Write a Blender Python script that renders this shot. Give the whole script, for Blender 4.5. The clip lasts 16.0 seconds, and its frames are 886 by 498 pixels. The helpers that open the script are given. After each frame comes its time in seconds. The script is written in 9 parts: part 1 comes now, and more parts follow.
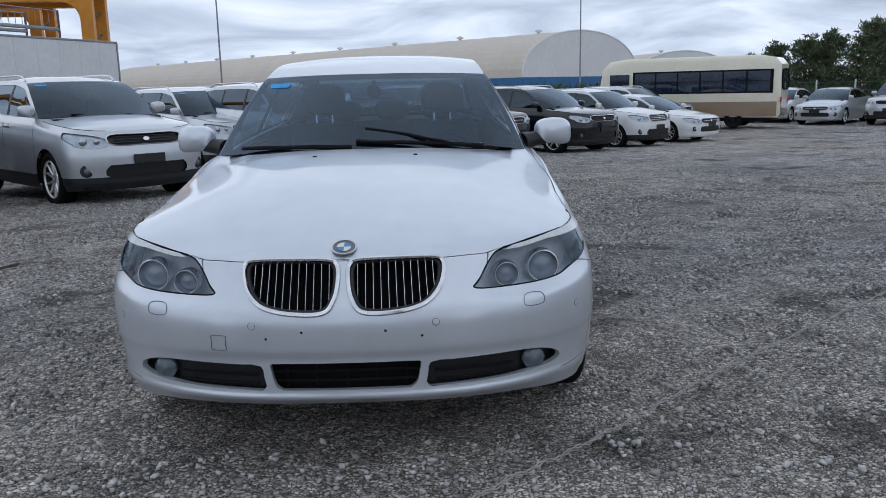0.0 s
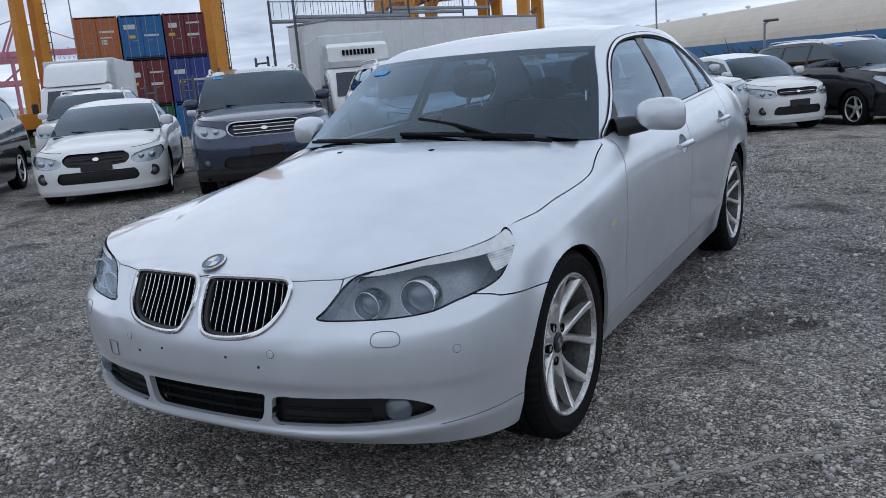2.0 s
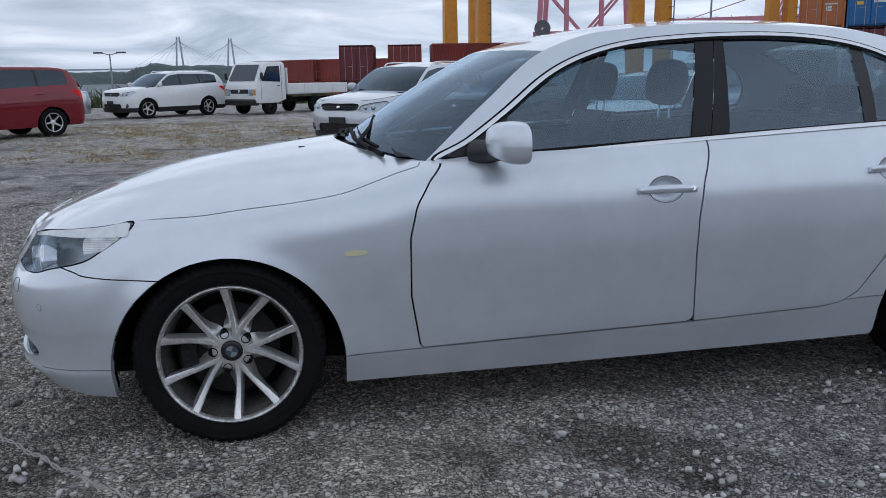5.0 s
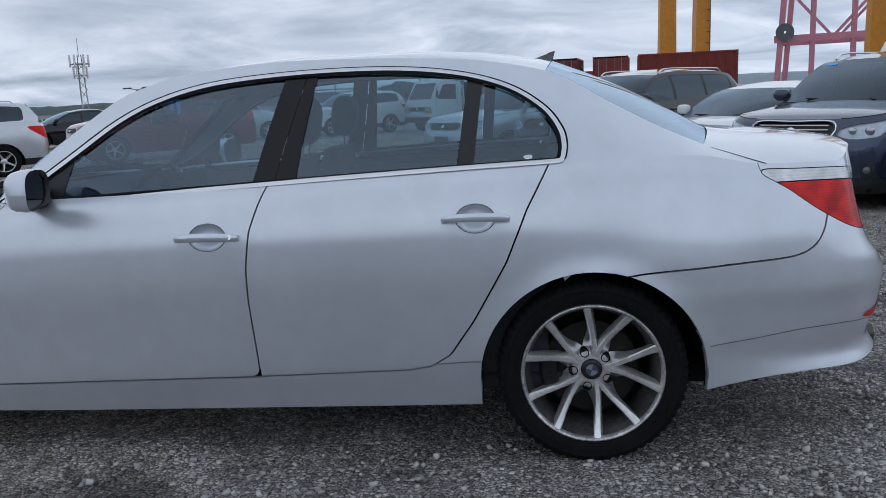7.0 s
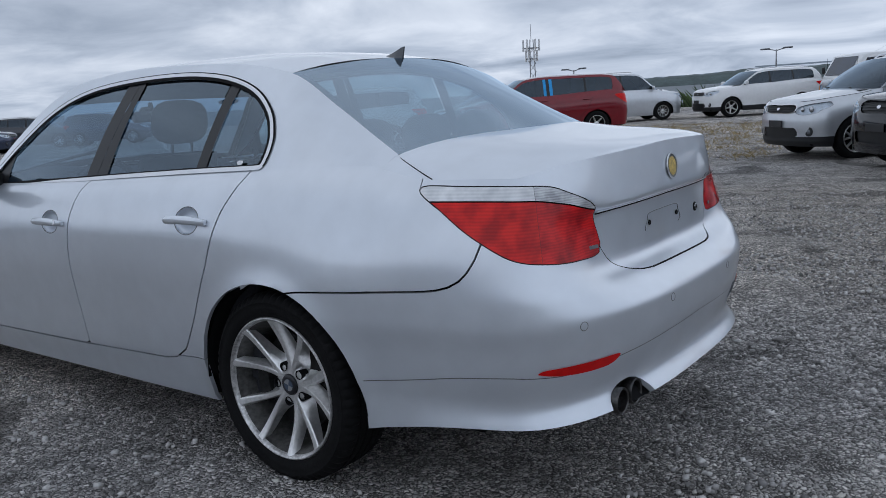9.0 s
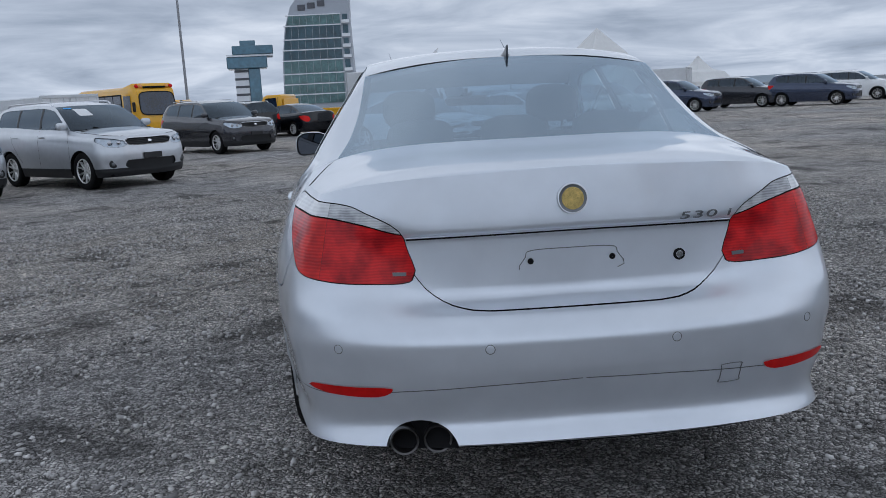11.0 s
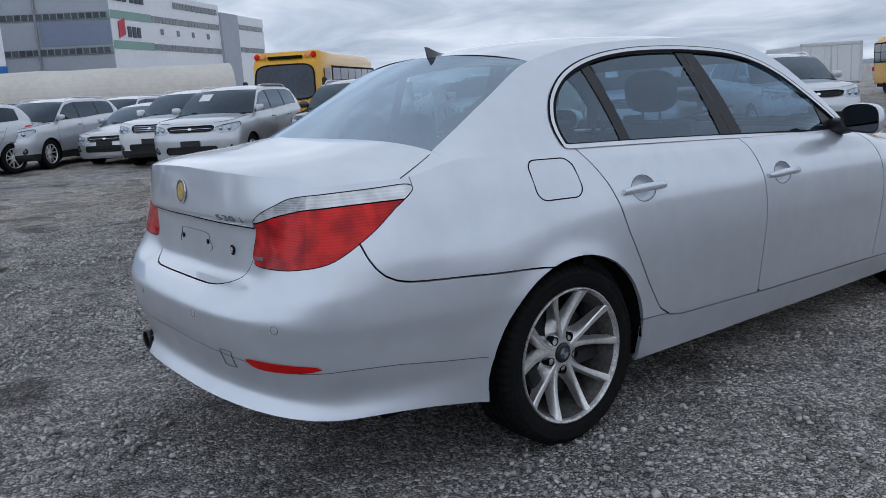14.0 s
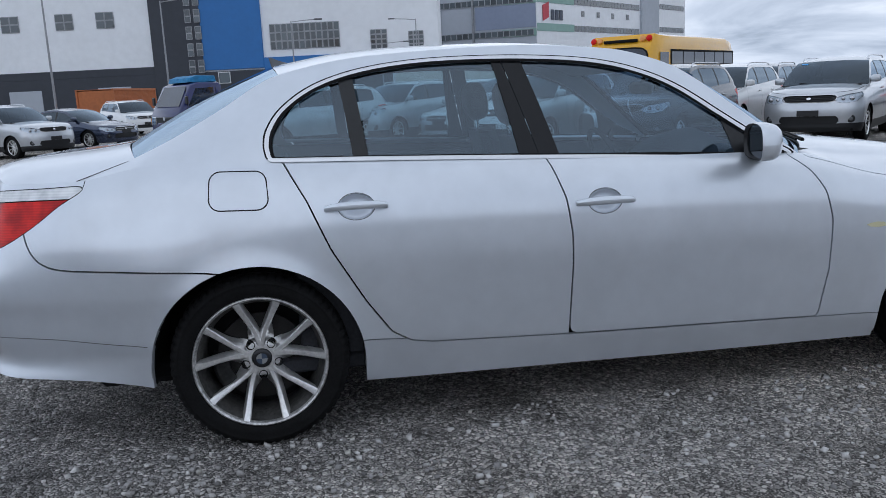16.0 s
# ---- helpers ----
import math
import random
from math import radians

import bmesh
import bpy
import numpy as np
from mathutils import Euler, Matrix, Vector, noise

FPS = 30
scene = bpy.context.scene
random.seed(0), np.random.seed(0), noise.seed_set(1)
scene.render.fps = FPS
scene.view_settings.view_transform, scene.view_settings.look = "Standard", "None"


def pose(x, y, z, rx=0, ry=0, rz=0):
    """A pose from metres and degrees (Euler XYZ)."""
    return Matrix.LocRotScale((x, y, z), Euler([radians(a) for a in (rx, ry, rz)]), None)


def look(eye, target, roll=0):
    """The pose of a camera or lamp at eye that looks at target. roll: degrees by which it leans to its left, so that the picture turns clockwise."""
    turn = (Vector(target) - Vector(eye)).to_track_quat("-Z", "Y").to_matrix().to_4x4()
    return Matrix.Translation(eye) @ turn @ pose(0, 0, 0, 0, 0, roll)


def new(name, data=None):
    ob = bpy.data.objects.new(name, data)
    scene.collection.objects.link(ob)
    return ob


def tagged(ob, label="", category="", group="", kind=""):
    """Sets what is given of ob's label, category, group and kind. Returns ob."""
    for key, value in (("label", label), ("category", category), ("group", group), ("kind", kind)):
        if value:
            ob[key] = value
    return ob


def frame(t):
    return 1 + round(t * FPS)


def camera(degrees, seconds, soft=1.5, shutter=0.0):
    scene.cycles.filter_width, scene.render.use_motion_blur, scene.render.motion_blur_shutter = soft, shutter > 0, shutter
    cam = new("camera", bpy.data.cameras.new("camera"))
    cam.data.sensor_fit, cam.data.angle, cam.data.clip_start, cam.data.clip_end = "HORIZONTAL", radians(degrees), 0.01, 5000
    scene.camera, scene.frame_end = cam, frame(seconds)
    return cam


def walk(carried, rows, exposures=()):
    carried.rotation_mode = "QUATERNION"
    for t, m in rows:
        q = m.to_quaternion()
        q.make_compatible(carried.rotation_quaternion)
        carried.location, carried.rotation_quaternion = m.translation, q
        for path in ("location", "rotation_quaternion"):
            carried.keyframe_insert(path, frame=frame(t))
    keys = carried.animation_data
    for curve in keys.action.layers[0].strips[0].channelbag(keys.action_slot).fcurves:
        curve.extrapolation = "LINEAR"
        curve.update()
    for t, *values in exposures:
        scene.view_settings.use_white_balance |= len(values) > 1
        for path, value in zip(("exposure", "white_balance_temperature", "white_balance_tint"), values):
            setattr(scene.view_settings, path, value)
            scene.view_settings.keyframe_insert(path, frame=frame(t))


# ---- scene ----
cam = camera(57.02, 16.0, 0.75)
walk(cam, [
    (0.0, pose(0.306, -5.003, 1.265, 78.78, 1.29, -0.80)),
    (0.5, pose(0.578, -4.838, 1.226, 77.56, 0.63, 1.25)),
    (1.0, pose(0.958, -4.598, 1.251, 76.50, 2.59, 9.61)),
    (1.5, pose(1.462, -4.395, 1.274, 77.28, 4.68, 20.84)),
    (2.0, pose(1.908, -4.095, 1.267, 77.81, 4.59, 29.91)),
    (2.5, pose(2.401, -3.781, 1.281, 78.50, 4.19, 39.03)),
    (3.0, pose(2.777, -3.392, 1.259, 79.15, 3.55, 49.20)),
    (3.2, pose(2.888, -3.225, 1.259, 79.17, 2.22, 50.87)),
    (5.3, pose(3.688, -1.012, 1.249, 78.32, 0.69, 81.96)),
    (5.5, pose(3.707, -0.792, 1.250, 78.73, 0.29, 82.63)),
    (6.0, pose(3.752, -0.171, 1.264, 78.89, 1.11, 87.15)),
    (6.5, pose(3.678, 0.420, 1.285, 79.145, 1.54, 90.32)),
    (7.0, pose(3.584, 1.099, 1.285, 79.30, 2.41, 95.88)),
    (7.5, pose(3.410, 1.628, 1.255, 79.46, 1.43, 97.31)),
    (8.0, pose(3.228, 2.241, 1.234, 80.31, 2.15, 102.76)),
    (8.5, pose(2.953, 2.790, 1.231, 79.92, 2.93, 114.42)),
    (9.0, pose(2.574, 3.333, 1.243, 79.43, 3.48, 127.04)),
    (9.2, pose(2.437, 3.502, 1.256, 79.43, 3.23, 133.53)),
    (11.3, pose(0.110, 4.500, 1.261, 79.57, 3.79, 181.96)),
    (11.5, pose(-0.129, 4.509, 1.257, 79.48, 4.37, 185.56)),
    (12.0, pose(-0.734, 4.445, 1.230, 80.09, 4.18, 191.25)),
    (12.5, pose(-1.308, 4.323, 1.241, 80.38, 3.77, 202.18)),
    (13.0, pose(-1.847, 4.077, 1.272, 78.80, 2.09, 211.97)),
    (13.5, pose(-2.373, 3.755, 1.264, 79.07, 4.71, 225.94)),
    (14.0, pose(-2.803, 3.312, 1.280, 78.77, 3.29, 232.09)),
    (14.5, pose(-3.233, 2.839, 1.280, 79.45, 3.41, 241.43)),
    (15.0, pose(-3.530, 2.256, 1.267, 79.93, 0.54, 248.44)),
    (15.5, pose(-3.720, 1.658, 1.262, 79.80, 2.10, 255.62)),
    (16.0, pose(-3.813, 1.055, 1.271, 78.95, 2.73, 260.71)),
], exposures=[(0.0, 0.55, 5990, 10), (0.5, 0.58, 5990, 10), (3.0, 0.58, 5990, 10), (5.5, 0.54, 5990, 10), (8.5, 0.44, 5990, 10), (12.6, 0.44, 5990, 10), (14.2, 0.54, 5990, 10), (16.0, 0.68, 5990, 10)])


# ---- light: an overcast sky over the yard, with a weak wide sun ----
def make_world():
    w = bpy.data.worlds.new("overcast_sky")
    scene.world = w
    w.use_nodes = True
    nt = w.node_tree
    nt.nodes.clear()
    out = nt.nodes.new("ShaderNodeOutputWorld")
    sky = nt.nodes.new("ShaderNodeTexSky")
    sky.sky_type = "NISHITA"
    sky.sun_disc = False
    sky.sun_elevation, sky.sun_rotation = radians(87), radians(236)
    sky.air_density, sky.dust_density = 1.2, 2.0
    skybg = nt.nodes.new("ShaderNodeBackground")
    skybg.inputs["Strength"].default_value = 0.09
    nt.links.new(sky.outputs[0], skybg.inputs["Color"])
    tc = nt.nodes.new("ShaderNodeTexCoord")
    sep = nt.nodes.new("ShaderNodeSeparateXYZ")
    nt.links.new(tc.outputs["Generated"], sep.inputs[0])
    # project the direction onto a flat cloud layer, so that the bands close up towards the horizon
    zz = nt.nodes.new("ShaderNodeMath")
    zz.operation = "ADD"
    zz.inputs[1].default_value = 0.13
    nt.links.new(sep.outputs["Z"], zz.inputs[0])
    zm = nt.nodes.new("ShaderNodeMath")
    zm.operation = "MAXIMUM"
    zm.inputs[1].default_value = 0.06
    nt.links.new(zz.outputs[0], zm.inputs[0])
    comb = nt.nodes.new("ShaderNodeCombineXYZ")
    for k in (0, 1):
        d = nt.nodes.new("ShaderNodeMath")
        d.operation = "DIVIDE"
        nt.links.new(sep.outputs[k], d.inputs[0])
        nt.links.new(zm.outputs[0], d.inputs[1])
        nt.links.new(d.outputs[0], comb.inputs[k])
    n1 = nt.nodes.new("ShaderNodeTexNoise")
    n1.inputs["Scale"].default_value = 0.9
    n1.inputs["Detail"].default_value = 7
    n1.inputs["Roughness"].default_value = 0.55
    n1.inputs["Distortion"].default_value = 0.6
    nt.links.new(comb.outputs[0], n1.inputs["Vector"])
    ramp = nt.nodes.new("ShaderNodeValToRGB")
    e = ramp.color_ramp.elements
    e[0].position, e[0].color = 0.30, (0.33, 0.38, 0.46, 1)
    e[1].position, e[1].color = 0.72, (0.86, 0.89, 0.94, 1)
    mid = e.new(0.5)
    mid.color = (0.55, 0.60, 0.68, 1)
    nt.links.new(n1.outputs["Fac"], ramp.inputs[0])
    # a thick deck overhead, a little paler towards the horizon
    zr = nt.nodes.new("ShaderNodeMapRange")
    zr.inputs["From Min"].default_value, zr.inputs["From Max"].default_value = 0.0, 0.9
    zr.inputs["To Min"].default_value, zr.inputs["To Max"].default_value = 0.77, 0.55
    nt.links.new(sep.outputs["Z"], zr.inputs["Value"])
    cloud = nt.nodes.new("ShaderNodeBackground")
    nt.links.new(ramp.outputs[0], cloud.inputs["Color"])
    # the deck is a little uneven round the compass
    az = nt.nodes.new("ShaderNodeVectorMath")
    az.operation = "DOT_PRODUCT"
    az.inputs[1].default_value = (0.02, 0.13, 0.0)
    nt.links.new(tc.outputs["Generated"], az.inputs[0])
    bright = nt.nodes.new("ShaderNodeMath")
    bright.operation = "ADD"
    bright.inputs[1].default_value = 1.0
    nt.links.new(az.outputs["Value"], bright.inputs[0])
    side = nt.nodes.new("ShaderNodeMath")
    side.operation = "MULTIPLY"
    nt.links.new(zr.outputs[0], side.inputs[0])
    nt.links.new(bright.outputs[0], side.inputs[1])
    nt.links.new(side.outputs[0], cloud.inputs["Strength"])
    # thin places let the blue through
    gap = nt.nodes.new("ShaderNodeMapRange")
    gap.inputs["From Min"].default_value, gap.inputs["From Max"].default_value = 0.26, 0.36
    gap.inputs["To Min"].default_value, gap.inputs["To Max"].default_value = 0.75, 1.0
    nt.links.new(n1.outputs["Fac"], gap.inputs["Value"])
    mix = nt.nodes.new("ShaderNodeMixShader")
    nt.links.new(gap.outputs[0], mix.inputs[0])
    nt.links.new(skybg.outputs[0], mix.inputs[1])
    nt.links.new(cloud.outputs[0], mix.inputs[2])
    nt.links.new(mix.outputs[0], out.inputs[0])


make_world()
sun_data = bpy.data.lights.new("sun", "SUN")
sun_data.energy, sun_data.angle, sun_data.color = 0.38, radians(170), (1.0, 0.98, 0.95)
sun = new("sun", sun_data)
sun.matrix_world = look((0, 0, 40), (1.5, 1.0, 0))


# ---- materials ----
def material(name, color, rough=0.5, metal=0.0, coat=0.0, noise_scale=0.0, noise_amount=0.0, bump=0.0, bump_scale=60.0,
             spec=0.5, island=0.0, obrandom=0.0, coord="Object"):
    m = bpy.data.materials.new(name)
    m.use_nodes = True
    nt = m.node_tree
    b = nt.nodes["Principled BSDF"]
    b.inputs["Base Color"].default_value = (*color, 1)
    b.inputs["Roughness"].default_value = rough
    b.inputs["Metallic"].default_value = metal
    b.inputs["Specular IOR Level"].default_value = spec
    if coat:
        b.inputs["Coat Weight"].default_value = coat
        b.inputs["Coat Roughness"].default_value = 0.04
    tc = nt.nodes.new("ShaderNodeTexCoord")
    last = None
    if noise_amount:
        n = nt.nodes.new("ShaderNodeTexNoise")
        n.inputs["Scale"].default_value = noise_scale
        n.inputs["Detail"].default_value = 6
        nt.links.new(tc.outputs[coord], n.inputs["Vector"])
        n2 = nt.nodes.new("ShaderNodeTexNoise")
        n2.inputs["Scale"].default_value = noise_scale * 7.3
        n2.inputs["Detail"].default_value = 4
        nt.links.new(tc.outputs[coord], n2.inputs["Vector"])
        add = nt.nodes.new("ShaderNodeMath")
        add.operation = "ADD"
        nt.links.new(n.outputs["Fac"], add.inputs[0])
        nt.links.new(n2.outputs["Fac"], add.inputs[1])
        r = nt.nodes.new("ShaderNodeMapRange")
        r.inputs["From Min"].default_value, r.inputs["From Max"].default_value = 0.7, 1.3
        r.inputs["To Min"].default_value, r.inputs["To Max"].default_value = 1 - noise_amount, 1 + noise_amount
        nt.links.new(add.outputs[0], r.inputs["Value"])
        last = r.outputs[0]
    for amount, node, sock in ((island, "ShaderNodeNewGeometry", "Random Per Island"), (obrandom, "ShaderNodeObjectInfo", "Random")):
        if amount:
            g = nt.nodes.new(node)
            r = nt.nodes.new("ShaderNodeMapRange")
            r.inputs["To Min"].default_value, r.inputs["To Max"].default_value = 1 - amount, 1 + amount
            nt.links.new(g.outputs[sock], r.inputs["Value"])
            if last:
                mu = nt.nodes.new("ShaderNodeMath")
                mu.operation = "MULTIPLY"
                nt.links.new(last, mu.inputs[0])
                nt.links.new(r.outputs[0], mu.inputs[1])
                last = mu.outputs[0]
            else:
                last = r.outputs[0]
    if last:
        v = nt.nodes.new("ShaderNodeVectorMath")
        v.operation = "SCALE"
        v.inputs[0].default_value = color
        nt.links.new(last, v.inputs["Scale"])
        nt.links.new(v.outputs[0], b.inputs["Base Color"])
    if bump:
        n = nt.nodes.new("ShaderNodeTexNoise")
        n.inputs["Scale"].default_value = bump_scale
        n.inputs["Detail"].default_value = 5
        nt.links.new(tc.outputs[coord], n.inputs["Vector"])
        bp = nt.nodes.new("ShaderNodeBump")
        bp.inputs["Strength"].default_value = bump
        bp.inputs["Distance"].default_value = 0.01
        nt.links.new(n.outputs["Fac"], bp.inputs["Height"])
        nt.links.new(bp.outputs[0], b.inputs["Normal"])
    return m


def glass_material(name, tint, gloss=1.0, rough=0.0):
    """Clear or tinted sheet glass: a tinted see-through sheet under a Fresnel reflection."""
    m = bpy.data.materials.new(name)
    m.use_nodes = True
    nt = m.node_tree
    nt.nodes.clear()
    out = nt.nodes.new("ShaderNodeOutputMaterial")
    tr = nt.nodes.new("ShaderNodeBsdfTransparent")
    tr.inputs[0].default_value = (*tint, 1)
    gl = nt.nodes.new("ShaderNodeBsdfGlossy")
    gl.inputs["Color"].default_value = (0.66, 0.79, 0.92, 1)
    gl.inputs["Roughness"].default_value = rough
    lw = nt.nodes.new("ShaderNodeLayerWeight")
    lw.inputs["Blend"].default_value = 0.5
    pw = nt.nodes.new("ShaderNodeMath")
    pw.operation = "POWER"
    pw.inputs[1].default_value = 4.0
    nt.links.new(lw.outputs["Facing"], pw.inputs[0])
    fr = nt.nodes.new("ShaderNodeMapRange")
    fr.inputs["To Min"].default_value = 0.10 * gloss
    nt.links.new(pw.outputs[0], fr.inputs["Value"])
    mix = nt.nodes.new("ShaderNodeMixShader")
    nt.links.new(fr.outputs[0], mix.inputs[0])
    nt.links.new(tr.outputs[0], mix.inputs[1])
    nt.links.new(gl.outputs[0], mix.inputs[2])
    nt.links.new(mix.outputs[0], out.inputs[0])
    return m


def paint(name, color, metallic=0.55, rough=0.32, dust=0.05, coat=1.0):
    return material(name, color, rough=rough, metal=metallic, coat=coat, spec=0.15, noise_scale=1.3, noise_amount=dust, bump=0.004, bump_scale=900)


SILVER = paint("silver_metallic_paint", (0.71, 0.75, 0.81), 0.64, 0.38, 0.05)
BLACK_PLASTIC = material("black_plastic", (0.012, 0.013, 0.015), 0.45, noise_scale=9, noise_amount=0.25)
PILLAR_BLACK = material("satin_black_film", (0.006, 0.0065, 0.0085), 0.3, spec=0.35, noise_scale=9, noise_amount=0.2)
MATT_BLACK = material("matt_black", (0.006, 0.006, 0.007), 0.8, spec=0.2)
RUBBER = material("tyre_rubber", (0.008, 0.008, 0.0085), 0.7, spec=0.12, noise_scale=14, noise_amount=0.35, bump=0.15, bump_scale=120)
CHROME = material("chrome_trim", (0.78, 0.79, 0.81), 0.12, 1.0, noise_scale=6, noise_amount=0.06)
SATIN = material("satin_aluminium_trim", (0.74, 0.75, 0.78), 0.28, 1.0, noise_scale=6, noise_amount=0.05)
ALLOY = material("worn_alloy", (0.80, 0.795, 0.79), 0.30, 0.8, noise_scale=11, noise_amount=0.16, bump=0.06, bump_scale=200)
ALLOY_LIP = material("scraped_alloy_lip", (0.52, 0.515, 0.51), 0.35, 0.8, noise_scale=14, noise_amount=0.5, bump=0.15, bump_scale=150)
# dirty alloy, near-black because the shade inside the rim is in its colour
ALLOY_DIRTY_SHADE = material("dirty_shaded_inner_barrel", (0.018, 0.018, 0.018), 0.6, 0.5, noise_scale=11, noise_amount=0.6)
RUST = material("dull_brake_disc", (0.014, 0.013, 0.0125), 0.6, 0.5, noise_scale=25, noise_amount=0.35)
GLASS_SIDE = glass_material("tinted_side_glass", (0.52, 0.66, 0.72), 1.6)
GLASS_FRONT = glass_material("windscreen_glass", (0.40, 0.52, 0.66), 0.95)
GLASS_REAR = glass_material("rear_window_glass", (0.46, 0.58, 0.60), 4.3)
GLASS_DARK = glass_material("dark_window_glass", (0.085, 0.098, 0.125), 0.85)
LENS = glass_material("clear_lamp_lens", (0.88, 0.91, 0.94), 0.6)
LENS_HAZED = glass_material("hazed_headlamp_lens", (0.80, 0.83, 0.86), 0.7, 0.10)
def ribbed_lens(name, dark, light, pitch, rough=0.25, coat=0.3, metal=0.0, soft=1.2):
    """Moulded lamp plastic: fine level ribs over uneven depth."""
    m = material(name, light, rough, metal, coat, spec=0.2)
    nt = m.node_tree
    b = nt.nodes["Principled BSDF"]
    tc = nt.nodes.new("ShaderNodeTexCoord")
    wv = nt.nodes.new("ShaderNodeTexWave")
    wv.bands_direction = "Z"
    wv.inputs["Scale"].default_value = 0.314 / pitch
    wv.inputs["Distortion"].default_value = soft
    wv.inputs["Detail"].default_value = 2.0
    wv.inputs["Detail Scale"].default_value = 1.0
    ns = nt.nodes.new("ShaderNodeTexNoise")
    ns.inputs["Scale"].default_value = 16
    ns.inputs["Detail"].default_value = 3
    for n in (wv, ns):
        nt.links.new(tc.outputs["Object"], n.inputs["Vector"])
    k = nt.nodes.new("ShaderNodeMapRange")
    k.inputs["From Min"].default_value, k.inputs["From Max"].default_value = 0.36, 0.62
    nt.links.new(ns.outputs["Fac"], k.inputs["Value"])
    av = nt.nodes.new("ShaderNodeMix")
    av.inputs[0].default_value = 0.72
    nt.links.new(wv.outputs["Fac"], av.inputs[2])
    nt.links.new(k.outputs[0], av.inputs[3])
    mx = nt.nodes.new("ShaderNodeMix")
    mx.data_type = "RGBA"
    mx.inputs[6].default_value, mx.inputs[7].default_value = (*dark, 1), (*light, 1)
    nt.links.new(av.outputs[0], mx.inputs[0])
    nt.links.new(mx.outputs[2], b.inputs["Base Color"])
    bp = nt.nodes.new("ShaderNodeBump")
    bp.inputs["Strength"].default_value, bp.inputs["Distance"].default_value = 0.25, 0.001
    nt.links.new(wv.outputs["Fac"], bp.inputs["Height"])
    nt.links.new(bp.outputs[0], b.inputs["Normal"])
    return m


RIB_RED = ribbed_lens("ribbed_red_lens", (0.34, 0.003, 0.005), (0.80, 0.014, 0.010), 0.009)
RIB_DEEP = ribbed_lens("deep_ribbed_red_lens", (0.24, 0.002, 0.006), (0.74, 0.012, 0.014), 0.008, soft=3.0)
RIB_CLEAR = ribbed_lens("clear_ribbed_lens", (0.26, 0.27, 0.29), (0.80, 0.82, 0.84), 0.007, 0.2, 0.6, 0.2, 2.0)
RIB_WHITE = ribbed_lens("white_ribbed_lens", (0.56, 0.58, 0.60), (0.90, 0.91, 0.92), 0.009, 0.2, 1.0, 0.0, 0.3)
RED_LENS = material("red_lamp_lens", (0.66, 0.007, 0.005), 0.3, spec=0.15, coat=0.15, noise_scale=5, noise_amount=0.16)
RED_DEEP = material("deep_red_lamp_lens", (0.55, 0.005, 0.005), 0.3, spec=0.15, coat=0.15, noise_scale=5, noise_amount=0.16)
WHITE_STRIP = material("white_lens", (0.85, 0.86, 0.88), 0.2, coat=1.0)
REFLECTOR = material("lamp_reflector", (0.70, 0.72, 0.75), 0.18, 1.0, noise_scale=30, noise_amount=0.1)
AMBER = material("amber_lens", (0.75, 0.28, 0.03), 0.2, coat=1.0)
INTERIOR = material("dark_grey_leather", (0.030, 0.031, 0.036), 0.8, spec=0.2, noise_scale=12, noise_amount=0.25, bump=0.1, bump_scale=150)
INTERIOR_GREY = material("grey_cabin_lining", (0.16, 0.165, 0.175), 0.8, noise_scale=10, noise_amount=0.15)
BADGE_GREY = material("worn_badge_grey", (0.17, 0.18, 0.19), 0.35, 0.6)
QUAD_BLUE = material("blue_enamel", (0.03, 0.20, 0.50), 0.25, coat=1.0)
QUAD_WHITE = material("ivory_enamel", (0.78, 0.77, 0.66), 0.3, coat=1.0)
BLUE_STICKER = material("blue_sticker", (0.02, 0.33, 0.75), 0.4, noise_scale=40, noise_amount=0.1)
WHITE_PAPER = material("white_paper", (0.78, 0.79, 0.80), 0.7, noise_scale=20, noise_amount=0.06)


# ---- mesh helpers ----
def mesh_data(name, verts, faces, mat, smooth=True):
    me = bpy.data.meshes.new(name)
    me.from_pydata([tuple(map(float, v[:3])) for v in verts], [], [tuple(int(i) for i in f) for f in faces])
    for m in (mat if isinstance(mat, (list, tuple)) else [mat]):
        me.materials.append(m)
    if smooth:
        me.polygons.foreach_set("use_smooth", [True] * len(me.polygons))
        me.set_sharp_from_angle(angle=radians(38))
    me.update()
    return me


def put(name, verts, faces, mat, parent=None, label="", smooth=True):
    """One mesh object, under a thing or a part when parent is given."""
    ob = new(name, mesh_data(name, verts, faces, mat, smooth))
    if parent is not None:
        ob.parent = parent
    if label:
        ob["label"] = label
    return ob


def empty_thing(name, label, category, group="", m=None, kind=""):
    ob = new(name)
    ob.empty_display_size = 0.2
    if m is not None:
        ob.matrix_world = m
    return tagged(ob, label, category, group, kind)


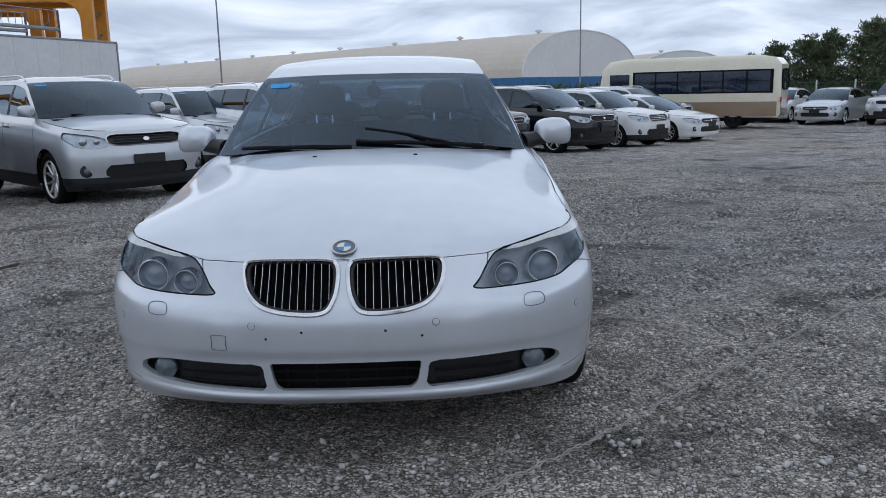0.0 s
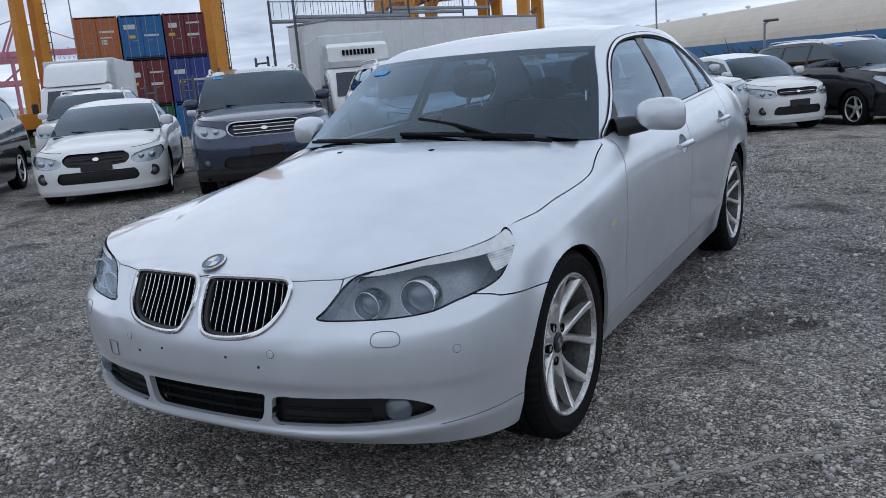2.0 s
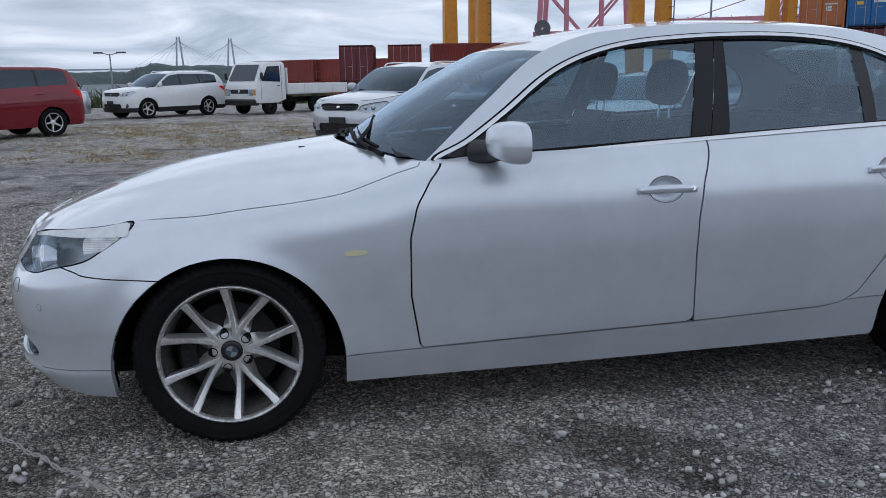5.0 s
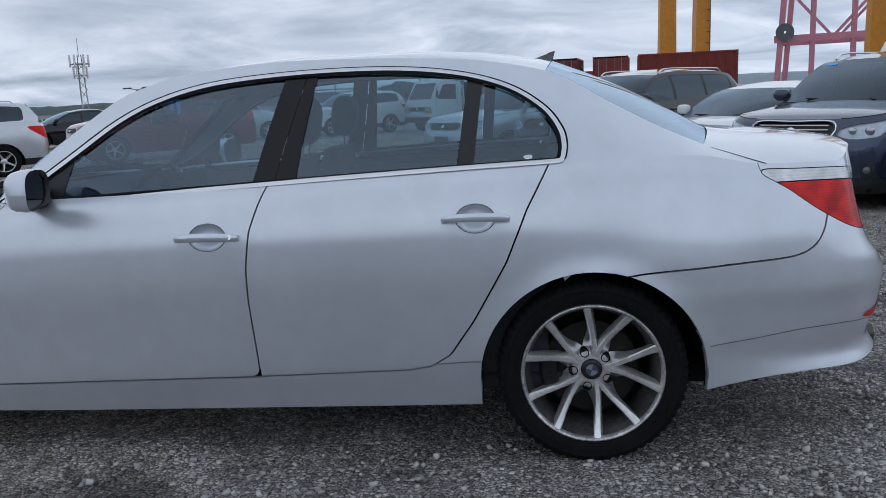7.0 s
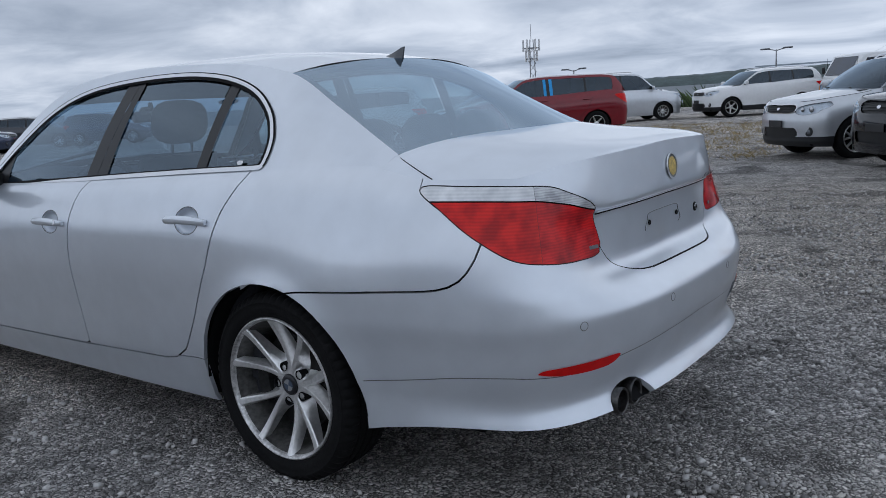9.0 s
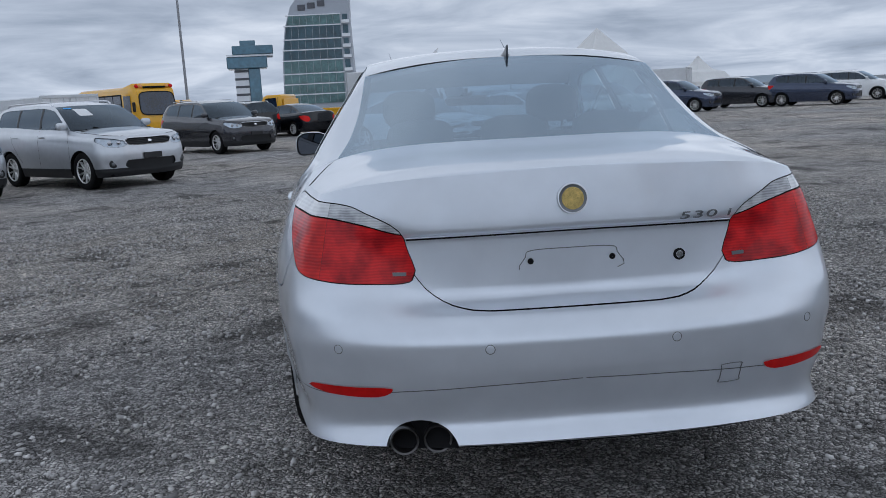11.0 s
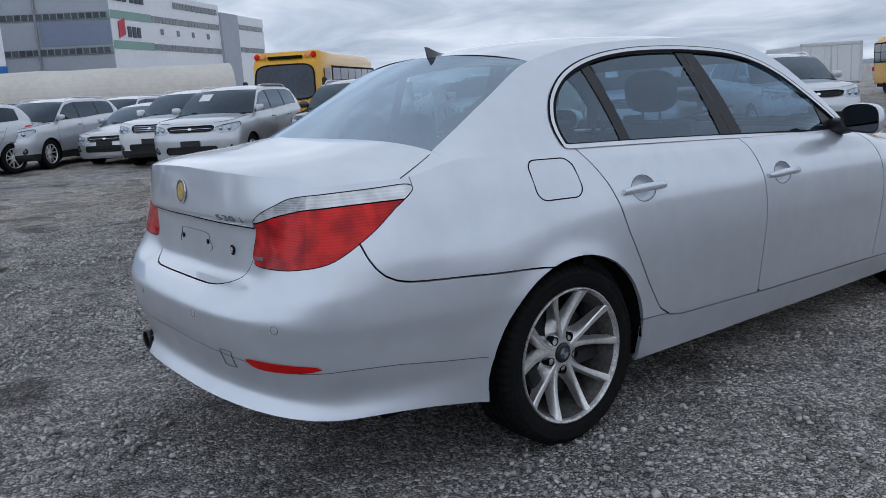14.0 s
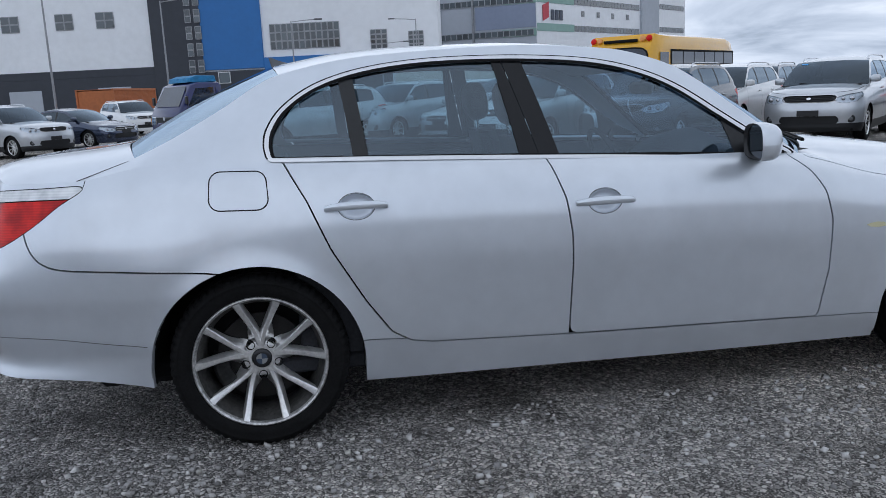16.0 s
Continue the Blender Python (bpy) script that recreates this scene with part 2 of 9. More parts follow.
def spline(xs, ys):
    """Monotone cubic through the knots, as a numpy function."""
    x, y = np.asarray(xs, float), np.asarray(ys, float)
    h, d = np.diff(x), np.diff(y) / np.diff(x)
    m = np.zeros(len(x))
    m[0], m[-1] = d[0], d[-1]
    for i in range(1, len(x) - 1):
        if d[i - 1] * d[i] > 0:
            w1, w2 = 2 * h[i] + h[i - 1], h[i] + 2 * h[i - 1]
            m[i] = (w1 + w2) / (w1 / d[i - 1] + w2 / d[i])

    def f(t):
        t = np.clip(np.asarray(t, float), x[0], x[-1])
        i = np.clip(np.searchsorted(x, t, "right") - 1, 0, len(x) - 2)
        s = (t - x[i]) / h[i]
        return ((1 + 2 * s) * (1 - s) ** 2 * y[i] + s * (1 - s) ** 2 * h[i] * m[i]
                + s * s * (3 - 2 * s) * y[i + 1] + s * s * (s - 1) * h[i] * m[i + 1])
    return f


def closed_curve(points, n=8):
    """A smooth closed outline through the points (Catmull-Rom)."""
    p = np.asarray(points, float)
    out = []
    k = len(p)
    for i in range(k):
        a, b, c, d = p[i - 1], p[i], p[(i + 1) % k], p[(i + 2) % k]
        for s in np.arange(n) / n:
            out.append(0.5 * (2 * b + (c - a) * s + (2 * a - 5 * b + 4 * c - d) * s * s + (3 * b - a - 3 * c + d) * s ** 3))
    return np.array(out)


def polygon_distance(px, py, poly):
    """Signed distance to a closed outline, negative inside."""
    poly = np.asarray(poly, float)
    a, b = poly, np.roll(poly, -1, 0)
    best = np.full(len(px), 1e9)
    inside = np.zeros(len(px), bool)
    for (ax, ay), (bx, by) in zip(a, b):
        dx, dy = bx - ax, by - ay
        t = np.clip(((px - ax) * dx + (py - ay) * dy) / (dx * dx + dy * dy + 1e-12), 0, 1)
        best = np.minimum(best, (px - ax - t * dx) ** 2 + (py - ay - t * dy) ** 2)
        cond = (ay > py) != (by > py)
        if by != ay:
            inside ^= cond & (px < (bx - ax) * (py - ay) / (by - ay) + ax)
    return np.where(inside, -1, 1) * np.sqrt(best)


def grid_mesh(P):
    """Rows and columns of points (with any further columns of data) as vertices and quads."""
    a, b = P.shape[:2]
    V = P.reshape(a * b, -1)
    F = [(i * b + j, (i + 1) * b + j, (i + 1) * b + j + 1, i * b + j + 1) for i in range(a - 1) for j in range(b - 1)]
    return V, F


def clip(mesh, field):
    """The part of a mesh where field(V) <= 0; crossed faces are cut along the line."""
    V, F = mesh
    if not len(F):
        return mesh
    val = field(V)
    neg = val <= 0
    extra, cache, faces = [], {}, []
    n = len(V)

    def cross(i, j):
        key = (i, j) if i < j else (j, i)
        if key not in cache:
            a, b = key
            t = val[a] / (val[a] - val[b])
            cache[key] = n + len(extra)
            extra.append(V[a] + (V[b] - V[a]) * t)
        return cache[key]
    for f in F:
        s = [neg[i] for i in f]
        if all(s):
            faces.append(f)
        elif any(s):
            g = []
            for k in range(len(f)):
                i, j = f[k - 1], f[k]
                if neg[i] != neg[j]:
                    g.append(cross(i, j))
                if neg[j]:
                    g.append(j)
            if len(g) > 2:
                faces.append(tuple(g))
    W = np.vstack([V, np.array(extra)]) if extra else V
    used = sorted({i for f in faces for i in f})
    remap = {o: k for k, o in enumerate(used)}
    return W[used] if used else W[:0], [tuple(remap[i] for i in f) for f in faces]


def both_sides(mesh):
    """A half mesh and its mirror image, welded along the middle."""
    V, F = mesh
    n = len(V)
    mid = np.abs(V[:, 0]) < 1e-5
    new_at = np.where(mid, np.arange(n), n + np.cumsum(~mid) - 1)
    W = V[~mid].copy()
    W[:, 0] *= -1
    return np.vstack([V, W]), list(F) + [tuple(int(new_at[i]) for i in reversed(f)) for f in F]


def other_side(mesh):
    V, F = mesh
    W = V.copy()
    W[:, 0] *= -1
    return W, [tuple(reversed(f)) for f in F]


def joined(*meshes):
    vs, fs, n = [], [], 0
    for V, F in meshes:
        V = np.asarray(V, float)[:, :3]
        vs.append(V)
        fs += [tuple(i + n for i in f) for f in F]
        n += len(V)
    return np.vstack(vs), fs


def weld(mesh, reach=0.0012):
    """Joins vertices that meet, so that the shading runs on over the seam."""
    bm = bmesh.new()
    vs = [bm.verts.new(tuple(map(float, v[:3]))) for v in mesh[0]]
    for f in mesh[1]:
        if len(set(f)) > 2 and not bm.faces.get([vs[k] for k in f]):
            bm.faces.new([vs[k] for k in f])
    bmesh.ops.remove_doubles(bm, verts=bm.verts, dist=reach)
    bm.verts.index_update()
    out = np.array([v.co[:] for v in bm.verts]), [tuple(v.index for v in f.verts) for f in bm.faces]
    bm.free()
    return out


def moved(mesh, m):
    V, F = mesh
    V = np.asarray(V, float)[:, :3]
    R = np.array(m.to_3x3())
    return V @ R.T + np.array(m.translation), F


def box(x0, x1, y0, y1, z0, z1, bevel=0.0):
    """A box with chamfered edges."""
    b = min(bevel, (x1 - x0) * 0.49, (y1 - y0) * 0.49, (z1 - z0) * 0.49)
    if b <= 0:
        V = np.array([(x, y, z) for x in (x0, x1) for y in (y0, y1) for z in (z0, z1)], float)
        return V, [(0, 1, 3, 2), (4, 6, 7, 5), (0, 4, 5, 1), (2, 3, 7, 6), (0, 2, 6, 4), (1, 5, 7, 3)]
    V, idx = [], {}
    for sx in (0, 1):
        for sy in (0, 1):
            for sz in (0, 1):
                c = ((x0, x1)[sx], (y0, y1)[sy], (z0, z1)[sz])
                inn = ((b, -b)[sx], (b, -b)[sy], (b, -b)[sz])
                for ax in range(3):
                    p = [c[k] + (0 if k == ax else inn[k]) for k in range(3)]
                    idx[sx, sy, sz, ax] = len(V)
                    V.append(p)
    F = []
    q = [(0, 0), (1, 0), (1, 1), (0, 1)]
    for ax in range(3):
        o = [k for k in range(3) if k != ax]
        for s in (0, 1):
            f = []
            for a, c in q:
                key = [0, 0, 0]
                key[ax], key[o[0]], key[o[1]] = s, a, c
                f.append(idx[(*key, ax)])
            flip = (s == 0) ^ (ax == 1)
            F.append(tuple(reversed(f)) if flip else tuple(f))
    for ax in range(3):
        o = [k for k in range(3) if k != ax]
        for a in (0, 1):
            for c in (0, 1):
                ks = []
                for s in (0, 1):
                    key = [0, 0, 0]
                    key[ax], key[o[0]], key[o[1]] = s, a, c
                    ks.append(tuple(key))
                F.append((idx[(*ks[0], o[0])], idx[(*ks[1], o[0])], idx[(*ks[1], o[1])], idx[(*ks[0], o[1])]))
    for sx in (0, 1):
        for sy in (0, 1):
            for sz in (0, 1):
                F.append((idx[sx, sy, sz, 0], idx[sx, sy, sz, 1], idx[sx, sy, sz, 2]))
    return np.array(V, float), F


def pillow(cx, cy, cz, rx, ry, rz, p=2.6, tilt=0.0, n=20, m=12):
    """A rounded cushion: a squared-off ball."""
    G = []
    for i in range(m + 1):
        b = math.pi * (i / m - 0.5)
        row = []
        for j in range(n + 1):
            a = 2 * math.pi * j / n
            c = [math.cos(b) * math.cos(a), math.cos(b) * math.sin(a), math.sin(b)]
            k = sum(abs(q) ** p for q in c) ** (-1 / p)
            row.append((c[0] * k * rx, c[1] * k * ry, c[2] * k * rz))
        G.append(row)
    return moved(grid_mesh(np.array(G)), Matrix.Translation((cx, cy, cz)) @ Matrix.Rotation(tilt, 4, "X"))


def lathe(profile, n=32, axis="x", closed=False):
    """Profile rows (along the axis, radius) turned round the axis."""
    pr = np.asarray(profile, float)
    V = []
    for k in range(n):
        a = 2 * math.pi * k / n
        c, s = math.cos(a), math.sin(a)
        for u, r in pr:
            V.append({"x": (u, r * c, r * s), "y": (r * s, u, r * c), "z": (r * c, r * s, u)}[axis])
    m = len(pr)
    F = []
    for k in range(n):
        for i in range(m - 1 + (1 if closed else 0)):
            i2 = (i + 1) % m
            F.append((k * m + i, k * m + i2, ((k + 1) % n) * m + i2, ((k + 1) % n) * m + i))
    return np.array(V, float), F


def tube(points, r, n=8, close=False, caps=True):
    """A round bar along a path; r may be one radius or one for each point."""
    p = [Vector(q) for q in points]
    rs = r if isinstance(r, (list, tuple)) else [r] * len(p)
    V, F = [], []
    up = Vector((0, 0, 1))
    prev = None
    for i, q in enumerate(p):
        a = p[i - 1] if (i or close) else q
        b = p[(i + 1) % len(p)] if (i < len(p) - 1 or close) else q
        d = (b - a).normalized()
        if prev is None:
            ref = up if abs(d.z) < 0.95 else Vector((1, 0, 0))
            side = d.cross(ref).normalized()
        else:
            side = (prev - d * prev.dot(d)).normalized()
        prev = side
        w = side.cross(d)
        for k in range(n):
            t = 2 * math.pi * k / n
            V.append(tuple(q + (side * math.cos(t) + w * math.sin(t)) * rs[i]))
    m = len(p)
    for i in range(m if close else m - 1):
        for k in range(n):
            a, b = i * n, ((i + 1) % m) * n
            F.append((a + k, b + k, b + (k + 1) % n, a + (k + 1) % n))
    if caps and not close:
        F.append(tuple(range(n)))
        F.append(tuple(reversed(range((m - 1) * n, m * n))))
    return np.array(V, float), F


def extrude_outline(poly, depth, to3d, bevel=0.0):
    """A slab from a 2D outline: to3d(a, b, d) gives the place at depth d."""
    poly = np.asarray(poly, float)
    n = len(poly)
    c = poly.mean(0)
    rings = [(poly, 0.0)]
    if bevel:
        inner = c + (poly - c) * (1 - bevel / (np.abs(poly - c).max() + 1e-9))
        rings = [(poly, 0.0), (poly, depth - bevel), (inner, depth)]
    else:
        rings = [(poly, 0.0), (poly, depth)]
    V = [to3d(a, b, d) for ring, d in rings for a, b in ring]
    F = []
    for k in range(len(rings) - 1):
        for i in range(n):
            F.append((k * n + i, k * n + (i + 1) % n, (k + 1) * n + (i + 1) % n, (k + 1) * n + i))
    F.append(tuple(range((len(rings) - 1) * n, len(rings) * n)))
    return np.array(V, float), F


# ---- the yard: one sheet of crushed stone out to the horizon ----
def ground_z(x, y):
    """Level round the saloon, a little lower all about, lower again towards +y and the container port."""
    x, y = np.asarray(x, float), np.asarray(y, float)
    r = np.hypot(np.maximum(np.abs(x) - 1.0, 0), np.maximum(np.abs(y) - 2.4, 0))
    a = np.clip((r - 1.5) / 7.0, 0, 1)
    z = -0.12 * a * a * (3 - 2 * a)
    b = np.clip((y - 4.5) / 16.0, 0, 1)
    z = z - 0.42 * b * b * (2.2 - 1.2 * b)
    c = np.clip(np.maximum(np.maximum((-x * 0.6 + y * 0.8 - 32) / 10.0, (-x - 42) / 10.0), np.minimum((-y - 115) / 15.0, (-x - 38) / 10.0)), 0, 1)
    return z - 1.6 * c * c * (3 - 2 * c)


def gravel_material():
    m = bpy.data.materials.new("crushed_stone")
    m.use_nodes = True
    nt = m.node_tree
    b = nt.nodes["Principled BSDF"]
    b.inputs["Roughness"].default_value = 0.92
    b.inputs["Specular IOR Level"].default_value = 0.25
    tc = nt.nodes.new("ShaderNodeTexCoord")

    def node(kind, scale, detail=4.0):
        n = nt.nodes.new(kind)
        n.inputs["Scale"].default_value = scale
        if kind.endswith("Noise"):
            n.inputs["Detail"].default_value = detail
        nt.links.new(tc.outputs["Object"], n.inputs["Vector"])
        return n

    def remap(sock, a, b_, c, d):
        r = nt.nodes.new("ShaderNodeMapRange")
        for k, v in (("From Min", a), ("From Max", b_), ("To Min", c), ("To Max", d)):
            r.inputs[k].default_value = v
        nt.links.new(sock, r.inputs["Value"])
        return r.outputs[0]

    def times(p, q, op="MULTIPLY"):
        k = nt.nodes.new("ShaderNodeMath")
        k.operation = op
        nt.links.new(p, k.inputs[0])
        nt.links.new(q, k.inputs[1])
        return k.outputs[0]
    # stones of three sizes: large ones lie among middling ones, and those among grit
    warp = node("ShaderNodeTexNoise", 30.0, 2)
    bent = nt.nodes.new("ShaderNodeVectorMath")
    bent.operation = "MULTIPLY_ADD"
    bent.inputs[1].default_value = (0.010, 0.010, 0.010)
    nt.links.new(warp.outputs["Color"], bent.inputs[0])
    nt.links.new(tc.outputs["Object"], bent.inputs[2])

    grain = remap(node("ShaderNodeTexNoise", 260.0, 3).outputs["Fac"], 0.3, 0.7, 0.72, 1.22)

    def stones(scale, share, low, high, edge, metric="EUCLIDEAN"):
        v = nt.nodes.new("ShaderNodeTexVoronoi")
        v.distance = metric
        v.inputs["Scale"].default_value = scale
        nt.links.new(bent.outputs[0], v.inputs["Vector"])
        c = nt.nodes.new("ShaderNodeSeparateColor")
        nt.links.new(v.outputs["Color"], c.inputs[0])
        here = times(remap(c.outputs[1], share - .02, share + .02, 1.0, 0.0), remap(v.outputs["Distance"], edge - .06, edge, 1.0, 0.0))
        return here, times(remap(c.outputs[0], 0, 1, low, high), grain), remap(v.outputs["Distance"], 0, edge, 1.0, 0.35)

    def over(mask, top, under):
        k = nt.nodes.new("ShaderNodeMix")
        nt.links.new(mask, k.inputs[0])
        nt.links.new(under, k.inputs[2])
        nt.links.new(top, k.inputs[3])
        return k.outputs[0]

    def packed(scale, low, high, gap):
        """Stones lying close, cell by cell, with gaps between them whose shade is painted dark."""
        e = nt.nodes.new("ShaderNodeTexVoronoi")
        e.feature = "DISTANCE_TO_EDGE"
        v = nt.nodes.new("ShaderNodeTexVoronoi")
        for k in (e, v):
            k.inputs["Scale"].default_value = scale
            nt.links.new(bent.outputs[0], k.inputs["Vector"])
        c = nt.nodes.new("ShaderNodeSeparateColor")
        nt.links.new(v.outputs["Color"], c.inputs[0])
        lie = remap(e.outputs["Distance"], gap * .35, gap, 0.0, 1.0)
        dome = times(remap(e.outputs["Distance"], 0.0, gap * 3.2, 0.0, 1.0), remap(c.outputs[2], 0, 1, .45, 1.0))
        return lie, times(remap(c.outputs[0], 0, 1, low, high), grain), dome
    b_here, b_tone, b_high = stones(38.0, .22, .55, 1.85, .60, "MANHATTAN")
    m_lie, m_tone, m_high = packed(60.0, .30, 1.72, .15)
    f_here, f_tone, f_high = stones(150.0, .85, .30, 1.55, .52)
    # grit this dark has the shade between the stones in its colour
    shaded_grit = remap(node("ShaderNodeTexNoise", 420.0, 2).outputs["Fac"], 0.3, 0.7, 0.03, 0.26)
    sunk = times(m_lie, remap(node("ShaderNodeTexNoise", 7.0, 4).outputs["Fac"], 0.33, 0.45, 0.0, 1.0))
    value = over(b_here, b_tone, over(sunk, m_tone, over(f_here, f_tone, shaded_grit)))
    height = over(b_here, b_high, over(sunk, remap(m_high, 0, 1, .05, .8), over(f_here, remap(f_high, 0, 1, 0, .28), remap(shaded_grit, 0, 1, 0, .08))))
    patch = times(remap(node("ShaderNodeTexNoise", 0.45, 5).outputs["Fac"], 0.32, 0.68, 0.80, 1.18), remap(node("ShaderNodeTexNoise", 3.2, 6).outputs["Fac"], 0.30, 0.70, 0.70, 1.25))
    dirt = remap(node("ShaderNodeTexNoise", 1.15, 8).outputs["Fac"], 0.57, 0.64, 1.0, 0.50)
    # far brightness put into the colour: gravel grows paler from 5 to 15 m out
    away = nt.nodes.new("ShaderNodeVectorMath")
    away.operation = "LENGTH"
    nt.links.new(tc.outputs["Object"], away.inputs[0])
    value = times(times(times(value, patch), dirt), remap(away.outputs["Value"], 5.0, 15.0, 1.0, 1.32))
    warm = remap(node("ShaderNodeTexNoise", 0.16, 5).outputs["Fac"], 0.36, 0.62, 0.0, 1.0)
    mix = nt.nodes.new("ShaderNodeMix")
    mix.data_type = "RGBA"
    mix.inputs[6].default_value = (0.450, 0.436, 0.430, 1)
    mix.inputs[7].default_value = (0.54, 0.495, 0.445, 1)
    nt.links.new(warm, mix.inputs[0])
    v = nt.nodes.new("ShaderNodeVectorMath")
    v.operation = "SCALE"
    nt.links.new(mix.outputs[2], v.inputs[0])
    nt.links.new(value, v.inputs["Scale"])
    nt.links.new(v.outputs[0], b.inputs["Base Color"])
    bp = nt.nodes.new("ShaderNodeBump")
    bp.inputs["Strength"].default_value = 1.0
    bp.inputs["Distance"].default_value = 0.026
    nt.links.new(height, bp.inputs["Height"])
    nt.links.new(bp.outputs[0], b.inputs["Normal"])
    return m


GRAVEL = gravel_material()


def make_ground():
    near = np.arange(-12, 12.01, 0.4)
    far = 12 * 1.10 ** np.arange(1, 60)
    line = np.concatenate([-far[::-1], near, far])
    X, Y = np.meshgrid(line, line, indexing="ij")
    rng = np.random.default_rng(4)
    Z = ground_z(X, Y)
    lump = sum(0.006 * np.sin(X * math.cos(a) * k + Y * math.sin(a) * k + p) for a, k, p in zip(rng.uniform(0, 6.3, 9), rng.uniform(1.2, 7, 9), rng.uniform(0, 6.3, 9)))
    near_car = (np.abs(X) < 1.2) & (np.abs(Y) < 2.7)
    Z = Z + np.where(np.hypot(X, Y) < 30, lump * np.where(near_car, 0.3, 1.0) - 0.003, 0)
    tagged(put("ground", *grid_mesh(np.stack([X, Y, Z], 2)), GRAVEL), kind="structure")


def make_water():
    """The sea beyond the yard's edge."""
    m = material("grey_sea_water", (0.04, 0.065, 0.085), 0.5, noise_scale=0.05, noise_amount=0.2, bump=0.35, bump_scale=0.8)
    V = [(-95, -5), (-95, -135), (-55, -135), (-55, -2500), (-2500, -2500), (-2500, -5)]
    tagged(put("water", [(x, y, -1.64) for x, y in V], [tuple(reversed(range(6)))], m), kind="structure")


make_ground()
make_water()
# ---- vehicle shells: a wall round the plan outline, with bonnet, cabin, roof and tail laid over it ----
class Shell:
    """Half a car body (x >= 0). The nose points to -y. Stations give insets and heights of ten long lines round the plan."""

    def __init__(self, p, nu=150, nv=36):
        self.p = p
        w, yf, yr, lf, lr = p["w"], p["yf"], p["yr"], p["lf"], p["lr"]
        nf, nr = p.get("nf", 2.4), p.get("nr", 2.7)
        y1, y2 = yf + lf, yr - lr
        th = np.linspace(0, math.pi / 2, 80)
        tiny = 1e-9
        fx, fy = w * np.sin(th) ** (2 / nf), yf + lf * (1 - np.maximum(np.cos(th), tiny) ** (2 / nf))
        rx, ry = w * np.maximum(np.cos(th), tiny) ** (2 / nr), yr - lr * (1 - np.sin(th) ** (2 / nr))
        ys = np.linspace(y1, y2, 120)[1:-1]
        bx = np.concatenate([fx, np.full(len(ys), w), rx])
        by = np.concatenate([fy, ys, ry])
        if "taper" in p:
            bx = bx * p["taper"](by)
        d = np.hypot(np.diff(bx), np.diff(by))
        s = np.concatenate([[0], np.cumsum(d)])
        self.bx, self.by, self.bs = bx, by, s
        self.length = s[-1]
        # stations are named by their place on the plan: ("f", x), ("y", y) or ("r", x)
        ss = []
        for (kind, a), ins, zs in p["stations"]:
            ss.append(self.s_front(a) if kind == "f" else self.s_rear(a) if kind == "r" else self.s_side(a))
        self.ss = np.array(ss)
        rows = len(p["stations"][0][1])
        self.fin = [spline(ss, [st[1][k] for st in p["stations"]]) for k in range(rows)]
        self.fz = [spline(ss, [st[2][k] for st in p["stations"]]) for k in range(rows)]
        self.rows = rows
        self.nv = nv
        # finer steps round the corners
        dens = 1 + 1.2 * np.exp(-((s - self.s_side(y1)) / 0.5) ** 2) + 1.2 * np.exp(-((s - self.s_side(y2)) / 0.5) ** 2)
        c = np.concatenate([[0], np.cumsum(0.5 * (dens[1:] + dens[:-1]) * d)])
        self.sgrid = np.interp(np.linspace(0, c[-1], nu + 1), c, s)
        self.P = np.array([self.column(q) for q in self.sgrid])
        self.top = self.P[:, -1, :3]

    def s_front(self, x):
        n = 80
        return float(np.interp(x, self.bx[:n], self.bs[:n]))

    def s_rear(self, x):
        n = 80
        return float(np.interp(-x, -self.bx[-n:], self.bs[-n:]))

    def s_side(self, y):
        return float(np.interp(y, self.by, self.bs))

    def base(self, s):
        x, y = np.interp(s, self.bs, self.bx), np.interp(s, self.bs, self.by)
        e = 0.02
        dx = np.interp(s + e, self.bs, self.bx) - np.interp(s - e, self.bs, self.bx)
        dy = np.interp(s + e, self.bs, self.by) - np.interp(s - e, self.bs, self.by)
        if s < e:
            dx, dy = 1, 0
        if s > self.length - e:
            dx, dy = -1, 0
        n = math.hypot(dx, dy)
        return x, y, dy / n, -dx / n

    def column(self, s):
        x, y, nx, ny = self.base(s)
        k = np.arange(self.rows)
        ins = spline(k, [float(f(s)) for f in self.fin])
        zz = spline(k, [float(f(s)) for f in self.fz])
        v = np.linspace(0, self.rows - 1, self.nv + 1)
        i, z = ins(v), zz(v)
        if "dent" in self.p:
            i = i + self.p["dent"](self, s, z)
        px = np.maximum(x - i * nx, 0)
        if s <= 1e-6 or s >= self.length - 1e-6:
            px = px * 0
        return np.stack([px, y - i * ny, z, np.full(len(v), s), v], 1)

    def at(self, s, z, out=0.0):
        """The place on the wall at the unrolled length s and height z, moved outwards by out."""
        c = self.column(s)
        x, y, nx, ny = self.base(s)
        px, py = np.interp(z, c[:, 2], c[:, 0]), np.interp(z, c[:, 2], c[:, 1])
        dz = 0.02
        da = (np.interp(z + dz, c[:, 2], c[:, 0]) - np.interp(z - dz, c[:, 2], c[:, 0])) * nx
        da += (np.interp(z + dz, c[:, 2], c[:, 1]) - np.interp(z - dz, c[:, 2], c[:, 1])) * ny
        n = Vector((nx, ny, -da / (2 * dz))).normalized()
        return Vector((px, py, z)) + n * out, n

    def at_y(self, y, z, out=0.0):
        return self.at(self.s_side(y), z, out)

    def wall(self):
        return grid_mesh(self.P)

    def wall_clip(self, mesh, poly, inside=True, gap=0.0):
        sg = 1 if inside else -1
        return clip(mesh, lambda V: sg * polygon_distance(V[:, 3], V[:, 2], poly) + gap)

    def top_at(self, y):
        """Edge of the wall at a place along the car (x, z)."""
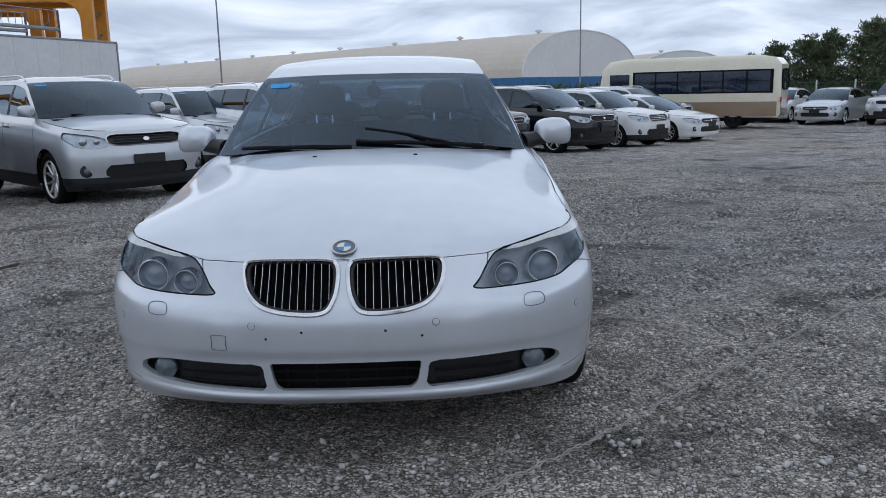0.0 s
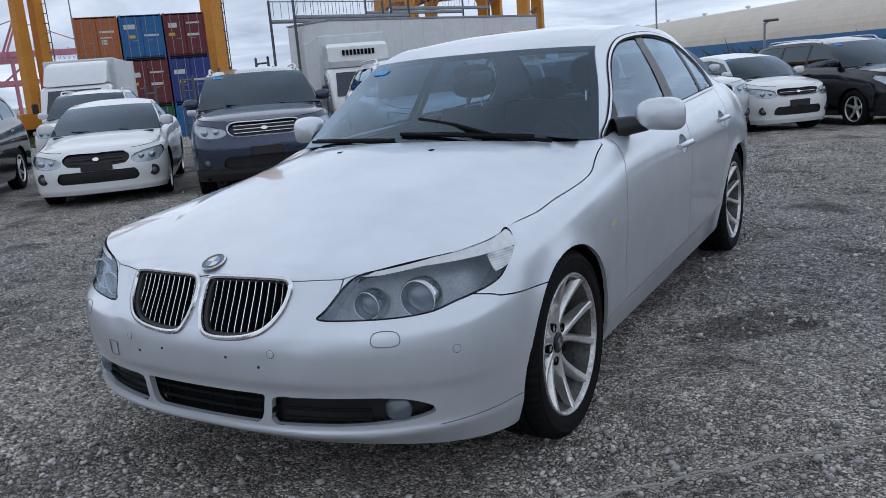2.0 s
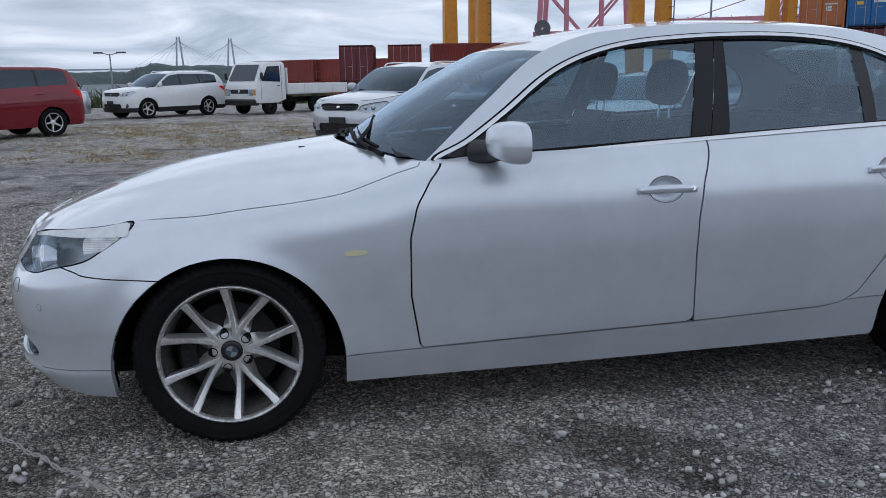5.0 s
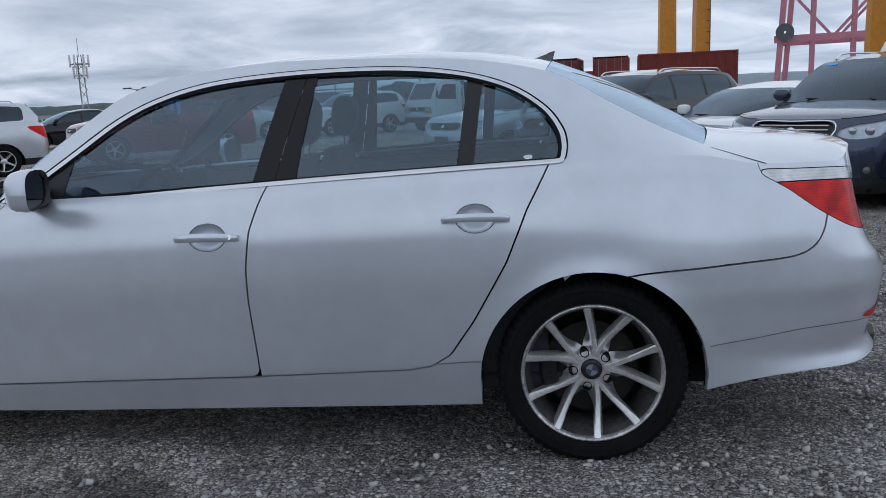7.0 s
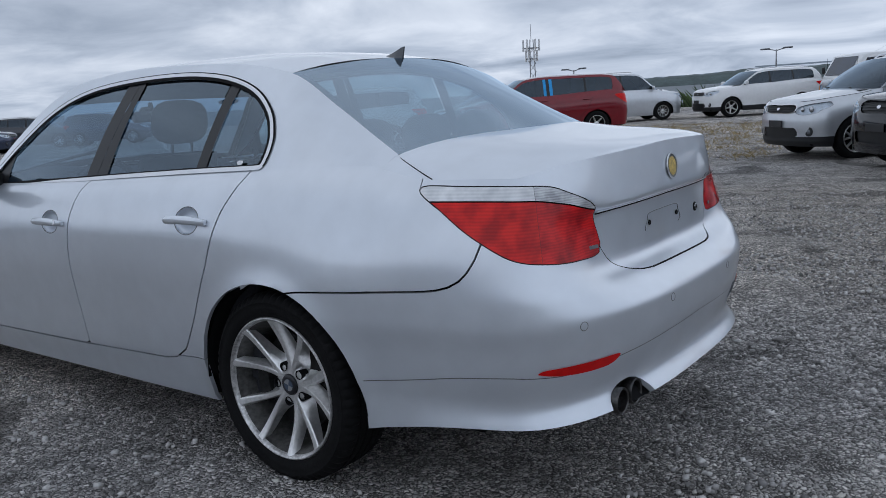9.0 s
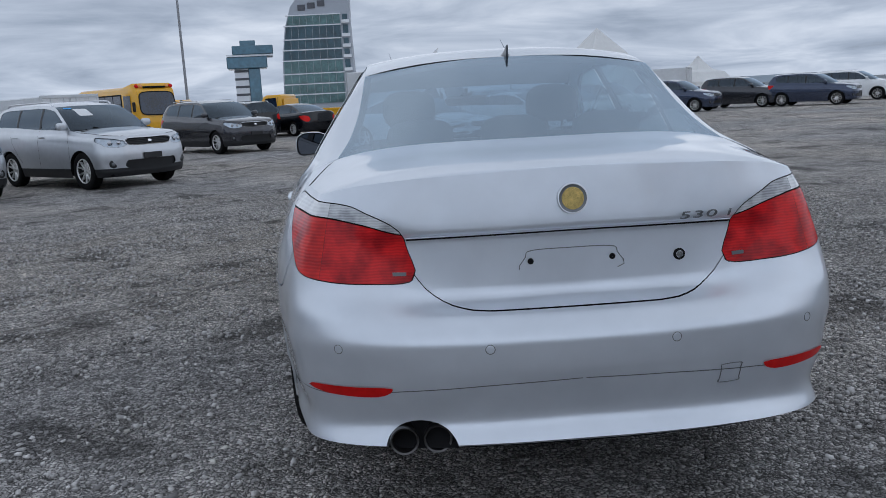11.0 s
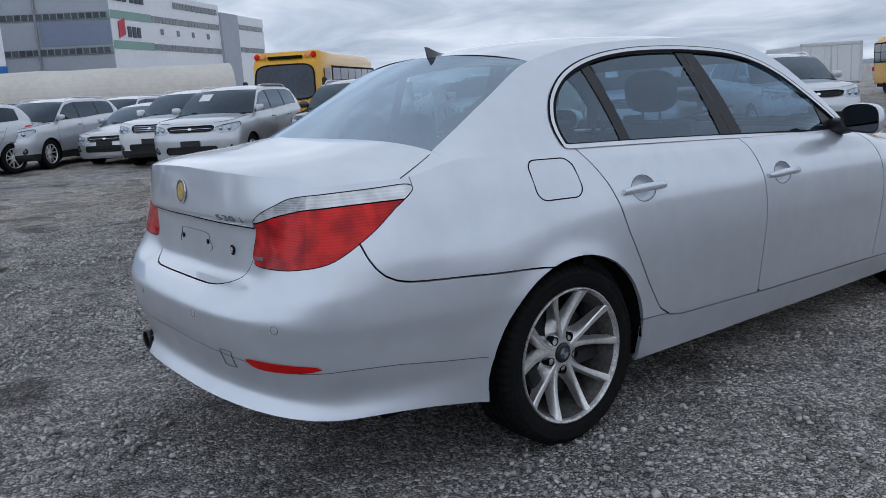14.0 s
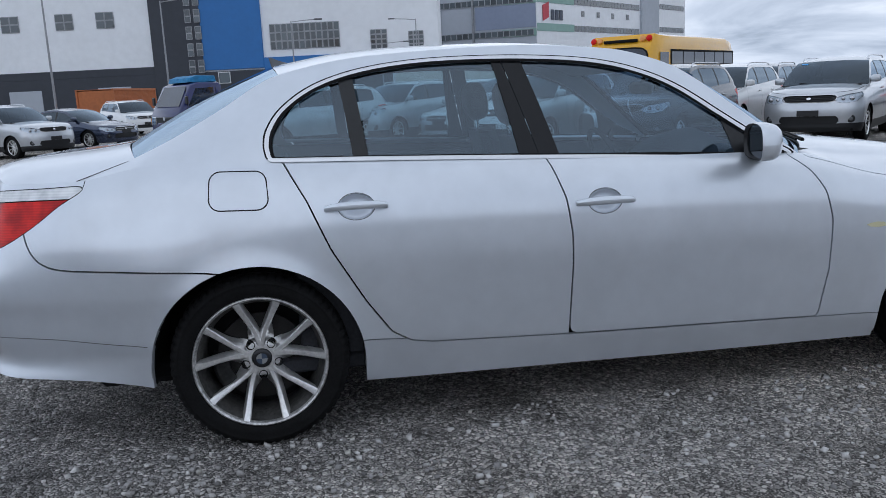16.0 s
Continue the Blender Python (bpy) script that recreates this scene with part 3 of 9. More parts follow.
        t = self.top
        return float(np.interp(y, t[:, 1], t[:, 0])), float(np.interp(y, t[:, 1], t[:, 2]))

    def hood(self, n=26):
        p = self.p
        ya = p["rail"][0][0]
        zc = spline(*zip(*p["hood_mid"]))
        keep = [i for i in range(len(self.top)) if self.top[i, 1] <= ya + 0.01]
        T = self.top[keep]
        y0, y1 = T[0, 1], p["hood_mid"][-1][0]
        f = (T[:, 1] - y0) / (T[-1, 1] - y0)
        G = []
        for t, a in zip(T, f):
            yc = y0 + (y1 - y0) * a
            row = []
            for k in range(n + 1):
                s = k / n
                x = t[0] * s
                y = yc + (t[1] - yc) * s ** 2.0
                c = float(zc(y))
                xe, ze = self.top_at(y) if y > y0 + 1e-3 else (t[0], t[2])
                r = min(1.0, x / max(xe, 1e-4))
                lift = p["crease"](x, y) if "crease" in p else 0.0
                row.append((x, y, c - (c - ze) * r ** p.get("hood_pow", 2.6) + lift, x, y))
            G.append(row)
        return grid_mesh(np.array(G)[:, ::-1])

    def deck(self, n=22):
        p = self.p
        yc_end = p["rail"][-1][0]
        zc = spline(*zip(*p["deck_mid"]))
        keep = [i for i in range(len(self.top)) if self.top[i, 1] >= yc_end - p.get("deck_start", 0.01) and self.sgrid[i] > self.length / 2]
        T = self.top[keep]
        y0, y1 = p["deck_mid"][0][0], T[-1, 1]
        f = (T[:, 1] - T[0, 1]) / (T[-1, 1] - T[0, 1])
        G = []
        for t, a in zip(T, f):
            yc = y0 + (y1 - y0) * a
            row = []
            for k in range(n + 1):
                s = k / n
                x = t[0] * s
                y = yc + (t[1] - yc) * s ** 2.0
                c = float(zc(yc))
                row.append((x, y, c - (c - t[2]) * s ** p.get("deck_pow", 3.0), x, y))
            G.append(row)
        return grid_mesh(np.array(G)[:, ::-1])

    def rail_at(self, y):
        r = self.p["rail"]
        if not hasattr(self, "_rx"):
            self._rx, self._rz = spline([q[0] for q in r], [q[1] for q in r]), spline([q[0] for q in r], [q[2] for q in r])
        return float(self._rx(y)), float(self._rz(y))

    def cabin_side(self, ny=90, nv=26, follow=False):
        """With follow, the columns stand on the wall's own columns, so that both can be welded."""
        r = self.p["rail"]
        ys = np.linspace(r[0][0], r[-1][0], ny + 1)
        if follow:
            ys = np.array([r[0][0] + 1e-4] + [y for y in self.top[:, 1] if r[0][0] + .004 < y < r[-1][0] - .004] + [r[-1][0]])
        G = []
        for y in ys:
            xb, zb = self.top_at(y)
            xr, zr = self.rail_at(y)
            row = []
            for k in range(nv + 1):
                t = k / nv
                z = zb + (zr - zb) * t
                x = xb + (xr - xb) * t + self.p.get("tumble", 0.018) * math.sin(math.pi * t) * min(1, (zr - zb) / 0.25)
                row.append((x, y, z, y, z))
            G.append(row)
        return grid_mesh(np.array(G))

    def side_x(self, y, z):
        xb, zb = self.top_at(y)
        xr, zr = self.rail_at(y)
        t = min(1, max(0, (z - zb) / max(zr - zb, 1e-4)))
        return xb + (xr - xb) * t + self.p.get("tumble", 0.018) * math.sin(math.pi * t) * min(1, (zr - zb) / 0.25)

    def roof(self, ny=40, nx=18):
        p = self.p
        zc = spline(*zip(*p["roof_mid"]))
        ye1, ye2, yc1, yc2 = p["head_edge"][0], p["head_edge"][1], p["roof_mid"][0][0], p["roof_mid"][-1][0]
        G = []
        for i in range(ny + 1):
            t = i / ny
            ye, yc = ye1 + (ye2 - ye1) * t, yc1 + (yc2 - yc1) * t
            xe, ze = self.rail_at(ye)
            c = float(zc(yc))
            G.append([(xe * k / nx, yc + (ye - yc) * (k / nx) ** 2, c - (c - ze) * (k / nx) ** 2.7, xe * k / nx, 0) for k in range(nx, -1, -1)])
        return grid_mesh(np.array(G))

    def screen(self, front=True, ny=18, nx=18, out=0.0):
        """Windscreen (or rear glass), from base to header, as seen from outside."""
        p = self.p
        r = p["rail"]
        zc = p["roof_mid"][0] if front else p["roof_mid"][-1]
        base = p["screen_base"] if front else p["back_base"]
        ya, yb = (r[0][0], p["head_edge"][0]) if front else (r[-1][0], p["head_edge"][1])
        bow = p.get("screen_bow", 0.02)
        G = []
        for i in range(ny + 1):
            t = i / ny
            ye = ya + (yb - ya) * t
            xe, ze = self.rail_at(ye)
            yc, c = base[0] + (zc[0] - base[0]) * t, base[1] + (zc[1] - base[1]) * t + bow * math.sin(math.pi * t)
            G.append([(xe * k / nx, yc + (ye - yc) * (k / nx) ** 2.2, c + (ze - c) * (k / nx) ** 2.2 + out, xe * k / nx, t) for k in range(nx + 1)])
        V, F = grid_mesh(np.array(G))
        return V, (F if not front else [tuple(reversed(f)) for f in F])


def offset_in(mesh, d):
    """The same surface moved against its normals by d."""
    V, F = mesh
    N = np.zeros((len(V), 3))
    X = V[:, :3]
    for f in F:
        n = np.cross(X[f[1]] - X[f[0]], X[f[2]] - X[f[0]])
        for i in f:
            N[i] += n
    N /= np.linalg.norm(N, axis=1)[:, None] + 1e-12
    W = V.copy()
    W[:, :3] -= N * d
    return W, F


def thick_edge(mesh, depth=0.006):
    """Turns the rim of a panel inwards, so that its edge has thickness."""
    V, F = mesh
    W, _ = offset_in(mesh, depth)
    count = {}
    for f in F:
        for k in range(len(f)):
            e = (f[k - 1], f[k])
            count[e] = count.get(e, 0) + 1
    rim = [e for e in count if (e[1], e[0]) not in count]
    idx = sorted({i for e in rim for i in e})
    n, m = len(V), len(idx)
    up = {i: n + k for k, i in enumerate(idx)}
    return np.vstack([V, V[idx], W[idx]]), list(F) + [(up[b], up[a], up[a] + m, up[b] + m) for a, b in rim]


def ribbon(points, normals, width, lift=0.0015):
    """A narrow strip along a path on a surface."""
    V, F = [], []
    n = len(points)
    for i in range(n):
        p = Vector(points[i])
        d = (Vector(points[min(n - 1, i + 1)]) - Vector(points[max(0, i - 1)])).normalized()
        nn = Vector(normals[i])
        s = d.cross(nn).normalized() * width / 2
        V += [tuple(p + nn * lift - s), tuple(p + nn * lift * 1.6), tuple(p + nn * lift + s)]
    for i in range(n - 1):
        a, b = 3 * i, 3 * i + 3
        F += [(a, a + 1, b + 1, b), (a + 1, a + 2, b + 2, b + 1)]
    return np.array(V), F


def disc(center, normal, r, depth=0.004, n=20, dome=0.0):
    """A round button on a surface."""
    q = Vector(normal).to_track_quat("X", "Z").to_matrix().to_4x4()
    prof = [(0, r), (depth * 0.7, r), (depth, r * 0.9), (depth + dome * 0.6, r * 0.6), (depth + dome, 0.0005)]
    return moved(lathe(prof, n, "x"), Matrix.Translation(Vector(center)) @ q)


def sweep_on_wall(sh, outline, r, out, sg=1, n=8):
    pts = []
    for s, z in outline:
        q, nn = sh.at(s, z, out)
        pts.append((sg * q.x, q.y, q.z))
    return tube(pts, r, n, True)


# ---- wheels ----
def wheel_meshes(R=0.328, rim=0.238, width=0.225, spokes=10, seg=56, style="turbine"):
    """Tyre, rim and the rest, with the axle along x; the outer face looks to +x."""
    h = width / 2
    sh = h * 0.82
    prof = [(-h * 0.80, rim * 0.97), (-h * 0.95, rim * 1.06), (-h, (R + rim) / 2), (-h * 0.97, R * 0.93), (-sh, R * 0.985)]
    tread = []
    grooves = [-0.52, -0.18, 0.18, 0.52]
    x = -sh * 0.96
    for g in grooves:
        tread += [(g * sh * 1.1 - 0.006, R), (g * sh * 1.1 - 0.004, R - 0.007), (g * sh * 1.1 + 0.004, R - 0.007), (g * sh * 1.1 + 0.006, R)]
    prof = prof + tread + [(sh, R * 0.985), (h * 0.97, R * 0.93), (h, (R + rim) / 2 + 0.01), (h * 0.985, (R + rim) / 2 - 0.006), (h * 0.95, rim * 1.06), (h * 0.80, rim * 0.97)]
    tyre = lathe(prof, seg, "x")
    barrel = lathe([(-h * 0.8, rim * 0.97), (-h * 0.7, rim * 0.88), (h * 0.2, rim * 0.86), (h * 0.62, rim * 0.91), (h * 0.75, rim * 0.946)], seg, "x")
    lip = lathe([(h * 0.74, rim * 0.945), (h * 0.88, rim * 0.955), (h * 0.955, rim * 0.975), (h * 0.97, rim * 0.99), (h * 0.965, rim * 1.01), (h * 0.90, rim * 1.03), (h * 0.78, rim * 1.0)], seg, "x")
    sp = []
    for k in range(spokes):
        a = 2 * math.pi * k / spokes
        pair = 1 if k % 2 else -1
        bend = math.pi / spokes * 0.16 * pair if style == "turbine" else 0.0
        rows = []
        n = 9 if seg > 20 else 4
        for i in range(n + 1):
            t = i / n
            r = rim * (0.20 + 0.77 * t)
            ang = bend * (1 - t) ** 1.5 * 2.2
            wd = rim * ((0.092 + 0.110 * (1 - t) ** 2.2 + 0.045 * t) if style == "turbine" else (0.17 + 0.08 * (1 - t)))
            xo = h * (0.56 + 0.10 * math.sin(math.pi * min(1, t * 1.1)) + 0.22 * t * t)
            for dx, dw in ((-0.040, 1.05), (-0.022, 0.95), (-0.003, 0.52), (0.0, 0.42), (0.0, -0.42), (-0.003, -0.52), (-0.022, -0.95), (-0.040, -1.05)):
                tang = wd * dw / 2
                ca, sa = math.cos(a + ang), math.sin(a + ang)
                rows.append((xo + dx, -r * sa + tang * -ca, r * ca + tang * -sa))
        G = np.array(rows).reshape(n + 1, 8, 3)
        V, F = grid_mesh(G)
        sp.append((V, F))
    hub = lathe([(h * 0.30, rim * 0.29), (h * 0.52, rim * 0.28), (h * 0.58, rim * 0.24), (h * 0.585, rim * 0.13), (h * 0.60, rim * 0.115)], 30, "x")
    cap = lathe([(h * 0.58, rim * 0.104), (h * 0.655, rim * 0.098), (h * 0.67, rim * 0.08), (h * 0.67, 0.0005)], 30, "x")
    bolts = []
    for k in range(5):
        a = 2 * math.pi * (k + 0.5) / 5
        b = lathe([(h * 0.615, rim * 0.050), (h * 0.62, rim * 0.048), (h * 0.60, rim * 0.042), (h * 0.60, 0.0005)], 12, "x")
        bolts.append(moved(b, Matrix.Translation((0, -rim * 0.225 * math.sin(a), rim * 0.225 * math.cos(a)))))
    discm = lathe([(-0.012, rim * 0.30), (-0.012, rim * 0.68), (0.012, rim * 0.68), (0.012, rim * 0.30)], 36, "x", True)
    back = lathe([(-h * 0.55, rim * 0.9), (-h * 0.55, 0.0005)], 28, "x")
    arc = []
    for k in range(9):
        a = 1.45 + 0.11 * k
        arc.append([(x, -r * math.sin(a), r * math.cos(a)) for x, r in ((-.03, rim * .5), (.04, rim * .5), (.045, rim * .54), (.045, rim * .70), (.035, rim * .75), (-.03, rim * .75), (-.03, rim * .5))])
    cal = [grid_mesh(np.array(arc))]
    return dict(tyre=tyre, barrel=barrel, lip=lip, spokes=sp, hub=hub, cap=cap, bolts=bolts, disc=discm, back=back, caliper=joined(*cal))


def vee_wheel_meshes(R=0.328, rim=0.243, width=0.225):
    """The saloon's dished wheel: five pairs of slim spokes that open round the bolt pockets, and a tyre with cut shoulders."""
    h = width / 2
    g = wheel_meshes(R, rim, width, 10, 60)
    sh_ = h * .82
    prof = [(-h * .80, rim * .97), (-h * .95, rim * 1.06), (-h, (R + rim) / 2), (-h * .97, R * .93), (-sh_ - .004, R * .972), (-sh_ + .006, R * .992)]
    for q in (-.52, -.18, .18, .52):
        prof += [(q * sh_ * 1.1 - .006, R), (q * sh_ * 1.1 - .004, R - .007), (q * sh_ * 1.1 + .004, R - .007), (q * sh_ * 1.1 + .006, R)]
    prof += [(sh_ - .006, R * .992), (sh_ + .004, R * .972), (h * .97, R * .935), (h * .995, R * .90), (h, (R + rim) / 2 + .012), (h * .975, (R + rim) / 2 + .006), (h * .985, (R + rim) / 2 - .004), (h * .97, rim * 1.07), (h * .93, rim * 1.045), (h * .93, rim * 1.03), (h * .86, rim * 1.0)]
    G = []
    n = 186
    for k in range(n + 1):
        a = 2 * math.pi * k / n
        row = []
        for u, r in prof:
            if k % 3 == 0 and R * .92 < r and abs(u) > sh_ * .62:
                r -= .0065
            row.append((u, r * math.cos(a), r * math.sin(a)))
        G.append(row)
    g["tyre"] = grid_mesh(np.array(G))
    g["barrel"] = lathe([(-h * .8, rim * .97), (-h * .7, rim * .86), (-h * .1, rim * .85), (h * .35, rim * .875), (h * .66, rim * .925), (h * .80, rim * .952)], 72, "x")
    g["lip"] = lathe([(h * .78, rim * .950), (h * .88, rim * .962), (h * .935, rim * .978), (h * .950, rim * .992), (h * .940, rim * 1.006), (h * .88, rim * 1.022), (h * .78, rim * 1.0)], 72, "x")
    g["spokes"] = []
    for k in range(5):
        for sg in (1, -1):
            rows = []
            for i in range(13):
                t = i / 12
                r = rim * (.19 + .785 * t)
                a = 2 * math.pi * (k + .5) / 5 + sg * math.radians(18.0 + 13.5 * (1 - t) ** 1.6)
                wd = rim * (.052 + .016 * (1 - t) ** 2 + .046 * t ** 2.2)
                web = rim * (.014 + .115 * math.exp(-((t - .12) / .26) ** 2))
                xo = h * (.46 + .44 * t ** 1.7)
                deep = .020 + .026 * math.sin(math.pi * min(1, .25 + t * .70))
                tn = -sg
                ca, sa = math.cos(a), math.sin(a)
                row = []
                for dx, off in ((-deep, wd / 2 + web), (-deep * .55, wd / 2 + web * .42), (-.004, wd / 2 + .003), (0, wd / 2 - .001), (.0006, 0), (0, -wd / 2 + .001), (-.004, -wd / 2 - .002), (-deep, -wd / 2 - .009)):
                    o = off * tn
                    row.append((xo + dx, -r * sa - o * ca, r * ca - o * sa))
                rows.append(row)
            V, F = grid_mesh(np.array(rows))
            g["spokes"].append((V, F if sg > 0 else [tuple(reversed(f)) for f in F]))
    g["hub"] = lathe([(h * .05, rim * .33), (h * .30, rim * .315), (h * .42, rim * .275), (h * .455, rim * .20), (h * .455, rim * .155), (h * .40, rim * .15)], 40, "x")
    g["cap"] = lathe([(h * .40, rim * .148), (h * .50, rim * .144), (h * .525, rim * .128), (h * .53, rim * .09), (h * .53, .0005)], 36, "x")
    g["bolts"] = []
    for k in range(5):
        a = 2 * math.pi * (k + .5) / 5
        pocket = joined(lathe([(h * .20, rim * .066), (h * .475, rim * .066), (h * .475, rim * .056), (h * .30, rim * .054), (h * .30, .0004)], 18, "x"), lathe([(h * .30, rim * .034), (h * .40, rim * .034), (h * .41, rim * .026), (h * .41, .0004)], 6, "x"))
        g["bolts"].append(moved(pocket, Matrix.Translation((0, -rim * .262 * math.sin(a), rim * .262 * math.cos(a)))))
    g["emblem"] = []
    for pair in (0, 1):
        V, F = [], []
        for q in (pair, pair + 2):
            b0 = len(V)
            V += [(h * .535, 0, 0)] + [(h * .535, rim * .085 * math.cos(a), rim * .085 * math.sin(a)) for a in np.linspace(q * math.pi / 2, (q + 1) * math.pi / 2, 7)]
            F.append(tuple(range(b0, b0 + 8)))
        g["emblem"].append((np.array(V), F))
    return g


CAP_BLUE = material("faded_cap_blue", (0.05, 0.075, 0.12), 0.4, coat=0.5)
CAP_GREY = material("faded_cap_silver", (0.33, 0.34, 0.35), 0.4, 0.5)
# brake dust, plus the shade behind the spokes painted into the barrel
ALLOY_BARREL = material("dusted_shaded_barrel", (0.075, 0.073, 0.07), 0.5, 0.4, noise_scale=9, noise_amount=0.65, bump=0.1, bump_scale=120)
WHEELS = {}


def add_wheel(parent, key, mats, m, **kw):
    """A wheel under its car: tyre, rim (spokes, cap) and brake disc. Alike wheels share their meshes."""
    simple = kw.pop("simple", False)
    if key not in WHEELS:
        vee = kw.get("style") == "vee"
        g = vee_wheel_meshes() if vee else wheel_meshes(**kw)
        rimj = g["barrel"] if vee else joined(g["barrel"], g["back"])
        lip_mat = mats[2] if len(mats) > 2 else mats[0]
        face = joined(*([g["lip"]] if len(mats) < 3 else []), g["hub"], *([*g["spokes"], g["cap"]] if simple else []))
        WHEELS[key] = dict(tyre=mesh_data("tyre", *g["tyre"], RUBBER), rim=mesh_data("rim", *rimj, ALLOY_BARREL if vee else ALLOY_DIRTY_SHADE),
                           back=mesh_data("brake_backplate", *g["back"], MATT_BLACK) if vee else None,
                           emblem=[mesh_data("cap_emblem", *q, mt) for q, mt in zip(g["emblem"], (CAP_BLUE, CAP_GREY))] if vee else [],
                           ring=mesh_data("rim_face", *face, mats[0]), spoke=[mesh_data("spoke", *s, mats[0]) for s in g["spokes"]],
                           cap=mesh_data("hub_cap", *g["cap"], mats[1]), bolts=[mesh_data("wheel_bolt", *q, MATT_BLACK) for q in g["bolts"]],
                           lip=mesh_data("rim_lip", *g["lip"], lip_mat) if len(mats) > 2 else None,
                           disc=mesh_data("brake_disc", *g["disc"], RUST), caliper=mesh_data("brake_caliper", *g["caliper"], ALLOY_DIRTY_SHADE))
    w = WHEELS[key]
    tyre = new("wheel", w["tyre"])
    tyre.parent = parent
    tyre.matrix_local = m
    parts = [("rim", w["rim"]), ("rim_face", w["ring"])]
    if not simple:
        parts += [("hub_cap", w["cap"]), ("brake_disc", w["disc"]), ("brake_caliper", w["caliper"])] + [("wheel_bolt", me) for me in w["bolts"]]
    if w["lip"]:
        parts.append(("rim_lip", w["lip"]))
    if w["back"]:
        parts += [("brake_backplate", w["back"])] + [("cap_emblem", me) for me in w["emblem"]]
    for name, me in parts:
        o = new(name, me)
        o.parent = tyre
    for me in ([] if simple else w["spoke"]):
        o = new("spoke", me)
        o.parent = tyre
    return tyre


# ---- the silver saloon ----
def bonnet_crease(x, y):
    """The middle of the bonnet stands a little proud of its flanks."""
    edge = np.interp(y, [-2.36, -1.9, -1.15], [.34, .47, .62])
    fade = np.clip((y + 2.34) / .18, 0, 1)
    return .009 * fade * (0.5 - 0.5 * math.tanh((abs(x) - edge) / .028))


def wall_forms(shell, s, z):
    """Valley between grille and lamp, and the rolled lips of the wheel arches."""
    out = np.zeros(len(z))
    if s < .9:
        mid = .372 + (z - .50) * .36
        out += .007 * np.exp(-((s - mid) / .045) ** 2) * np.clip((z - .44) / .10, 0, 1)
    for yc, zc, r in ((-1.592, 0.272, 0.394), (1.300, 0.300, 0.388)):
        d = np.hypot(s - shell.s_side(yc), np.maximum(z - zc, 0)) - r
        out -= .011 * np.clip(1 - np.maximum(d, 0) / .075, 0, 1) ** 2 * (z > .2)
    return out


def tail_taper(y):
    """The flanks draw in behind the rear wheels."""
    d = np.maximum(y - 1.60, 0)
    return 1 - .27 * d * d / (d + .18)


def saloon_spec():
    st = [
        (("f", 0.0), [.06, .012, .014, .014, .003, .000, .010, .038, .070, .095], [.225, .262, .285, .385, .43, .50, .555, .61, .665, .712]),
        (("f", 0.36), [.06, .012, .016, .015, .003, .000, .008, .038, .074, .100], [.222, .262, .285, .385, .43, .50, .555, .61, .665, .712]),
        (("f", 0.56), [.06, .014, .018, .014, .003, .000, .008, .046, .082, .108], [.220, .265, .29, .385, .43, .50, .556, .60, .665, .722]),
        (("f", 0.80), [.055, .018, .020, .012, .003, .000, .006, .038, .068, .098], [.205, .275, .30, .385, .43, .50, .57, .625, .70, .757]),
        (("y", -1.90), [.050, .022, .020, .010, .002, .000, .006, .022, .050, .088], [.185, .285, .31, .40, .46, .54, .61, .68, .745, .787]),
        (("y", -1.45), [.050, .024, .020, .010, .002, .000, .002, .014, .045, .098], [.178, .285, .32, .42, .51, .60, .68, .75, .805, .832]),
        (("y", -1.10), [.066, .030, .026, .016, .006, .000, .002, .016, .050, .105], [.175, .286, .32, .43, .54, .64, .73, .80, .86, .892]),
        (("y", -0.88), [.070, .032, .028, .018, .007, .000, .003, .020, .065, .135], [.175, .290, .32, .44, .56, .66, .76, .85, .915, .952]),
        (("y", 0.10), [.072, .034, .030, .020, .008, .000, .003, .022, .060, .108], [.185, .318, .345, .45, .57, .68, .79, .88, .955, .995]),
        (("y", 1.00), [.070, .036, .030, .018, .006, .000, .004, .026, .070, .116], [.20, .35, .37, .47, .59, .70, .81, .90, .985, 1.032]),
        (("y", 1.35), [.055, .036, .026, .012, .002, .000, .008, .034, .076, .124], [.215, .37, .40, .50, .60, .69, .79, .90, .985, 1.043]),
        (("y", 1.66), [.045, .036, .024, .014, .002, .002, .012, .050, .095, .160], [.255, .36, .425, .52, .61, .68, .77, .87, .970, 1.050]),
        (("y", 1.92), [.032, .040, .022, .012, .000, .002, .008, .030, .065, .122], [.295, .365, .452, .53, .61, .685, .77, .86, .945, 1.012]),
        (("r", 0.80), [.030, .045, .020, .010, .000, .004, .022, .050, .080, .122], [.312, .375, .47, .545, .61, .68, .76, .85, .935, 1.010]),
        (("r", 0.62), [.020, .046, .018, .008, .000, .020, .075, .105, .116, .138], [.325, .385, .482, .55, .612, .675, .75, .86, .945, 1.034]),
        (("r", 0.42), [.014, .046, .016, .004, .000, .040, .120, .134, .106, .124], [.333, .392, .492, .55, .615, .672, .73, .876, .906, 1.050]),
        (("r", 0.0), [.010, .046, .014, .002, .000, .045, .138, .140, .102, .118], [.337, .396, .500, .55, .615, .672, .73, .879, .909, 1.062]),
    ]
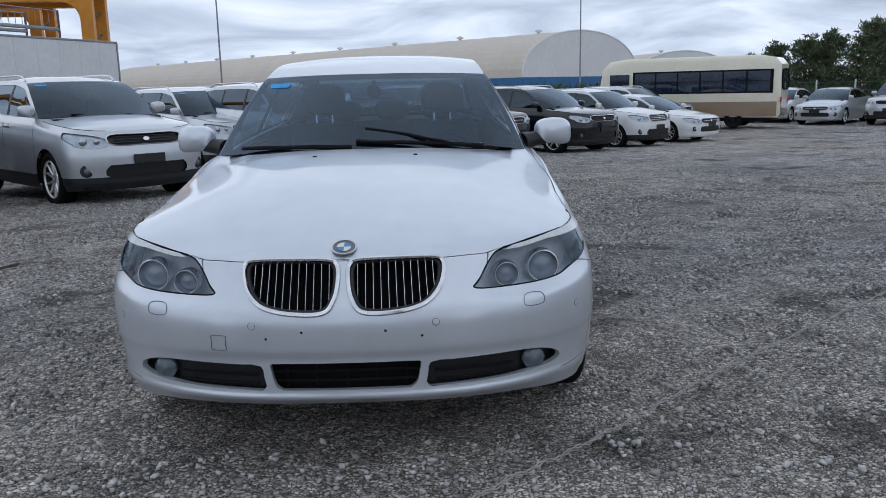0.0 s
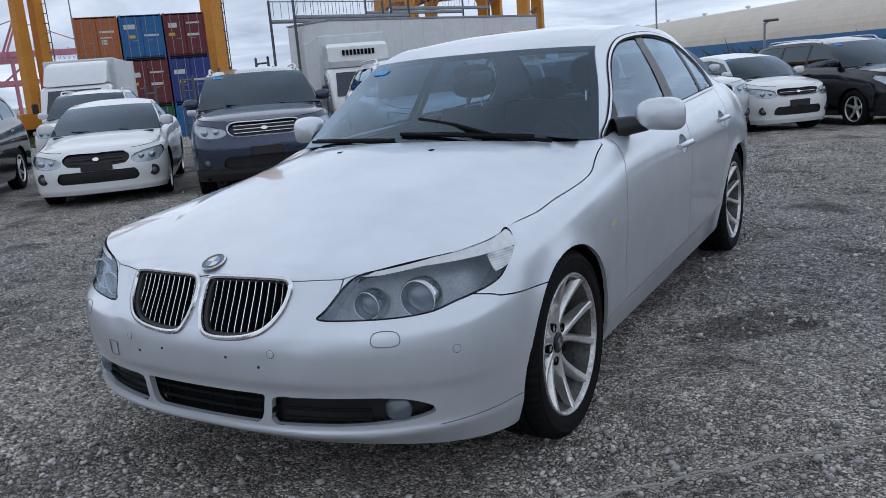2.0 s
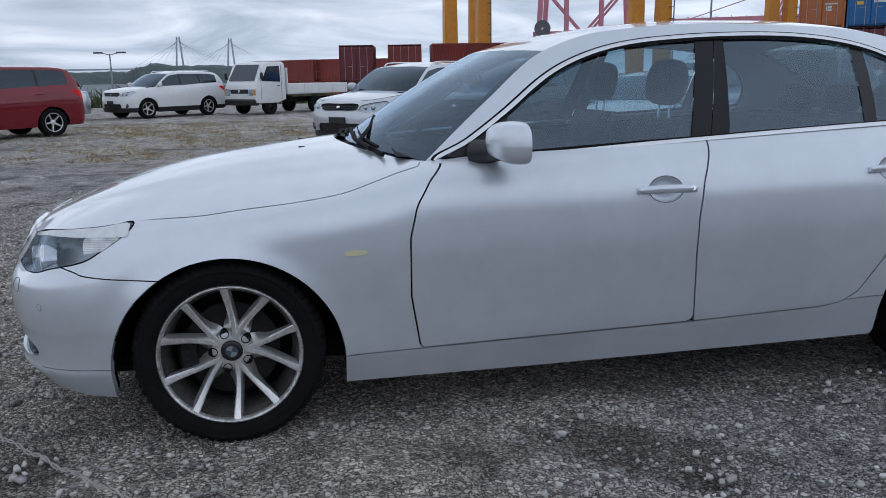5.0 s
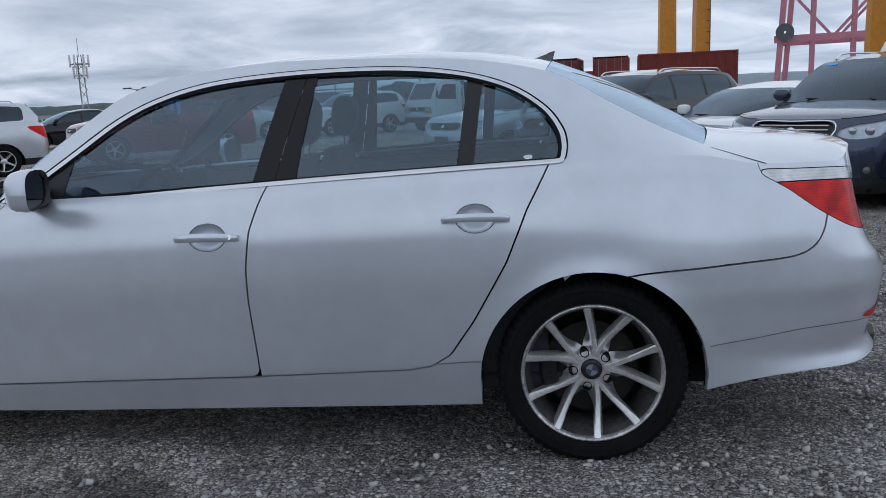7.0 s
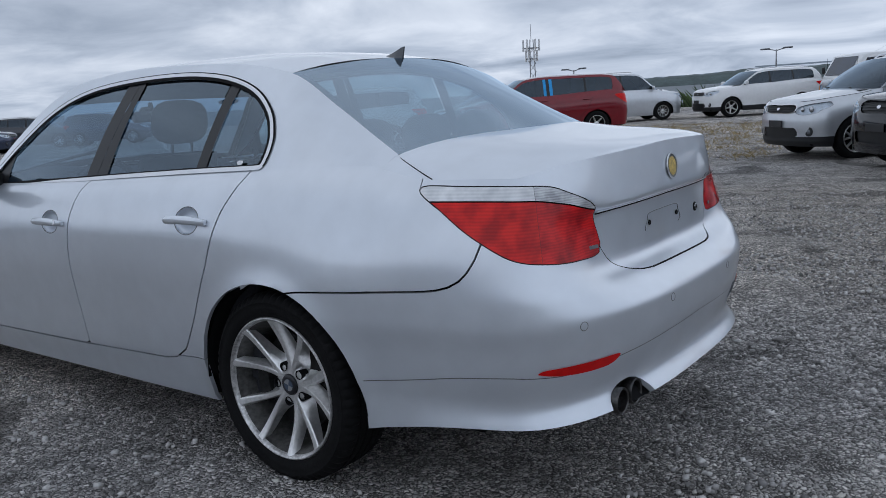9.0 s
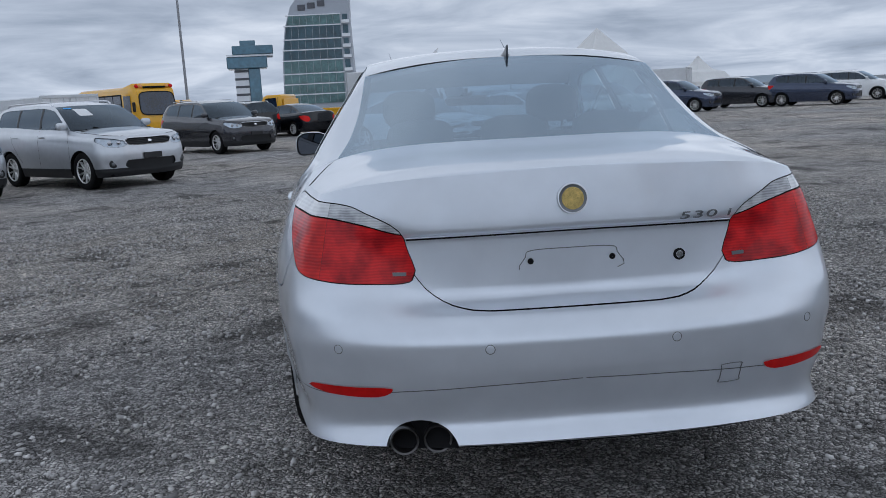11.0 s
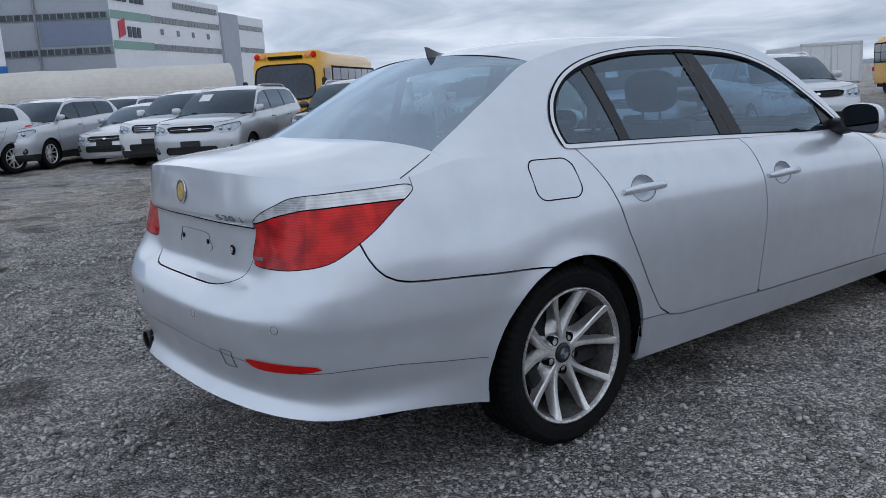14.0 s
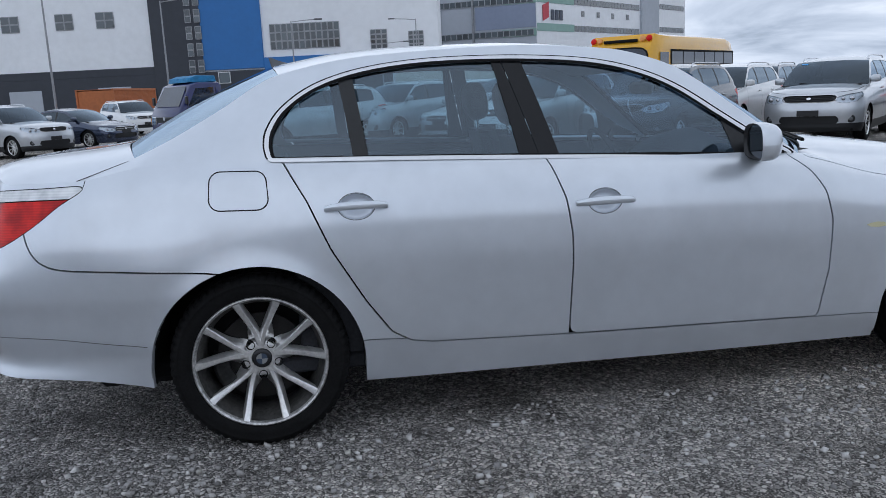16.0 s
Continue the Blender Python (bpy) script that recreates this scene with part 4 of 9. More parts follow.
    return dict(w=0.905, yf=-2.45, yr=2.415, lf=0.55, lr=0.30, taper=tail_taper, nf=2.4, nr=2.7, stations=st,
                rail=[(-0.884, 0.770, 0.952), (-0.64, 0.690, 1.158), (-0.40, 0.600, 1.333), (-0.15, 0.566, 1.405), (0.265, 0.555, 1.432),
                      (0.80, 0.553, 1.415), (1.16, 0.560, 1.356), (1.40, 0.583, 1.228), (1.58, 0.618, 1.132), (1.70, 0.655, 1.078)],
                hood_mid=[(-2.36, 0.712), (-2.30, 0.745), (-2.2, 0.782), (-2.0, 0.845), (-1.775, 0.900), (-1.55, 0.935), (-1.3, 0.968), (-1.13, 0.985)],
                roof_mid=[(-0.52, 1.345), (-0.3, 1.403), (0.0, 1.448), (0.3, 1.466), (0.6, 1.466), (0.9, 1.450), (1.20, 1.405)],
                deck_mid=[(1.80, 1.118), (1.95, 1.100), (2.1, 1.088), (2.22, 1.076), (2.30, 1.062)],
                head_edge=(-0.40, 1.16), screen_base=(-1.12, 0.985), back_base=(1.80, 1.118), deck_start=0.036, deck_pow=4.2, screen_bow=0.018, tumble=0.016, crease=bonnet_crease, dent=wall_forms)


def saloon():
    car = empty_thing("silver_saloon_car", "silver metallic executive saloon with kidney grilles parked on gravel", "car")
    sh = Shell(saloon_spec(), 230, 60)
    S, sf, sr = sh.s_side, sh.s_front, sh.s_rear
    wall = sh.wall()
    # wheel openings
    for yc, zc, r in ((-1.592, 0.272, 0.394), (1.300, 0.300, 0.388)):
        sc = S(yc)
        wall = clip(wall, lambda V: r - np.hypot(V[:, 3] - sc, np.maximum(V[:, 2] - zc, -0.02)))
    full = wall
    # outlines on the unrolled wall (length, height)
    kidney = closed_curve([(.016, .655), (.022, .698), (.055, .7125), (.18, .7150), (.300, .7130), (.340, .703), (.346, .672), (.322, .617), (.267, .573), (.173, .552), (.066, .553), (.028, .595)])
    lamp = closed_curve([(sf(.452), .606), (sf(.468), .632), (sf(.522), .692), (sf(.56), .716), (sf(.62), .7285), (sf(.76), .752), (S(-1.99), .772), (S(-1.885), .789),
                         (S(-1.90), .757), (S(-1.985), .703), (S(-2.06), .665), (sf(.815), .634), (sf(.75), .613), (sf(.62), .603)], 6)
    tail = closed_curve([(sr(.462), .772), (sr(.480), .860), (sr(.503), .915), (sr(.60), .958), (sr(.70), .984), (S(2.03), .992), (S(1.885), .990),
                         (S(1.965), .93), (S(2.06), .86), (sr(.795), .800), (sr(.72), .778), (sr(.60), .768)], 6)
    mid_air = np.array([(0.0, .380), (.255, .382), (.238, .288), (0.0, .288)])
    fog_air = closed_curve([(.286, .374), (.36, .377), (.45, .379), (sf(.61), .380), (sf(.70), .366), (sf(.752), .332), (sf(.70), .309), (sf(.55), .295), (.40, .290), (.30, .288), (.268, .290), (.274, .33)], 6)
    body = full
    body = sh.wall_clip(body, kidney, False)
    body = sh.wall_clip(body, lamp, False, 0.002)
    body = sh.wall_clip(body, tail, False, 0.002)
    body = clip(body, lambda V: np.minimum(np.minimum(0.255 - V[:, 3] - (0.382 - V[:, 2]) * 0.2, V[:, 2] - 0.288), 0.381 - V[:, 2]))
    body = sh.wall_clip(body, fog_air, False)
    # panels
    fdoor = [(S(-.83), 1.2), (S(-.83), .945), (S(-.885), .890), (S(-.935), .810), (S(-.962), .70), (S(-.962), .49), (S(-.93), .292), (S(.121), .317),
             (S(.108), .60), (S(.110), .72), (S(.128), .85), (S(.178), 1.0), (S(.20), 1.2)]
    rdoor = [(S(.20), 1.2), (S(.178), 1.0), (S(.128), .85), (S(.110), .72), (S(.108), .60), (S(.121), .317), (S(.66), .338), (S(.74), .352), (S(.81), .395),
             (S(.896), .519), (S(1.012), .723), (S(1.086), .902), (S(1.165), 1.045), (S(1.17), 1.2)]
    g = 0.0030
    front_door = sh.wall_clip(body, fdoor, True, g)
    rest = sh.wall_clip(body, fdoor, False, g)
    rear_door = sh.wall_clip(rest, rdoor, True, g)
    rest = sh.wall_clip(rest, rdoor, False, g)
    sill_poly = [(S(-1.4), 0.0), (S(-1.4), .280), (S(-.93), .290), (S(.121), .315), (S(.93), .372), (S(1.1), .38), (S(1.1), 0.0)]
    sill = sh.wall_clip(rest, sill_poly, True, 0.0024)
    rest = sh.wall_clip(rest, sill_poly, False, 0.0024)
    joint = [(0.0, .7085), (sf(.34), .7070), (sf(.50), .7090), (sf(.56), .7215), (sf(.62), .7335), (sf(.76), .7565), (S(-1.99), .7765), (S(-1.885), .7905)]
    joint += [(S(y), min(z, sh.top_at(y)[1] - .009)) for y, z in ((-1.69, .805), (-1.534, .816), (-1.342, .833), (-1.19, .856), (-1.063, .900), (-.985, .935), (-.90, .960))]
    run = spline([q[0] for q in joint], [q[1] for q in joint])
    bonnet_poly = [(-1, 2), (-1, .7085)] + [(a, float(run(a))) for a in np.linspace(0, joint[-1][0], 90)] + [(joint[-1][0], 2)]
    bonnet_edge = sh.wall_clip(rest, bonnet_poly, True, .0012)
    rest = sh.wall_clip(rest, bonnet_poly, False, .0012)
    fb_poly = [(-1, -1), (-1, .715), (sf(.345), .7155), (sf(.52), .7155), (sf(.50), .66), (sf(.80), .66), (S(-2.085), .634), (S(-2.06), .6245), (S(-1.96), .6125), (S(-1.86), .6045), (S(-1.75), .598), (S(-1.6), .59), (S(-1.6), -1)]
    front_bumper = sh.wall_clip(rest, fb_poly, True, .002)
    rest = sh.wall_clip(rest, fb_poly, False, .002)
    lid_poly = [(sr(0) + 1, .688), (sr(0.0), .688), (sr(.24), .689), (sr(.30), .693), (sr(.345), .702), (sr(.385), .716), (sr(.415), .735), (sr(.437), .755), (sr(.452), .775), (sr(.485), .82), (sr(.53), .90),
                (sr(.60), .935), (sr(.70), .962), (S(2.03), .972), (S(1.92), .982), (S(1.885), .990), (S(1.885), 1.3), (sr(0) + 1, 1.3)]
    lid_wall = sh.wall_clip(rest, lid_poly, True, .0014)
    rest = sh.wall_clip(rest, lid_poly, False, .0014)
    rb_poly = [(S(1.35), -1), (S(1.35), .66), (S(1.456), .676), (S(1.766), .700), (S(1.90), .708), (S(1.955), .7135), (S(1.995), .724), (S(2.027), .741), (S(2.052), .766), (S(2.072), .80), (S(2.09), .85), (sr(.78), .85), (sr(.60), .84), (sr(.40), .84), (sr(0) + 1, .84), (sr(0) + 1, -1)]
    rear_bumper = sh.wall_clip(rest, rb_poly, True, g)
    rest = sh.wall_clip(rest, rb_poly, False, g)
    fender = clip(rest, lambda V: V[:, 1])
    quarter = clip(rest, lambda V: -V[:, 1])

    def pair(name, mesh, mat, label=""):
        a = put(name, *thick_edge(mesh, 0.014), mat, car, label)
        b = put(name, *thick_edge(other_side(mesh), 0.014), mat, car, label)
        return a, b
    cup_f, cup_r = (S(-.022), .832, .066, .047), (S(.912), .874, .066, .047)

    def cut_cup(mesh, c):
        return clip(mesh, lambda V: 1 - np.hypot((V[:, 3] - c[0]) / c[2], (V[:, 2] - c[1]) / c[3]))
    front_door, rear_door = cut_cup(front_door, cup_f), cut_cup(rear_door, cup_r)
    doors_f = pair("front_door", front_door, SILVER)
    doors_r = pair("rear_door", rear_door, SILVER)
    for doors, c, y0, y1, zh in ((doors_f, cup_f, -.137, .094, .829), (doors_r, cup_r, .798, 1.028, .871)):
        for door, sg in zip(doors, (1, -1)):
            G = []
            for i in range(7):
                t = i / 6
                k = math.cos(t * math.pi / 2) ** 0.6 if i < 6 else 0.02
                d = -0.026 * math.sin(t * math.pi / 2) ** 0.8
                row = []
                for j in range(25):
                    a = 2 * math.pi * j / 24
                    q, nn = sh.at(c[0] + c[2] * k * math.cos(a), c[1] + c[3] * k * math.sin(a), d)
                    row.append((sg * q.x, q.y, q.z))
                G.append(row)
            V, F = grid_mesh(np.array(G))
            put("handle_cup", V, F if sg < 0 else [tuple(reversed(f)) for f in F], SILVER, door)
            put("cup_seam", *sweep_on_wall(sh, [(c[0] + c[2] * 1.01 * math.cos(a), c[1] + c[3] * 1.01 * math.sin(a)) for a in np.linspace(0, 2 * math.pi, 33)[:-1]], .0019, -.0006, sg, 5), BADGE_GREY, door)
            rows = []
            for i in range(15):
                t = i / 14
                y = y0 + (y1 - y0) * t
                end = (1 - abs(2 * t - 1) ** 3)
                q, nn = sh.at(S(y), zh + 0.002 * math.sin(math.pi * t), 0.004 + 0.026 * end ** 0.5)
                h, th = 0.0155 * (0.45 + 0.55 * end ** 0.5), 0.011
                up = Vector((0, 0, 1)) - nn * nn.z
                rows.append([tuple((q.x + nn.x * th * math.cos(a) + up.x * h * math.sin(a)) * (sg if k == 0 else 1) if k == 0 else
                                   (q + nn * th * math.cos(a) + up * h * math.sin(a))[k] for k in range(3)) for a in np.linspace(0, 2 * math.pi, 13)])
            V, F = grid_mesh(np.array(rows))
            handle = put("door_handle", V, F if sg > 0 else [tuple(reversed(f)) for f in F], SILVER, door)
            for yy in (y0 + 0.012, y1 - 0.012):
                q, nn = sh.at(S(yy), zh, 0.006)
                put("handle_end", *moved(box(-.008, .012, -.012, .012, -.011, .011, .004), Matrix.Translation((sg * q.x, q.y, q.z))), SILVER, handle)
    q, nn = sh.at(S(.068), .831, 0.030)
    put("door_lock", *disc(q, nn, .010, .003, 16), CHROME, doors_f[0])
    pair("sill", sill, SILVER)
    pair("front_wing", fender, SILVER)
    put("front_bumper", *thick_edge(both_sides(front_bumper), 0.02), SILVER, car, "silver front bumper without a number plate")
    rear_skin = clip(both_sides(rear_bumper), lambda V: np.where((V[:, 0] > 0) & (V[:, 1] > 2.0), 1 - np.hypot((V[:, 0] - .442) / .100, (V[:, 2] - .315) / .080), -1))
    rbump = put("rear_bumper", *thick_edge(rear_skin, 0.02), SILVER, car)
    # dark shell behind the joints
    put("inner_shell", *both_sides(offset_in(body, 0.034)), MATT_BLACK, car)
    # bonnet with its shut line, boot lid, roof
    hood = sh.hood()
    hood = clip(hood, lambda V: V[:, 1] - (-1.165 + 0.30 * (V[:, 0] / 0.77) ** 2.4))
    put("bonnet", *thick_edge(weld(joined(both_sides((hood[0][:, :3], hood[1])), both_sides((bonnet_edge[0][:, :3], bonnet_edge[1])))), 0.012), SILVER, car)
    deck = sh.deck()
    lid = put("boot_lid", *joined(both_sides(lid_wall), both_sides(deck)), SILVER, car, "silver boot lid with a worn round emblem")
    put("roof", *both_sides(sh.roof()), SILVER, car)
    # cabin sides with window openings
    side = sh.cabin_side(130, 34, True)
    dlo = closed_curve([(-.835, .948), (-.72, 1.020), (-.585, 1.112), (-.41, 1.238), (-.25, 1.312), (-.06, 1.358), (.20, 1.381), (.48, 1.387), (.70, 1.377), (.89, 1.348),
                        (1.04, 1.298), (1.15, 1.225), (1.203, 1.155), (1.216, 1.105), (1.212, 1.066), (1.204, 1.051), (1.185, 1.0475), (1.12, 1.0445), (.85, 1.034), (.42, 1.014), (0.0, .992), (-.42, .970)], 6)
    frame_side = clip(side, lambda V: -polygon_distance(V[:, 3], V[:, 4], dlo))
    quarter_all = weld(joined((quarter[0][:, :3], quarter[1]), (frame_side[0][:, :3], frame_side[1])))
    put("quarter_panel", *thick_edge(quarter_all, 0.014), SILVER, car)
    put("quarter_panel", *thick_edge(other_side(quarter_all), 0.014), SILVER, car)
    opening = clip(side, lambda V: polygon_distance(V[:, 3], V[:, 4], dlo) + 0.001)
    opening = offset_in(opening, 0.008)

    def band(mesh, y_low, y_high, slope):
        """Between two slanting lines; slope is the shift in y for each metre of height above 1 m."""
        m1 = clip(mesh, lambda V: (y_low + slope * (V[:, 4] - 1.0)) - V[:, 3])
        return clip(m1, lambda V: V[:, 3] - (y_high + slope * (V[:, 4] - 1.0)))
    for k, flip in ((0, False), (1, True)):
        f = other_side if flip else (lambda q: q)
        glass_f = band(opening, -2, 0.118, 0.26)
        glass_r = band(opening, 0.274, 0.845, 0.08)
        glass_q = band(opening, 0.900, 3, 0.10)
        put("window_glass", *f(glass_f), GLASS_SIDE, doors_f[k])
        put("window_glass", *f(glass_r), GLASS_SIDE, doors_r[k])
        put("quarter_glass", *f(glass_q), GLASS_SIDE, doors_r[k])
        put("pillar_trim", *f(offset_in(band(opening, 0.118, 0.196, 0.26), -0.004)), PILLAR_BLACK, doors_f[k])
        put("pillar_trim", *f(offset_in(band(band(opening, 0.1985, 3, 0.26), -2, 0.274, 0.16), -0.004)), PILLAR_BLACK, doors_r[k])
        put("window_divider", *f(offset_in(band(opening, 0.845, 0.900, 0.11), -0.003)), BLACK_PLASTIC, doors_r[k])
        # mirror foot triangle
        put("mirror_foot", *f(offset_in(clip(clip(opening, lambda V: V[:, 3] + 0.60 - (V[:, 4] - 1.0) * 0.30), lambda V: -1 - 0 * V[:, 0]), -0.003)), BLACK_PLASTIC, doors_f[k])
        # bright surround of the windows, with a dark seal outside it
        sgn = -1 if flip else 1
        pts, nrm = [], []
        for y, z in np.vstack([dlo, dlo[:1]]):
            pts.append((sgn * sh.side_x(y, z), y, z))
            nrm.append(Vector((sgn * 0.88, 0, 0.47)))
        c = dlo.mean(0)
        outer = c + (dlo - c) * 1.012
        for nm, ring, wd, lift, mt in (("window_surround", dlo, 0.016, 0.004, SATIN), ("window_seal", outer + (0, 0.004), 0.009, 0.003, MATT_BLACK), ("window_rubber", c + (dlo - c) * (.982, .955), 0.013, 0.0025, MATT_BLACK)):
            pp, nn = [], []
            for y, z in np.vstack([ring, ring[:1]]):
                pp.append((sgn * sh.side_x(y, z), y, z))
                nn.append(Vector((sgn * 0.90, 0, 0.43)))
            V, F = ribbon(pp, nn, wd, lift)
            put(nm, V, F, mt, car)
    # screens
    ws = sh.screen(True)
    put("windscreen", *both_sides(clip(ws, lambda V: np.maximum(V[:, 0] / 0.60 - 1.5, -1))), GLASS_FRONT, car)
    put("rear_window", *both_sides(sh.screen(False, out=0.0)), GLASS_REAR, car)
    for front in (True, False):
        V, F = sh.screen(front, 30, 40, 0.0)
        scr = (V, F)
        scr = (np.column_stack([V, V[:, 3] / (np.interp(V[:, 4], *((np.linspace(0, 1, 31), [sh.rail_at((-0.884 + 0.484 * t) if front else (1.70 - 0.54 * t))[0] for t in np.linspace(0, 1, 31)]))))]), F)
        edge_m = clip(scr, lambda V: np.minimum(np.minimum(0.955 - V[:, 5], V[:, 4] - (0.06 if front else 0.015)), 0.965 - V[:, 4]))
        put("screen_border", *both_sides(offset_in(edge_m, 0.003)), MATT_BLACK, car)
    # cowl with wiper wells
    cow = []
    for i in range(25):
        x = 0.76 * i / 24
        y0, y1 = -1.165 + 0.30 * (x / 0.77) ** 2.4, -1.10 + 0.235 * (x / 0.77) ** 2.2
        cow.append([(x, y0 - 0.02, 0.955 - 0.02 * (x / .76) ** 2), (x, y0 + 0.03, 0.945 - 0.02 * (x / .76) ** 2), (x, y1 + 0.02, 0.965 - 0.02 * (x / .76) ** 2)])
    put("cowl", *both_sides((lambda q: (q[0], [tuple(reversed(f)) for f in q[1]]))(grid_mesh(np.array(cow)))), BLACK_PLASTIC, car)
    for pts in ([(0.55, -1.06, 0.985), (0.30, -1.10, 1.004), (0.0, -1.09, 1.017), (-0.06, -1.085, 1.02)], [(-0.08, -1.14, 0.996), (-0.30, -1.12, 1.000), (-0.62, -1.00, 0.992)]):
        wiper = put("wiper", *tube(pts, 0.008, 6), MATT_BLACK, car)
        put("wiper_blade", *tube([(x, y + 0.03, z + 0.004) for x, y, z in pts], 0.006, 6), RUBBER, wiper)
    put("wiper", *tube([(0.62, -1.02, 0.965), (0.40, -1.09, 1.000), (0.18, -1.02, 1.045), (-0.02, -0.985, 1.075)], 0.009, 6), MATT_BLACK, car)
    # washer jets on the bonnet
    for x in (0.226, -0.226):
        put("washer_jet", *joined(box(x - .011, x + .011, -1.325, -1.295, .962, .974, .004)), MATT_BLACK, car)
    return car, sh, kidney, lamp, tail, fog_air, doors_f, doors_r, lid, rbump, full


car, sh, kidney, lamp, tail, fog_air, doors_f, doors_r, lid, rbump, full_wall = saloon()
INDICATOR = material("clear_indicator_lens", (0.74, 0.76, 0.78), 0.25, coat=0.6, noise_scale=50, noise_amount=0.1)
FOG_GLASS = material("dull_fog_lamp_glass", (0.13, 0.14, 0.15), 0.25, coat=0.4, noise_scale=60, noise_amount=0.3)
WORN_YELLOW = material("peeling_yellow_enamel", (0.55, 0.40, 0.12), 0.55, noise_scale=60, noise_amount=0.45)


def surface_disc(at, r, normal, mats, parent, worn=False):
    """A round badge: a ring, a dark band and four quarters."""
    q = Vector(normal).to_track_quat("X", "Z").to_matrix().to_4x4()
    m = Matrix.Translation(Vector(at)) @ q
    body = put("round_emblem", *moved(lathe([(0, r), (.003, r), (.0045, r * .96), (.0040, r * .93), (.0038, r * .62), (.0030, .0004)], 36, "x"), m), mats[0], parent)
    put("emblem_rim", *moved(lathe([(.002, r * 1.03), (.0055, r * 1.0), (.0055, r * .93), (.003, r * .92)], 36, "x"), m), SATIN, body)
    if worn:
        put("emblem_core", *moved(lathe([(.0042, r * .74), (.0050, r * .72), (.0052, .0004)], 28, "x"), m), WORN_YELLOW, body)
        return
    for k in range(4):
        V = [(.0052, 0, 0)] + [(.0052, r * .60 * math.cos(a), r * .60 * math.sin(a)) for a in np.linspace(k * math.pi / 2, (k + 1) * math.pi / 2, 9)]
        put("emblem_quarter", *moved((np.array(V), [tuple(range(10))]), m), mats[1 + k % 2], body)


def dress_saloon():
    S, sf, sr = sh.s_side, sh.s_front, sh.s_rear
    for sg in (1, -1):
        flip = (lambda q: q) if sg > 0 else other_side
        # kidney grille: bright surround, upright bars, dark box behind
        grille = put("kidney_grille", *flip(offset_in(sh.wall_clip(sh.wall(), kidney, True, -0.006), 0.055)), MATT_BLACK, car, "bright-framed kidney grille with upright bars")
        put("grille_surround", *sweep_on_wall(sh, kidney, 0.0085, 0.002, sg), CHROME, grille)
        k2 = kidney.mean(0) + (kidney - kidney.mean(0)) * 0.95
        put("grille_lining", *sweep_on_wall(sh, k2, 0.012, -0.016, sg), BLACK_PLASTIC, grille)
        for k in range(11):
            x = 0.048 + 0.0262 * k
            zs = [z for (a, z), (b, z2) in zip(kidney, np.roll(kidney, -1, 0)) if (a - x) * (b - x) <= 0]
            if len(zs) < 2:
                continue
            z0, z1 = min(zs) + 0.006, max(zs) - 0.006
            rows = []
            for i in range(7):
                z = z0 + (z1 - z0) * i / 6
                q, nn = sh.at(x, z, -0.010 - 0.012 * (1 - i / 6))
                xx = sg * q.x
                rows.append([(xx - .0028, q.y + .030, q.z), (xx - .0028, q.y + .003, q.z), (xx, q.y, q.z), (xx + .0028, q.y + .003, q.z), (xx + .0028, q.y + .030, q.z)])
            V, F = grid_mesh(np.array(rows))
            fin = put("grille_bar", V, [tuple(reversed(f)) for f in F], MATT_BLACK, grille)
            put("bar_edge", *tube([tuple(np.array(r[2]) + (0, -.0004, 0)) for r in rows], .0013, 5), CHROME, fin)
        # headlamp
        lens = sh.wall_clip(sh.wall(), lamp, True, 0.001)
        unit = put("headlamp", *flip(offset_in(sh.wall_clip(sh.wall(), lamp, True, -0.004), 0.075)), material("lamp_bucket", (0.46, 0.465, 0.48), 0.35, 0.5, noise_scale=20, noise_amount=0.2), car, "hazed twin-projector headlamp")
        put("lens", *flip(offset_in(lens, -0.001)), LENS_HAZED, unit)
        ln = sweep_on_wall(sh, lamp, 0.004, -0.003, sg)
        put("lamp_seal", *ln, MATT_BLACK, unit)
        # side walls of the lamp housing
        rows = []
        for d in (0.0, -0.035, -0.075):
            rows.append([(sg * q.x, q.y, q.z) for q, _ in (sh.at(s, z, d) for s, z in np.vstack([lamp, lamp[:1]]))])
        V, F = grid_mesh(np.array(rows))
        put("housing", V, F, REFLECTOR, unit)
        for s, z, r in ((sf(.605), .664, .043), (sf(.765), .672, .057)):
            q, nn = sh.at(s, z, -0.075)
            d = Vector((0.10, -1, 0.0)).normalized()
            m = Matrix.Translation(q + d * 0.012) @ d.to_track_quat("X", "Z").to_matrix().to_4x4()
            ring = lathe([(0, r * 1.02), (.045, r * 1.04), (.050, r), (.050, r * .90), (.040, r * .87), (.025, r * .80)], 32, "x")
            core = lathe([(.02, r * .84), (.032, r * .66), (.040, r * .40), (.043, .0004)], 28, "x")
            halo = lathe([(.049, r * .99), (.054, r * .95), (.049, r * .90)], 32, "x")
            proj = put("projector", *flip(moved(ring, m)), REFLECTOR, unit)
            put("projector_lens", *flip(moved(core, m)), material("projector_glass", (0.30, 0.32, 0.35), 0.08, 0.3, coat=1.0), proj)
            put("halo_ring", *flip(moved(halo, m)), WHITE_STRIP, proj)
        strip_top = [(sf(.555), .7135), (sf(.62), .7295), (sf(.76), .7535), (S(-1.99), .774), (S(-1.887), .789), (S(-1.896), .742), (S(-1.99), .742), (sf(.76), .7345), (sf(.63), .7150)]
        put("indicator_strip", *flip(offset_in(sh.wall_clip(sh.wall(), strip_top, True, 0.001), -0.0025)), INDICATOR, unit, "clear ribbed indicator strip")
        outer = [(S(-2.062), .7415), (S(-2.052), .690), (S(-1.985), .700), (S(-1.915), .744)]
